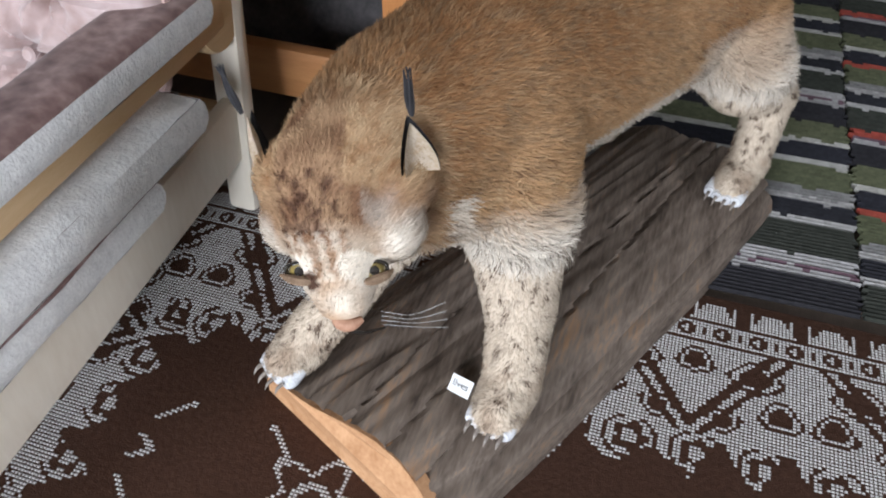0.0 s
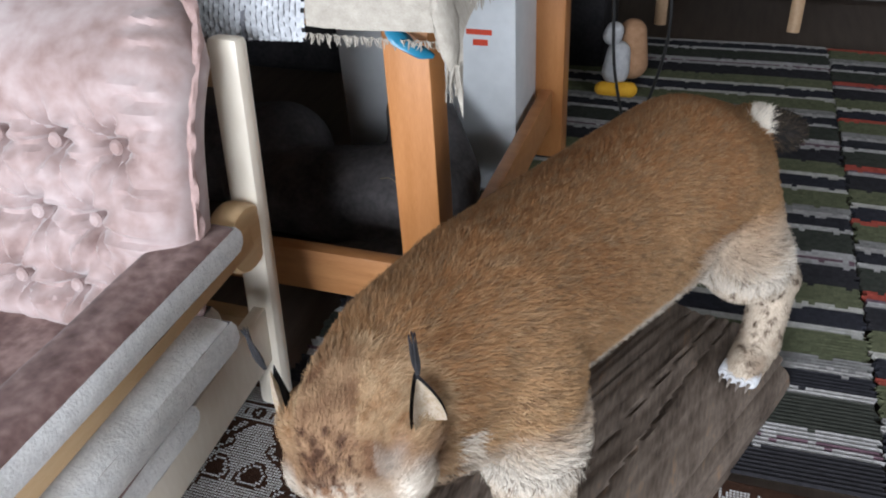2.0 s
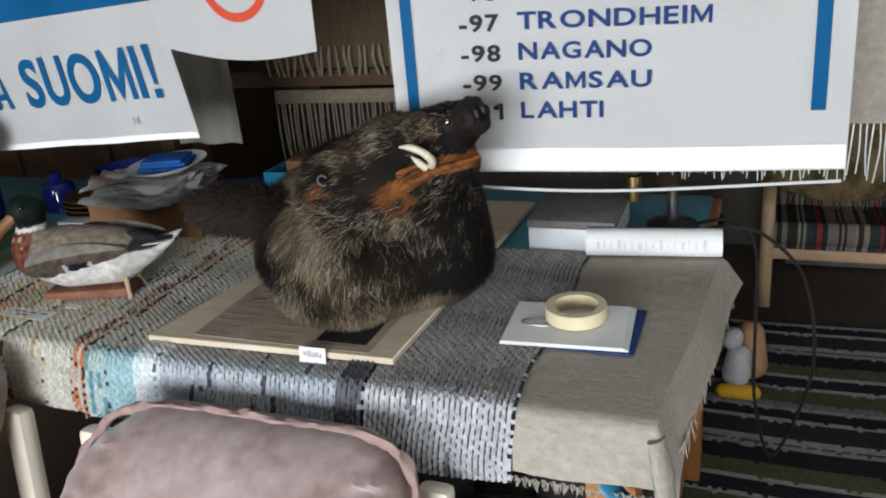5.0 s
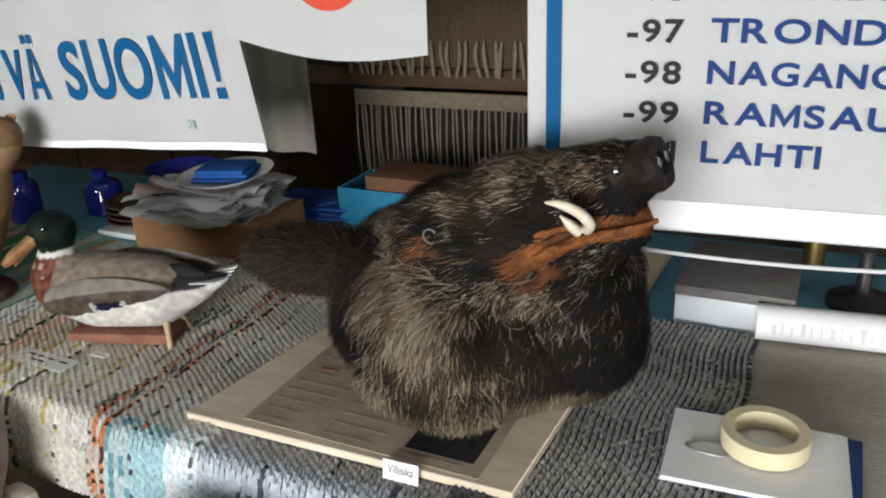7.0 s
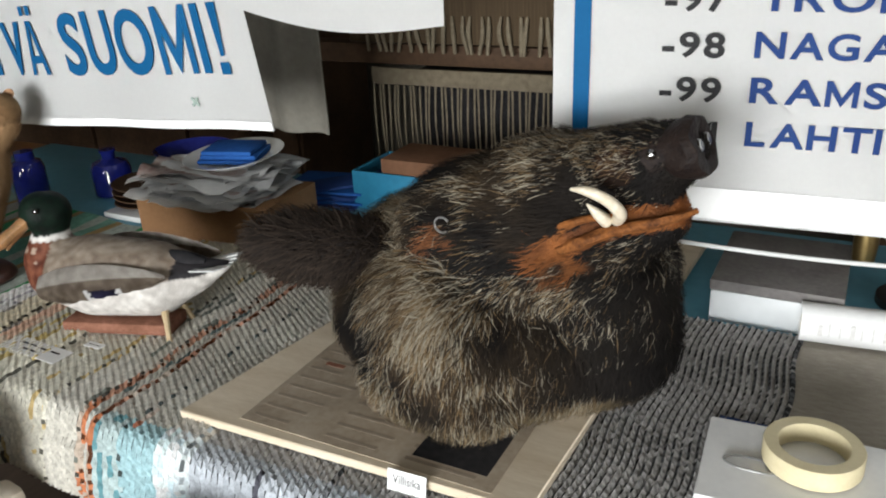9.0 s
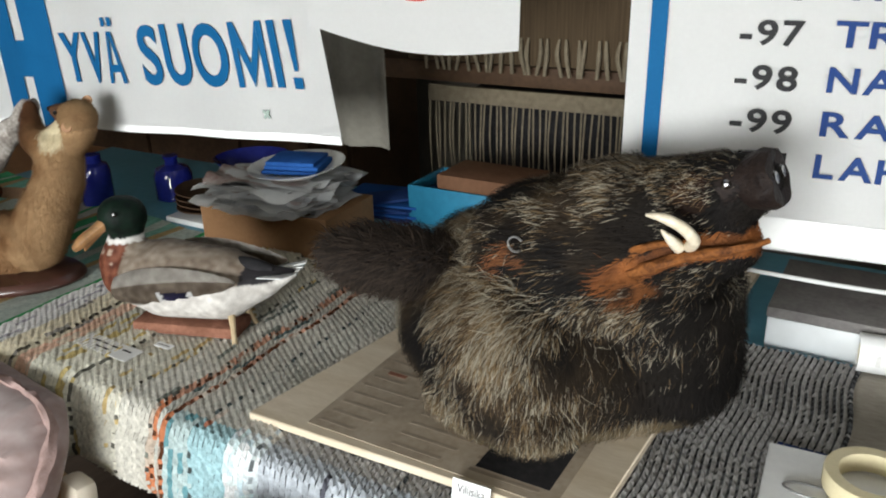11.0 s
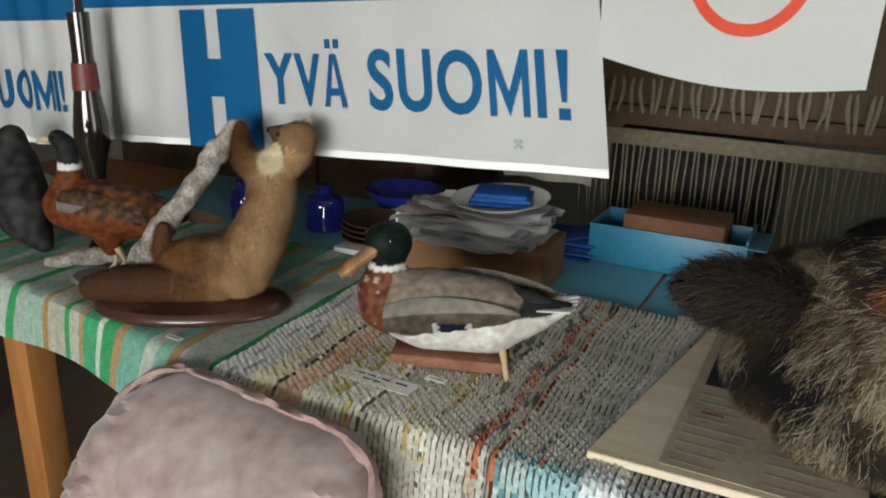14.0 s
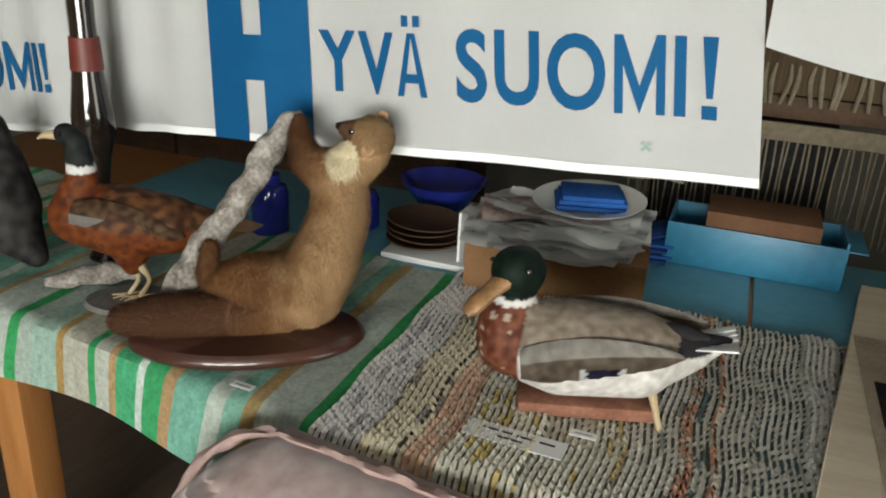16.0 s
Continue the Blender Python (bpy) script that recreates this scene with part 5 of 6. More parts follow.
def boar_hair(p, q, rng):
    c = np.array(boar_coat(p, q))
    if c[0] > 2.2 * c[2] and c[0] > 0.08:
        return c * 0.8, c * rng.uniform(0.8, 1.3)
    streak = noise.noise(p * 12 + Vector((5, 2, 1))) + 0.6 * noise.noise(p * 45)
    fade = max(0.0, min(1.0, (0.30 - p.x) * 6)) if p.z > 0.83 else 1.0
    dark_side = max(0.0, min(1.0, (p.x - 0.07) * 8)) * max(0.0, min(1.0, (0.97 - p.z) * 14)) * (1 if p.z > 0.83 else 0)
    if rng.random() < (0.42 + 1.15 * streak) * fade * (1 - 0.92 * dark_side):
        tip = np.array((0.62, 0.55, 0.42)) if rng.random() < 0.5 else np.array((0.30, 0.20, 0.10))
        return c * 0.6, tip * rng.uniform(0.45, 1.0)
    return c * 0.5, (c * rng.uniform(0.5, 1.1)).clip(0.006)


def boar_lie(p):
    """Bristles sweep back from the face, then down the flank."""
    back = max(0.0, min(1.0, (p[2] - 0.93) / 0.10))
    return (-0.25 - 0.75 * back + 0.5 * noise.noise(Vector(p) * 9), -0.1, -0.85 + 0.55 * back)


hair = fur(skin, 150000, boar_length, 0.0006, boar_lie, 0.42, boar_hair, 5)
put("body", skin, M_coat, boar)
put("fur", hair, M_fur, boar, "long grizzled black and cream bristles", "stuff")
SNOUT = look((0.302, 2.100, 1.124), (-0.05, 2.13, 0.985))
M_snoutskin = material("snout_skin", [(0.006, 0.004, 0.004), (0.022, 0.014, 0.011)], 0.6, 45, 0.9)
snout = lathe([(0.001, 0.003), (0.016, 0.003), (0.026, 0.007), (0.034, 0.006), (0.038, -0.002), (0.035, -0.014), (0.030, -0.030), (0.034, -0.045)], 26, SNOUT @ Matrix.Diagonal((1, 0.86, 1, 1)))
for v in snout.verts:
    v.co += Vector((1, 1, 1)) * 0.003 * noise.noise(v.co * 60)
s = part("snout", snout, M_snoutskin, boar, "dark wrinkled leathery snout disc")
for dx in (-0.013, 0.013):
    part("nostril", lathe([(0.0005, 0.0050), (0.006, 0.0056), (0.0075, 0.0035)], 12, SNOUT @ pose(dx, 0.002, 0.002)), M_eye_dark, s, "dark nostril")
part("tusk", tube([(0.236, 2.058, 1.052, 0.0065), (0.243, 2.042, 1.066, 0.0065), (0.234, 2.032, 1.081, 0.006), (0.215, 2.028, 1.090, 0.005), (0.196, 2.030, 1.090, 0.0015)], 8, 12), M_horn, boar, "curved ivory tusk")
part("tusk", tube([(0.226, 2.056, 1.050, 0.007), (0.219, 2.045, 1.062, 0.0055), (0.209, 2.042, 1.072, 0.001)], 6, 10), M_horn, boar, "short lower ivory tusk")
M_lip = material("raw_lip", [(0.05, 0.018, 0.008), (0.30, 0.11, 0.03)], 0.7, 50, 0.9)
part("lip", tube([(0.168, 2.062, 1.008, 0.006), (0.200, 2.052, 1.026, 0.007), (0.243, 2.054, 1.045, 0.006), (0.285, 2.070, 1.056, 0.005), (0.308, 2.087, 1.062, 0.003)], 8, 10, 1, 0.6), M_lip, boar, "orange-brown lower lip")
part("lip", tube([(0.165, 2.060, 1.014, 0.004), (0.180, 2.054, 1.038, 0.005), (0.205, 2.056, 1.050, 0.004), (0.235, 2.060, 1.056, 0.004)], 8, 10, 1, 0.6), M_lip, boar, "orange-brown upper lip")
part("eye", lathe([(0.0005, 0.006), (0.004, 0.005), (0.006, 0.0)], 16, look((0.262, 2.074, 1.118), (0.262, 3, 1.10))), M_eye_dark, boar, "dark glass eye")
EAR = [(-0.075, 2.110, 0.950, 0.030, -0.115, 2.075, 0.960, 0.038), (-0.115, 2.075, 0.960, 0.040, -0.165, 2.040, 0.972, 0.038), (-0.165, 2.040, 0.972, 0.036, -0.190, 2.020, 0.980, 0.024)]
skin = blob_mesh(EAR, 0.006, 4)
paint(skin, lambda p, q: (0.016, 0.013, 0.012))
hair = fur(skin, 6000, lambda p: 0.03, 0.0008, lambda p: (-0.8, -0.1, -0.35), 0.4, lambda p, q, rng: (np.array((0.014, 0.011, 0.010)), np.array((0.05, 0.035, 0.025)) * rng.uniform(0.3, 1.2)), 6)
e = put("ear", skin, M_coat, boar, "dark hairy ear")
put("ear_hair", hair, M_fur, e, "dark long ear hair", "stuff")
part("ring", tube([(0.050 + 0.009 * math.cos(a * 0.6), 2.030, 1.032 + 0.009 * math.sin(a * 0.6), 0.0013) for a in range(1, 10)], 4, 8), M_metal, boar, "small steel wire hook in the fur")
card("name_card", "white name card with handwriting leaning on the plywood board", pose(0.052, 1.9135, 0.770, 78, 0, 2), 0.048, 0.026, [], "Villisika")

# ---- the mounted mallard ----
tagged(part("brick", solid((-0.092, -0.030, 0), (0.092, 0.030, 0.019), 0.004, pose(-0.562, 2.073, 0.7585, 0, 0, 18)), M_brick), "red brick slab under the stuffed mallard", "brick")
M_speculum = material("speculum_blue", [(0.012, 0.012, 0.03), (0.03, 0.03, 0.07)], 0.35, 80, 0.2)
duck = thing("mounted_mallard", "stuffed mallard drake with a glossy green head", "taxidermy mount")
DUCK = [(-0.665, 2.055, 0.868, 0.050, -0.60, 2.075, 0.862, 0.066), (-0.60, 2.075, 0.862, 0.066, -0.51, 2.105, 0.858, 0.060), (-0.51, 2.105, 0.858, 0.058, -0.44, 2.13, 0.868, 0.028), (-0.44, 2.13, 0.868, 0.026, -0.395, 2.147, 0.882, 0.008),
        (-0.672, 2.050, 0.885, 0.042, -0.668, 2.058, 0.930, 0.027), (-0.668, 2.058, 0.930, 0.026, -0.664, 2.060, 0.965, 0.032), (-0.664, 2.060, 0.965, 0.034, -0.668, 2.050, 0.968, 0.033)]


def duck_coat(p, q):
    n = noise.noise(p * 90)
    if p.z > 0.934:
        return mixed((0.002, 0.005, 0.0035), (0.004, 0.014, 0.008), 0.5 + n)
    if p.z > 0.926 and p.x < -0.62:
        return (0.62, 0.60, 0.57)
    if p.x < -0.645:
        return mixed((0.075, 0.020, 0.011), (0.17, 0.06, 0.034), 0.5 + 1.4 * n) if noise.noise(p * 75) < 0.46 else (0.36, 0.27, 0.21)
    c = mixed((0.46, 0.43, 0.40), (0.68, 0.65, 0.61), 0.5 + n + 0.6 * noise.noise(p * 25))
    if q.z > 0.25:
        c = mixed((0.16, 0.12, 0.09), (0.27, 0.225, 0.18), 0.5 + n)
    if p.x > -0.455 and q.z > 0.2:
        c = (0.02, 0.018, 0.02)
    return c


skin = blob_mesh(DUCK, 0.0045, 4)
paint(skin, duck_coat)
put("body", skin, M_plume, duck)


def wing(name, root, tip, wide, thick, colour, parent, label, droop=0.0, curve=0.02):
    """A folded wing: a long shield with overlapping feather rows."""
    root, tip = Vector(root), Vector(tip)
    along = (tip - root).normalized()
    out = Vector((0, 0, 1)).cross(along).normalized()
    out = out if out.y < 0 else -out
    up = along.cross(out)
    up = up if up.z > 0 else -up
    bm = bmesh.new()
    lay = bm.verts.layers.float_color.new("coat")
    n, k, rows = 60, 26, []
    length = (tip - root).length
    for i in range(n + 1):
        t = i / n
        w = wide * (math.sin(math.pi * min(1, 0.12 + t * 0.88)) ** 0.6) * (1 - 0.35 * t)
        row = []
        for j in range(k + 1):
            a = j / k * 2 - 1
            p = root + along * (t * length) + up * (a * w - droop * t) + out * (thick * (1 - a * a) * (1 - t * 0.7) + 0.0014 * ((t * 9 + 0.8 * abs(a)) % 1))
            v = bm.verts.new(p)
            v[lay] = (*colour(t, a, p), 1)
            row.append(v)
        rows.append(row)
    for a, b in zip(rows, rows[1:]):
        for j in range(k):
            bm.faces.new((a[j], a[j + 1], b[j + 1], b[j]))
    thicken(bm, 0.003)
    return part(name, bm, M_plume, parent, label)


def duck_wing(t, a, p):
    n = noise.noise(p * 80)
    c = mixed((0.10, 0.075, 0.055), (0.19, 0.15, 0.115), 0.5 + n + 0.2 * math.sin(t * 30))
    if 0.36 < t < 0.64 and -0.84 < a + 0.6 * (t - 0.50) < -0.22:
        edge = t < 0.40 + 0.012 * math.sin(a * 60) or t > 0.60 + 0.012 * math.sin(a * 60)
        return (0.72, 0.71, 0.70) if edge else mixed((0.010, 0.010, 0.022), (0.025, 0.022, 0.06), 0.5 + n)
    if a < -0.80:
        c = mixed((0.20, 0.16, 0.13), (0.36, 0.32, 0.28), 0.5 + n)
    if a > 0.35:
        c = mixed((0.30, 0.27, 0.24), (0.42, 0.39, 0.35), 0.5 + n)
    return c


wing("wing", (-0.640, 2.003, 0.862), (-0.445, 2.070, 0.886), 0.038, 0.018, duck_wing, duck, "grey-brown folded wing")
wing("wing", (-0.625, 2.125, 0.885), (-0.42, 2.165, 0.892), 0.036, -0.008, duck_wing, duck, "grey-brown folded wing")
part("bill", join(tube([(-0.676, 2.034, 0.962, 0.020), (-0.690, 2.018, 0.948, 0.016), (-0.704, 2.002, 0.933, 0.017), (-0.714, 1.992, 0.922, 0.010)], 6, 12, 0.62), tube([(-0.682, 2.030, 0.950, 0.008), (-0.698, 2.008, 0.927, 0.007), (-0.702, 2.001, 0.918, 0.004)], 5, 10, 0.5)), M_bill, duck, "orange-yellow bill")
for p in ((-0.645, 2.025, 0.980), (-0.698, 2.045, 0.980)):
    part("eye", lathe([(0.0004, 0.004), (0.0028, 0.003), (0.004, 0.0)], 12, look(p, (p[0] + (0.4 if p[0] < -0.67 else -0.4), p[1] + 1, p[2]))), M_eye_dark, duck, "small dark eye")
for a, b in (((-0.480, 2.085, 0.825), (-0.455, 2.060, 0.762)), ((-0.50, 2.13, 0.82), (-0.475, 2.14, 0.762))):
    leg = part("leg", tube([(*a, 0.007), ((a[0] + b[0]) / 2, (a[1] + b[1]) / 2, (a[2] + b[2]) / 2, 0.0045), (*b, 0.005)], 5, 8), M_leg, duck, "dull yellow leg")
    part("webbed_foot", join(*(tube([(*b, 0.004), (b[0] + 0.028 * math.cos(g), b[1] + 0.028 * math.sin(g), b[2] - 0.002, 0.002)], 3, 6) for g in (-1.2, -0.6, 0.0))), M_leg, leg)
part("tail", join(*(solid((0, -0.006, -0.001), (0.075, 0.006, 0.001), 0.0008, pose(-0.455, 2.125 + 0.005 * k, 0.872 + 0.002 * abs(k), 0, -10, 14 + 5 * k)) for k in range(-3, 4))), M_plate, duck, "white and black tail feathers")
part("tail_cover", tube([(-0.50, 2.10, 0.90, 0.012), (-0.455, 2.115, 0.898, 0.014), (-0.42, 2.128, 0.892, 0.004)], 5, 10, 0.5), M_dark, duck, "black rump feathers")
duck.matrix_world = Matrix.Translation((0, 0, -0.020))
card("name_card", "white handwritten card lying on the rag rug before the mallard", pose(-0.625, 1.955, 0.7640, 0, 0, -2), 0.128, 0.036, [(-0.045, 0.004, 0.02), (-0.02, 0.004, 0.014), (0.0, 0.003, 0.024), (0.03, 0.003, 0.02), (-0.022, -0.008, 0.034)])
card("name_card", "tiny white printed card on the rag rug", pose(-0.548, 2.000, 0.7640, 0, 0, 0), 0.034, 0.014, [(-0.012, -0.001, 0.024)])

# ---- the mounted marten on its plaque ----
plaque = tagged(part("oval_plaque", lathe([(0.001, 0), (0.97, 0), (1.0, 0.006), (0.99, 0.011), (0.95, 0.017), (0.92, 0.020), (0.001, 0.021)], 64, pose(-1.075, 2.045, 0.7535, 0, 0, 30) @ Matrix.Diagonal((0.178, 0.098, 1, 1))), M_plaque), "oval dark mahogany plaque under the stuffed marten", "plaque")
branch = thing("branch", "grey lichen-covered branch standing on the plaque", "branch")
part("limb", tube([(-1.195, 2.015, 0.772, 0.026), (-1.178, 2.035, 0.840, 0.022), (-1.155, 2.075, 0.900, 0.021), (-1.128, 2.125, 0.960, 0.020), (-1.112, 2.165, 1.012, 0.022), (-1.092, 2.19, 1.052, 0.018), (-1.066, 2.20, 1.066, 0.013)], 12, 16, 1, 0.45), M_birch, branch)
part("stub", tube([(-1.178, 2.01, 0.80, 0.018), (-1.168, 1.985, 0.810, 0.018), (-1.162, 1.972, 0.812, 0.015)], 4, 12, 1, 0.4), M_cut, branch, "sawn stub of a side twig")
marten = thing("mounted_marten", "stuffed brown pine marten sitting and clasping a branch", "taxidermy mount")
MARTEN = [(-0.985, 2.095, 0.828, 0.056, -0.965, 2.118, 0.880, 0.051), (-0.965, 2.118, 0.880, 0.050, -0.962, 2.155, 0.935, 0.045), (-0.962, 2.155, 0.935, 0.045, -0.975, 2.178, 0.990, 0.043), (-0.968, 2.18, 0.998, 0.040, -0.938, 2.195, 1.028, 0.034),
          (-0.935, 2.198, 1.040, 0.036, -0.930, 2.20, 1.050, 0.035), (-0.940, 2.195, 1.052, 0.027, -0.966, 2.180, 1.064, 0.012), (-0.985, 2.168, 0.990, 0.036, -1.022, 2.160, 1.012, 0.025), (-1.022, 2.160, 1.012, 0.025, -1.040, 2.172, 1.040, 0.018), (-1.040, 2.172, 1.040, 0.018, -1.046, 2.180, 1.064, 0.013),
          (-0.99, 2.09, 0.828, 0.058, -1.06, 2.06, 0.836, 0.046), (-1.06, 2.055, 0.836, 0.045, -1.105, 2.04, 0.834, 0.028), (-1.09, 2.045, 0.815, 0.024, -1.125, 2.035, 0.850, 0.017), (-1.125, 2.035, 0.850, 0.017, -1.122, 2.042, 0.890, 0.013),
          (-1.01, 2.06, 0.802, 0.032, -1.09, 2.012, 0.799, 0.034), (-1.09, 2.012, 0.799, 0.034, -1.16, 1.972, 0.797, 0.033), (-1.16, 1.972, 0.797, 0.033, -1.21, 1.950, 0.790, 0.022)]


def marten_coat(p, q):
    n = noise.noise(p * 30)
    c = mixed((0.20, 0.092, 0.036), (0.43, 0.265, 0.135), 0.45 + 0.7 * n + (p.x + 0.99) * 12)
    arm = max(0.0, min(1.0, (-0.985 - p.x) * 22)) if p.z > 0.94 else max(0.0, min(1.0, (-1.085 - p.x) * 22))
    c = mixed(c, (0.085, 0.036, 0.016), 0.9 * arm)
    haunch = (p - Vector((-1.03, 2.02, 0.85))).length
    c = mixed(c, (0.13, 0.058, 0.024), 0.7 * max(0.0, 1 - haunch / 0.05))
    if p.z < 0.835 and p.y < 2.035:
        c = mixed(c, (0.085, 0.038, 0.02), max(0.0, min(0.9, (-1.0 - p.x) * 14)))
    if (p - Vector((-0.962, 2.160, 1.018))).length < 0.029 + 0.008 * n:
        c = (0.70, 0.60, 0.40)
    elif p.z > 1.03 and p.x > -0.95:
        c = mixed((0.30, 0.19, 0.095), (0.22, 0.125, 0.06), 0.5 + n)
    elif p.z > 1.045 and p.x > -0.985:
        c = (0.10, 0.05, 0.028)
    return c


skin = blob_mesh(MARTEN, 0.004, 4)
paint(skin, marten_coat)
hair = fur(skin, 45000, lambda p: 0.005 if p[2] > 1.03 and p[0] > -0.99 else 0.014, 0.00038, lambda p: (-0.6, -0.3, -0.2) if p[2] < 0.83 and p[0] < -1.06 else (0.15, -0.1, -1.0), 0.30,
           lambda p, q, rng: (np.array(marten_coat(p, q)) * 0.75, np.array(marten_coat(p, q)) * rng.uniform(0.8, 1.25)), 9)
put("body", skin, M_coat, marten)
put("fur", hair, M_fur, marten, "soft brown fur", "stuff")
part("nose", tube([(-0.972, 2.177, 1.067, 0.007), (-0.979, 2.173, 1.068, 0.004)], 3, 8), M_nose, marten, "dark nose")
part("eye", lathe([(0.0004, 0.004), (0.0035, 0.003), (0.0045, 0.0)], 12, look((-0.950, 2.168, 1.063), (-0.94, 3, 1.0))), M_eye_dark, marten, "small dark eye")
for p in ((-0.922, 2.166, 1.038), (-0.925, 2.222, 1.078)):
    part("ear", lathe([(0.004, -0.004), (0.010, 0.0), (0.009, 0.003), (0.005, 0.001), (0.001, -0.001)], 16, pose(*p, 65, 10, 30)), M_tan, marten, "rounded pale-rimmed ear")
marten.matrix_world = pose(-0.020, 0.008, 0)
card("name_card", "tiny white printed card on the striped cloth by the plaque", pose(-1.005, 1.925, 0.755, 0, 0, -4), 0.034, 0.013, [(-0.012, -0.001, 0.024)])

# ---- the mounted pheasant ----
ph = thing("mounted_pheasant", "stuffed cock pheasant with copper plumage and white collar", "taxidermy mount")
PH = [(-1.385, 2.045, 0.900, 0.046, -1.33, 2.075, 0.892, 0.060), (-1.33, 2.075, 0.892, 0.060, -1.26, 2.11, 0.885, 0.048), (-1.26, 2.11, 0.885, 0.046, -1.20, 2.15, 0.885, 0.020), (-1.385, 2.045, 0.910, 0.040, -1.372, 2.05, 0.965, 0.024), (-1.372, 2.05, 0.965, 0.024, -1.382, 2.055, 1.015, 0.018),
      (-1.382, 2.055, 1.018, 0.019, -1.398, 2.052, 1.028, 0.018), (-1.315, 2.075, 0.855, 0.036, -1.315, 2.075, 0.815, 0.016)]


def ph_coat(p, q):
    n = noise.noise(p * 70)
    if p.z > 0.985:
        return mixed((0.008, 0.010, 0.010), (0.022, 0.024, 0.022), 0.5 + n)
    if p.z > 0.973:
        return (0.66, 0.65, 0.62)
    c = mixed((0.085, 0.020, 0.006), (0.17, 0.046, 0.013), 0.5 + n)
    if p.x > -1.33 and q.z > 0.0:
        c = mixed((0.035, 0.014, 0.008), (0.14, 0.058, 0.022), 0.5 + 1.5 * n)
    return mixed(c, (0.05, 0.02, 0.012), 0.8 if noise.noise(p * 110) > 0.36 else 0)


skin = blob_mesh(PH, 0.0042, 4)
paint(skin, ph_coat)
put("body", skin, M_plume, ph)
wing("wing", (-1.362, 2.010, 0.920), (-1.215, 2.085, 0.880), 0.036, 0.014, lambda t, a, p: (0.30, 0.28, 0.26) if t < 0.50 + 0.1 * noise.noise(p * 60) and a < 0.1 else mixed((0.06, 0.03, 0.015), (0.17, 0.10, 0.055), 0.5 + 1.2 * noise.noise(p * 90)), ph, "mottled wing with a pale grey patch")
part("beak", tube([(-1.408, 2.042, 1.028, 0.008), (-1.424, 2.035, 1.026, 0.005), (-1.434, 2.030, 1.020, 0.0008)], 5, 8), M_leg, ph, "pale horn beak")
part("eye", lathe([(0.0004, 0.004), (0.003, 0.003), (0.004, 0.0)], 12, look((-1.392, 2.034, 1.032), (-1.392, 3, 1.032))), M_eye_dark, ph, "small dark eye")
for x in (-1.322, -1.300):
    leg = part("leg", tube([(x, 2.075, 0.82, 0.008), (x + 0.008, 2.085, 0.79, 0.004), (x - 0.004, 2.07, 0.762, 0.004)], 5, 8), M_leg, ph, "thin grey leg")
    part("toes", join(*(tube([(x - 0.004, 2.07, 0.764, 0.003), (x - 0.004 + 0.025 * math.cos(g), 2.07 + 0.025 * math.sin(g), 0.763, 0.0012)], 3, 6) for g in (-2.6, -2.0, -1.4, 1.0))), M_leg, leg)
part("tail", join(*(tube([(-1.21, 2.145, 0.885, 0.006), (-1.20, 2.19 + 0.006 * k, 0.870, 0.008), (-1.19, 2.25 + 0.008 * k, 0.845, 0.002)], 5, 6, 0.3) for k in range(-2, 3))), M_tan, ph, "long barred tail feathers")
tagged(part("stone_base", lathe([(0.001, 0), (0.99, 0), (1.0, 0.004), (0.94, 0.010), (0.001, 0.011)], 40, pose(-1.305, 2.065, 0.7525, 0, 0, 20) @ Matrix.Diagonal((0.085, 0.055, 1, 1))), M_stone), "grey oval base under the stuffed pheasant", "base")
tagged(part("pale_horn", tube([(-1.47, 2.04, 0.768, 0.010), (-1.44, 2.06, 0.772, 0.016), (-1.40, 2.10, 0.775, 0.021), (-1.36, 2.14, 0.772, 0.016)], 6, 12, 0.8, 0.3), M_birch), "pale grey fur-lined horn lying on the striped cloth", "horn")

# ---- smaller things on the table ----
pad = thing("notepad", "white notepad with a dark blue back under a tape roll", "notepad")
part("backing", solid((0.335, 2.037, 0.7555), (0.552, 2.195, 0.7585), 0.001, pose(0, 0, 0)), M_navy, pad, "dark blue back cover")
for k in range(3):
    part("sheet", solid((0.332 + 0.001 * k, 2.038, 0.759 + 0.0022 * k), (0.540 - 0.004 * k, 2.19 - 0.002 * k, 0.7608 + 0.0022 * k), 0, Matrix.Rotation(0.06, 4, "Z") @ Matrix.Translation((0.125, -0.032, 0))), M_paper, pad)
tagged(part("tape_roll", lathe([(0.037, 0), (0.051, 0), (0.052, 0.002), (0.052, 0.022), (0.051, 0.024), (0.037, 0.024), (0.036, 0.022), (0.036, 0.002), (0.037, 0)], 48, pose(0.443, 2.130, 0.768)), M_tape), "roll of cream masking tape lying on the notepad", "tape roll")
part_ring = tagged(part("wire_loop", tube([(0.385 + 0.03 * math.cos(a), 2.10 + 0.012 * math.sin(a), 0.7675, 0.0015) for a in (0.3, 1.2, 2.2, 3.2, 4.2, 5.2, 6.0)], 5, 6), M_metal), "thin steel wire loop beside the tape", "wire")

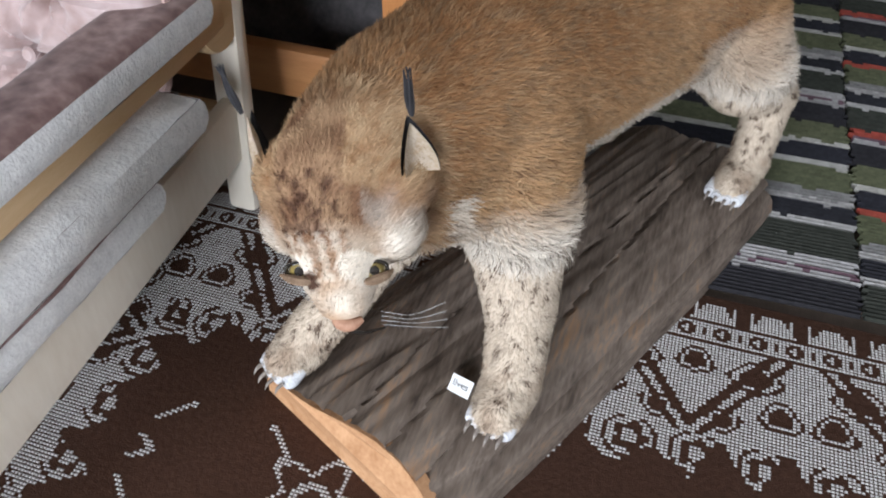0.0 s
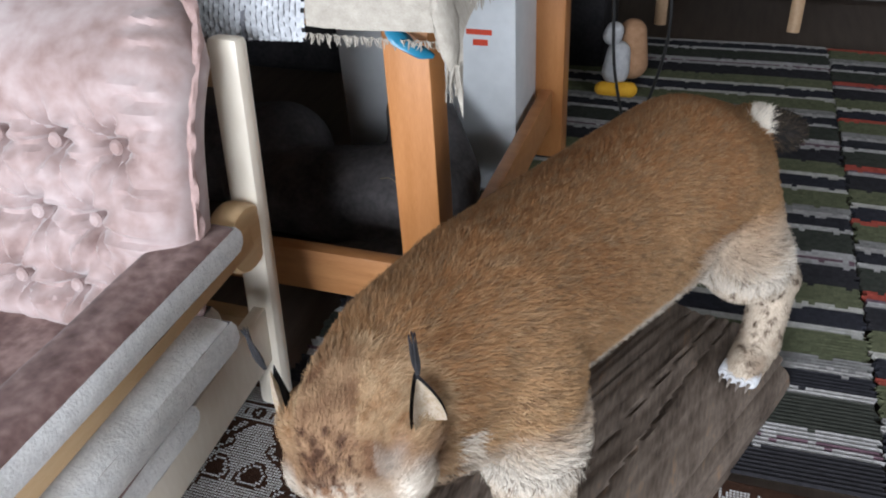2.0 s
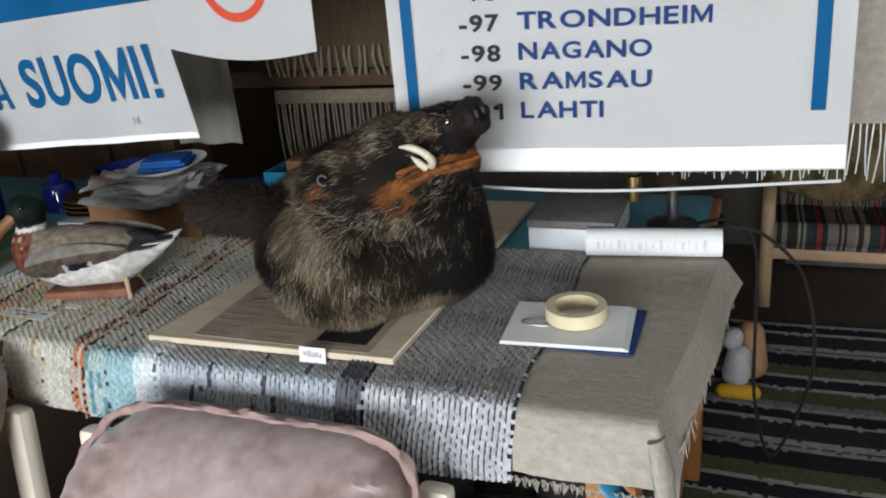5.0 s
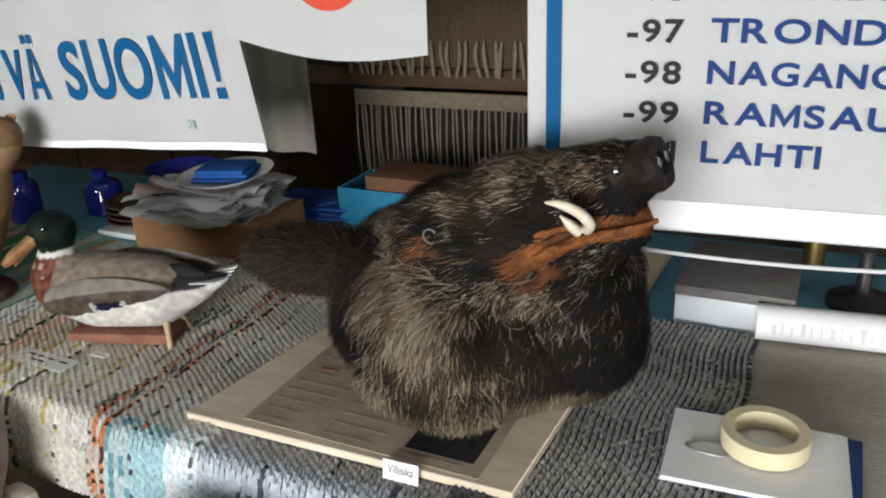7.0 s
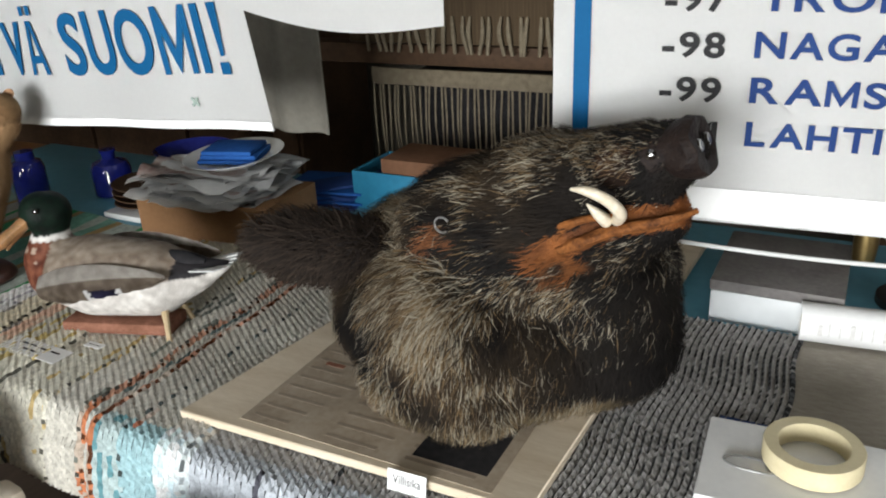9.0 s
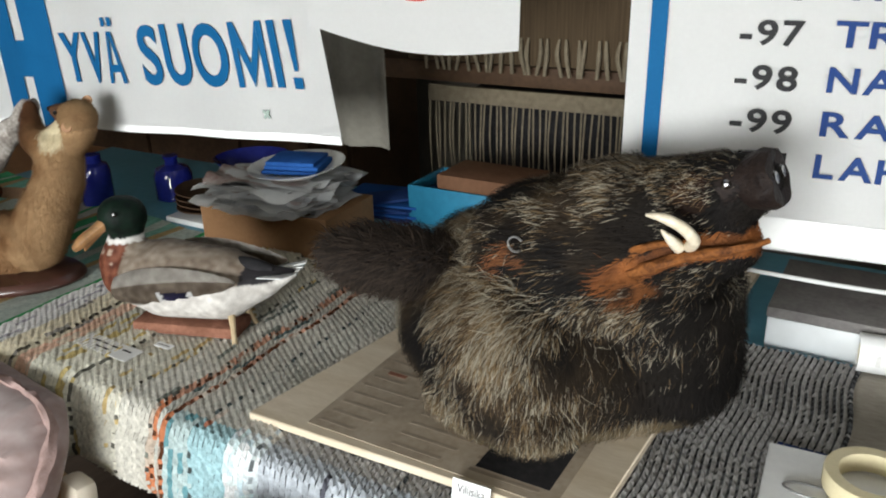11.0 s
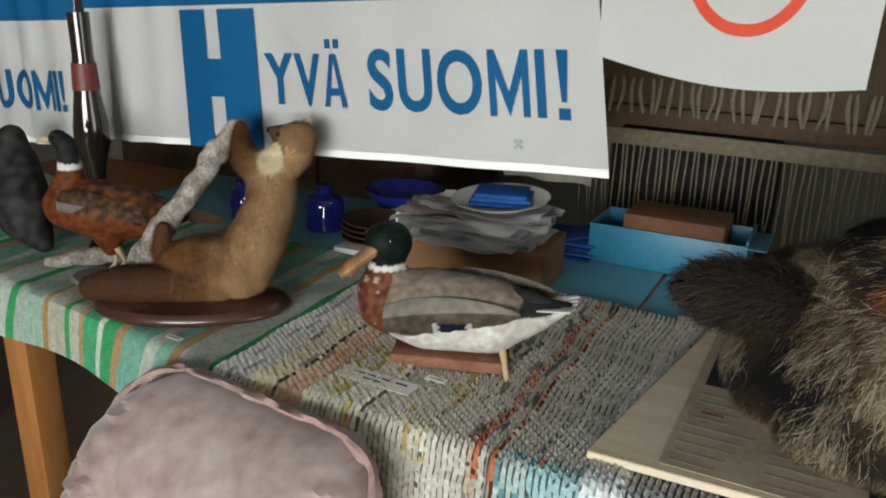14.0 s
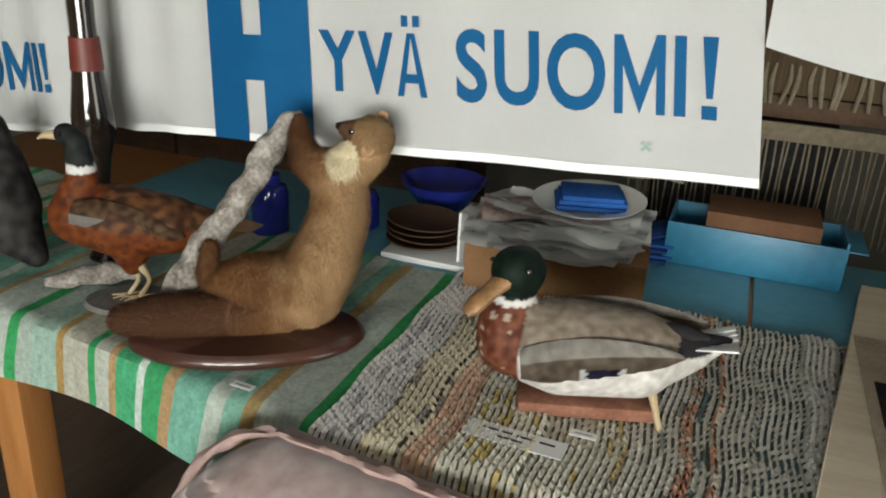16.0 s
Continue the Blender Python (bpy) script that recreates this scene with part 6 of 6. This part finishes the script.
wbox = thing("white_box", "pale cardboard box with a grey lid on the table", "box")
part("body", solid((0.272, 2.455, 0.7485), (0.452, 2.66, 0.800), 0.003, None), M_white_plastic, wbox)
part("lid", solid((0.270, 2.453, 0.8005), (0.454, 2.662, 0.818), 0.003, None), M_stone, wbox, "grey lid")
roll = thing("rolled_paper", "rolled printed sheet lying on the table edge", "paper roll")
part("outer_turn", lathe([(0.024, -0.13), (0.028, -0.13), (0.028, 0.13), (0.024, 0.13), (0.024, -0.13)], 28, pose(0.53, 2.447, 0.784, 0, 90, 6)), M_paper, roll)
part("inner_turn", lathe([(0.014, -0.128), (0.017, -0.128), (0.017, 0.127), (0.014, 0.127), (0.014, -0.128)], 24, pose(0.53, 2.447, 0.781, 0, 90, 6)), M_tape, roll, "yellowish inner turn")
for k in range(16):
    part("print_line", solid((-0.108 + 0.0135 * k, -0.0003, -0.006), (-0.106 + 0.0135 * k + 0.004 * (k % 3 == 0), 0.0003, 0.010 + 0.004 * (k % 2)), 0, pose(0.53, 2.447, 0.784, 0, 0, 6) @ pose(0, -0.0281, 0)), M_grey_pad, roll, "illegible grey print")
tagged(part("desk_lamp_foot", lathe([(0.001, 0), (0.055, 0), (0.055, 0.012), (0.02, 0.02), (0.012, 0.03), (0.012, 0.10), (0.001, 0.10)], 28, pose(0.55, 2.62, 0.7485)), M_rubber), "dark turned foot of a lamp on the table", "lamp foot")
tagged(part("brass_cup", lathe([(0.001, 0), (0.016, 0), (0.018, 0.03), (0.017, 0.055), (0.014, 0.055), (0.014, 0.005), (0.001, 0.005)], 24, pose(0.47, 2.60, 0.819)), material("brass", [(0.36, 0.25, 0.10), (0.48, 0.36, 0.16)], 0.3, 30, 0.05, metal=1.0)), "small dull brass cup on the box", "cup")
tagged(part("cable", tube([(0.58, 2.62, 0.756, 0.004), (0.66, 2.62, 0.772, 0.004), (0.72, 2.66, 0.70, 0.004), (0.73, 2.70, 0.5, 0.004), (0.74, 2.75, 0.25, 0.004), (0.79, 2.78, 0.08, 0.004), (0.86, 2.74, 0.35, 0.004), (0.83, 2.70, 0.6, 0.004), (0.74, 2.62, 0.74, 0.004), (0.66, 2.58, 0.772, 0.004), (0.62, 2.60, 0.758, 0.004)], 10, 8), M_rubber), "black electric cable hanging off the table end", "cable")

cbox = thing("cardboard_box", "low brown cardboard box under a heap of magazines", "box")
CB = pose(-0.69, 2.475, 0.7485, 0, 0, 5)
part("body", solid((-0.165, -0.085, 0), (0.150, 0.095, 0.092), 0.002, CB), M_card, cbox)
part("flap", solid((-0.166, -0.087, 0.0925), (0.151, 0.0, 0.095), 0.0005, CB), M_card, cbox)
M_print = [material("magazine_%s" % n, c, 0.45, 26, 0.05, 3) for n, c in (("grey", [(0.30, 0.30, 0.31), (0.84, 0.84, 0.84)]), ("white", [(0.72, 0.72, 0.72), (0.86, 0.86, 0.85)]), ("warm", [(0.30, 0.14, 0.11), (0.78, 0.75, 0.72)]))]
rng = random.Random(12)
for k in range(26):
    z = 0.8440 + 0.0021 * k
    m = pose(-0.700 + rng.uniform(-0.035, 0.035), 2.468 + rng.uniform(-0.022, 0.022), z, rng.uniform(-1.6, 1.6), rng.uniform(-1.4, 1.4), 5 + rng.choice((-9, -5, -2, 0, 3, 6, 11, -18, 20)))
    bm = bmesh.new()
    n = 12
    w, h = rng.uniform(0.09, 0.145), rng.uniform(0.070, 0.102)
    g = [[bm.verts.new((-w + 2 * w * i / n, -h + 2 * h * j / n, 0.020 * noise.noise(Vector((i * 0.30, j * 0.30, k * 1.7))) * max(abs(i - 6) / 6, abs(j - 6) / 6) ** 2)) for j in range(n + 1)] for i in range(n + 1)]
    for i in range(n):
        for j in range(n):
            bm.faces.new((g[i][j], g[i + 1][j], g[i + 1][j + 1], g[i][j + 1]))
    thicken(bm, 0.0012 + 0.002 * (k % 4 == 0))
    ob = tagged(part("magazine", bm, M_print[(1, 0, 1, 1, 2, 1, 1)[k % 7]]), "creased printed magazine in a heap on the box", "magazine", "heap of magazines")
    ob.matrix_world = m
plate = thing("plate", "white glazed plate with a blue folded cloth", "plate")
part("dish", lathe([(0.001, 0), (0.055, 0), (0.062, 0.004), (0.098, 0.018), (0.100, 0.020), (0.096, 0.020), (0.060, 0.008), (0.001, 0.005)], 48, pose(-0.655, 2.475, 0.905, 3, -2, 0)), M_plate, plate)
tagged(part("folded_cloth", join(solid((-0.06, -0.045, 0), (0.06, 0.045, 0.008), 0.003), solid((-0.055, -0.04, 0.0085), (0.062, 0.04, 0.017), 0.003), solid((-0.05, -0.042, 0.0175), (0.055, 0.038, 0.026), 0.003)), M_bluecloth), "blue folded cloth lying in the plate", "cloth").matrix_world = pose(-0.655, 2.475, 0.914, 2, 0, 16)

bbox = thing("blue_box", "open box wrapped in bright blue plastic", "box")
for lo, hi in (((-0.53, 2.69, 0.7485), (-0.20, 2.695, 0.835)), ((-0.53, 2.84, 0.7485), (-0.20, 2.845, 0.835)), ((-0.53, 2.6955, 0.7485), (-0.525, 2.8395, 0.835)), ((-0.205, 2.6955, 0.7485), (-0.20, 2.8395, 0.845))):
    part("side", solid(lo, hi, 0.001), M_teal, bbox)
part("flap", solid((-0.1995, 2.70, 0.825), (-0.165, 2.835, 0.829), 0.001, None), M_teal, bbox)
# darker copy of the cardboard: the shade back here is in its colour
tagged(part("brown_carton", solid((-0.46, 2.70, 0.7485), (-0.25, 2.83, 0.865), 0.003), material("shaded_carton", [(0.12, 0.058, 0.032), (0.17, 0.088, 0.05)], 0.85, 14, 0.1)), "brown carton standing in the blue box", "carton")
for k in range(6):
    tagged(part("booklet", solid((-0.10, -0.07, 0), (0.10, 0.07, 0.0055), 0.0008), M_bluecloth if k % 2 else M_navy), "dark blue booklet in a stack on the table", "booklet", "stack of booklets").matrix_world = pose(-0.62, 2.74, 0.7485 + 0.0058 * k, 0, 0, 12 + 11 * (k % 4) - 14)
tagged(part("booklet", solid((-0.11, -0.03, 0), (0.11, 0.03, 0.006), 0.001), M_navy), "dark blue booklet on the stack", "booklet").matrix_world = pose(-0.58, 2.72, 0.79, 8, -6, 30)
tray = thing("white_tray", "shallow white tray with stacked dark plates", "tray")
part("base", solid((-1.04, 2.44, 0.7485), (-0.862, 2.62, 0.762), 0.003), M_plate, tray)
for k in range(4):
    tagged(part("dark_plate", lathe([(0.001, 0), (0.04, 0), (0.078, 0.010), (0.076, 0.012), (0.04, 0.004), (0.001, 0.004)], 36, pose(-0.985, 2.53, 0.7625 + 0.013 * k, 0, 3 * (k % 2), 0)), M_loom), "dark glazed plate in a stack", "plate", "stack of dark plates")
tagged(part("letter_rack", join(solid((-0.09, 2.40, 0.7485), (-0.085, 2.47, 0.86), 0.001, pose(-0.80, 0.06, 0, 0, 0, 0)), solid((-0.07, 2.40, 0.7485), (-0.066, 2.47, 0.85), 0.001, pose(-0.80, 0.06, 0))), M_print[1]), "folded pale leaflets standing by the magazines", "leaflet")
tagged(part("blue_bottle", lathe([(0.001, 0), (0.044, 0), (0.047, 0.004), (0.047, 0.10), (0.040, 0.125), (0.016, 0.14), (0.016, 0.165), (0.019, 0.167), (0.019, 0.175), (0.001, 0.175)], 32, pose(-1.16, 2.58, 0.7485) @ Matrix.Diagonal((1, 1, 0.62, 1))), M_bluebottle), "square-shouldered blue glass bottle on the table", "bottle")
tagged(part("blue_bowl", lathe([(0.001, 0), (0.03, 0), (0.033, 0.004), (0.095, 0.085), (0.097, 0.088), (0.092, 0.086), (0.03, 0.01), (0.001, 0.008)], 40, pose(-1.02, 2.72, 0.7485)), M_bluebottle), "deep blue glass bowl on the table", "bowl")
tagged(part("glass_jar", lathe([(0.001, 0), (0.036, 0), (0.039, 0.004), (0.039, 0.085), (0.034, 0.100), (0.022, 0.106), (0.022, 0.125), (0.001, 0.125)], 32, pose(-1.30, 2.46, 0.7485)), M_bluebottle), "small deep blue glass jar on the table", "jar")
vase = thing("dark_bottle", "slim dark bottle with a red band behind the pheasant", "bottle")
part("glass", lathe([(0.001, 0), (0.032, 0), (0.034, 0.004), (0.020, 0.03), (0.014, 0.12), (0.024, 0.19), (0.037, 0.235), (0.036, 0.27), (0.026, 0.34), (0.021, 0.42), (0.022, 0.50), (0.001, 0.50)], 32, pose(-1.485, 2.20, 0.7525)), M_bottle, vase)
part("band", lathe([(0.0265, 0.345), (0.0235, 0.40), (0.0245, 0.40), (0.0275, 0.345), (0.0265, 0.345)], 32, pose(-1.485, 2.20, 0.7525)), material("dull_red", [(0.10, 0.018, 0.012), (0.17, 0.03, 0.02)], 0.5, 40, 0.1), vase, "dull red paper band")
owl = thing("mounted_bird", "dark grey stuffed bird at the far end of the table", "taxidermy mount")
skin = blob_mesh([(-1.63, 2.12, 0.85, 0.06, -1.66, 2.14, 0.93, 0.045), (-1.63, 2.12, 0.82, 0.055, -1.55, 2.10, 0.775, 0.02), (-1.66, 2.14, 0.95, 0.035, -1.665, 2.14, 0.985, 0.03)], 0.006, 4)
paint(skin, lambda p, q: mixed((0.012, 0.011, 0.011), (0.045, 0.04, 0.038), 0.5 + noise.noise(p * 50)))
put("body", skin, M_plume, owl)

# ---- under the table ----
heap = thing("dark_sack", "crumpled black cloth sack under the table", "sack")
skin = blob_mesh([(0.0, 2.25, 0.10, 0.10, 0.40, 2.25, 0.12, 0.13), (0.42, 2.30, 0.15, 0.10, 0.35, 2.40, 0.26, 0.08), (-0.4, 2.3, 0.12, 0.11, 0.0, 2.35, 0.14, 0.13), (0.30, 2.05, 0.06, 0.06, 0.50, 2.08, 0.07, 0.06)], 0.014, 3)
put("sack", skin, material("black_sackcloth", [(0.035, 0.034, 0.036), (0.11, 0.10, 0.10)], 0.6, 14, 0.9, 6), heap)
tagged(part("straw", join(*(tube([(0.36 + 0.02 * k % 0.14, 2.13 + 0.01 * k, 0.24 + 0.006 * k, 0.0012), (0.40 + 0.013 * k % 0.1, 2.10 + 0.008 * k, 0.26, 0.0012), (0.44 + 0.01 * (k % 3), 2.08 + 0.012 * k, 0.235 - 0.004 * k, 0.0008)], 5, 5) for k in range(9))), M_string), "loose pale straw on the dark sack", "straw")
carton = thing("white_carton", "white moving carton with red and black print under the table", "box")
part("body", solid((0.10, 2.52, 0.0), (0.545, 2.80, 0.50), 0.004), M_white_plastic, carton)
part("flap", solid((0.10, 2.515, 0.5005), (0.545, 2.66, 0.504), 0.001), M_white_plastic, carton)
for x, z, w, h in ((0.14, 0.44, 0.05, 0.012), (0.15, 0.42, 0.03, 0.01), (0.43, 0.41, 0.06, 0.012), (0.445, 0.385, 0.035, 0.014)):
    part("print", solid((x, 2.518, z), (x + w, 2.5196, z + h), 0), M_red, carton, "red printed mark")
for k in range(5):
    part("print", solid((0.25 + 0.02 * k, 2.518, 0.36 + 0.014 * (k % 3)), (0.29 + 0.02 * k, 2.5196, 0.363 + 0.014 * (k % 3)), 0), M_black, carton, "thin black printed line")
tagged(part("blue_pad", tube([(0.40, 1.80, 0.03, 0.025), (0.48, 1.78, 0.035, 0.03), (0.56, 1.79, 0.03, 0.022)], 6, 12, 0.6, 0.3), M_paleteal), "pale blue folded cloth on the floor", "cloth")

# ---- the loom and hanging fabric behind the table ----
loom = thing("loom", "dark wooden loom with a brown warp and knotted strings", "loom")
part("breast_beam", solid((-1.1, 3.02, 1.00), (0.46, 3.09, 1.05), 0.006), M_loom, loom)
part("top_beam", solid((-1.1, 3.06, 1.62), (0.46, 3.13, 1.70), 0.006), M_loom, loom)
for x in (-1.16, 0.46):
    part("upright", solid((x, 3.03, 0), (x + 0.06, 3.12, 1.75), 0.006), M_loom, loom)
part("woven_web", solid((-0.72, 3.005, 1.055), (0.42, 3.02, 1.60), 0.004), M_warp, loom, "dim brown woven web")
part("lower_web", solid((-0.66, 3.00, 0.955), (0.42, 3.012, 0.995), 0.002), M_string, loom, "tan hem band of the web")
for k in range(74):
    x = -0.655 + 0.0145 * k + 0.003 * math.sin(k * 2.1)
    part("string", tube([(x, 3.0, 0.955, 0.0026), (x + 0.003 * math.sin(k), 2.995, 0.86, 0.0022), (x + 0.006 * math.sin(k * 1.7), 3.0, 0.74, 0.0018)], 3, 5), M_string, loom)
for k in range(46):
    x = -0.66 + 0.0235 * k + 0.006 * math.sin(k * 3.1)
    part("knotted_fringe", tube([(x, 2.998, 1.12, 0.003), (x + 0.004 * math.sin(k * 2), 2.994, 1.085, 0.0055), (x + 0.010 * math.sin(k * 1.3), 2.998, 1.035, 0.004)], 3, 6), M_string, loom)
shawl = thing("fringed_shawl", "pale fringed cloth hanging behind the list banner", "shawl")
part("cloth", solid((0.50, 2.72, 0.955), (0.985, 2.728, 1.55), 0.002), M_linen, shawl)
for k in range(40):
    x = 0.505 + 0.0122 * k
    part("fringe_string", tube([(x, 2.724, 0.955, 0.0016), (x + 0.003 * math.sin(k * 2.3), 2.72, 0.90, 0.0018), (x + 0.006 * math.sin(k * 1.9), 2.724, 0.838 + 0.01 * math.sin(k), 0.0014)], 3, 5), M_plate, shawl)
tagged(part("shawl_rail", solid((0.4, 2.715, 1.55), (1.2, 2.74, 1.58), 0.004), M_loom), "dark wooden rail holding the fringed cloth", "rail")
tagged(part("rail_post", solid((1.2, 2.71, 1.50), (1.235, 2.745, 2.6), 0.004), M_loom), "dark post hanging from the ceiling", "post")
shelf = thing("dark_cabinet", "dark brown cabinet in the shade behind the table", "cabinet")
part("body", solid((-2.9, 3.5, 0), (-1.3, 3.95, 1.9), 0.008), M_loom, shelf)
for k in range(3):
    part("door", solid((-2.88 + 0.53 * k, 3.48, 0.05), (-2.37 + 0.53 * k, 3.498, 1.85), 0.004), M_loom, shelf)
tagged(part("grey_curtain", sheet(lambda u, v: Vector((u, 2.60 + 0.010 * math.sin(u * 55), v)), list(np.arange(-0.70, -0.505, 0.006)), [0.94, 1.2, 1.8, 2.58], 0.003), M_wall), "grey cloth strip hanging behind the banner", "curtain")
tagged(part("black_bag", join(solid((-0.62, 3.12, 0.0), (-0.20, 3.35, 0.98), 0.06, None, 4)), M_dark), "large black bag standing behind the loom", "bag")

# ---- armchair and toy beyond the rugs ----
arm = thing("armchair", "bent beech armchair with a striped woven seat", "armchair")
AX0, AX1 = 0.852, 1.302
for x in (AX0, AX1):
    part("side_frame", tube([(x, 3.72, 0.004, 0.017), (x, 3.735, 0.20, 0.017), (x, 3.75, 0.345, 0.017), (x, 3.80, 0.395, 0.018), (x, 3.90, 0.405, 0.018), (x, 4.08, 0.38, 0.017)], 8, 10, 1.3), M_beech, arm)
    part("back_leg", tube([(x, 4.08, 0.38, 0.016), (x, 4.16, 0.20, 0.016), (x, 4.20, 0.004, 0.016)], 6, 10, 1.3), M_beech, arm)
part("front_rail", solid((AX0 + 0.018, 3.735, 0.185), (AX1 - 0.018, 3.757, 0.225), 0.005), M_beech, arm)
part("rear_rail", solid((AX0 + 0.018, 4.17, 0.10), (AX1 - 0.018, 4.19, 0.13), 0.005), M_beech, arm)
STR = [(0.03, 0.028, 0.03), (0.20, 0.17, 0.14), (0.04, 0.035, 0.035), (0.26, 0.23, 0.18), (0.035, 0.05, 0.045), (0.22, 0.04, 0.035), (0.03, 0.03, 0.035), (0.18, 0.16, 0.14)]
us = [AX0 + 0.02 + (AX1 - AX0 - 0.04) * k / 48 for k in range(49)]
part("seat", sheet(lambda u, v: Vector((u, 3.75 + v, 0.275 + 0.035 * math.sin(min(1, v / 0.1) * 1.57) - 0.07 * v - (0.05 if v < 0 else 0))), us, [-0.012, 0.0, 0.02, 0.06, 0.1, 0.2, 0.32], 0.03, lambda i, j: STR[(i * 16 // 48 + (i % 5 == 0)) % 8]), M_weave, arm, "striped woven seat")
part("bolster", sheet(lambda u, v: Vector((u, 3.745 - 0.035 * math.cos(v), 0.283 + 0.042 * math.sin(v))), us, [-1.5 + 0.25 * k for k in range(16)], 0.012, lambda i, j: STR[(i * 16 // 48 + (i % 5 == 0)) % 8]), M_weave, arm, "rounded front of the striped seat")
part("backrest", sheet(lambda u, v: Vector((u, 4.05 + 0.16 * v, 0.24 + 0.62 * v)), us, [k / 8 for k in range(9)], 0.03, lambda i, j: STR[(i * 16 // 48 + (i % 5 == 0)) % 8]), M_weave, arm, "striped woven back")
throw = thing("brown_throw", "olive-brown fringed throw over the armchair back", "throw")
part("cloth", sheet(lambda u, v: Vector((u, 4.00 + 0.17 * v - 0.02 * math.sin((u - 0.86) * 7), 0.395 + 0.62 * v - 0.07 * math.sin(max(0, min(1, (u - 0.83) / 0.52)) * math.pi) * (1 - v))), [0.82 + 0.55 * k / 70 for k in range(71)], [k / 60 for k in range(61)], 0.02, lambda i, j: mixed((0.07, 0.05, 0.022), (0.19, 0.145, 0.07), 0.5 + 0.8 * noise.noise(Vector((i * 0.14, j * 0.16, 2))) + 0.5 * noise.noise(Vector((i * 0.5, j * 0.6, 5))))), M_weave, throw)
part("fringe", fringe_mesh([(0.86 + 0.0105 * k, 3.985, 0.39 - 0.07 * math.sin(min(1, (0.03 + 0.0105 * k) / 0.52) * math.pi)) for k in range(44)], 0.035, 0.004, 0.002, 11), M_string, throw)
arm.matrix_world = throw.matrix_world = pose(-0.090, 0.05, 0.018)
toy = thing("plush_toy", "grey, brown and yellow plush toy sitting on the rug", "toy")
for name, b, mt in (("body", [(0.79, 3.16, 0.08, 0.05, 0.785, 3.18, 0.17, 0.042)], M_tan), ("belly", [(0.75, 3.10, 0.075, 0.042, 0.755, 3.11, 0.13, 0.036)], M_greyplush), ("head", [(0.735, 3.10, 0.185, 0.030, 0.74, 3.10, 0.20, 0.028)], M_greyplush), ("foot", [(0.715, 3.07, 0.028, 0.022, 0.80, 3.07, 0.03, 0.024)], M_yellow)):
    put(name, blob_mesh(b, 0.006, 2), mt, toy)
toy.matrix_world = pose(-0.062, 0.08, 0)
tagged(part("dark_box", solid((0.42, 3.36, 0.0), (0.62, 3.70, 0.40), 0.012), M_dark), "dark box in the shade beside the armchair", "box")
tagged(part("grey_bench", solid((0.84, 4.22, 0.0), (2.4, 4.44, 0.16), 0.01), M_stone), "low grey step along the wall", "step")
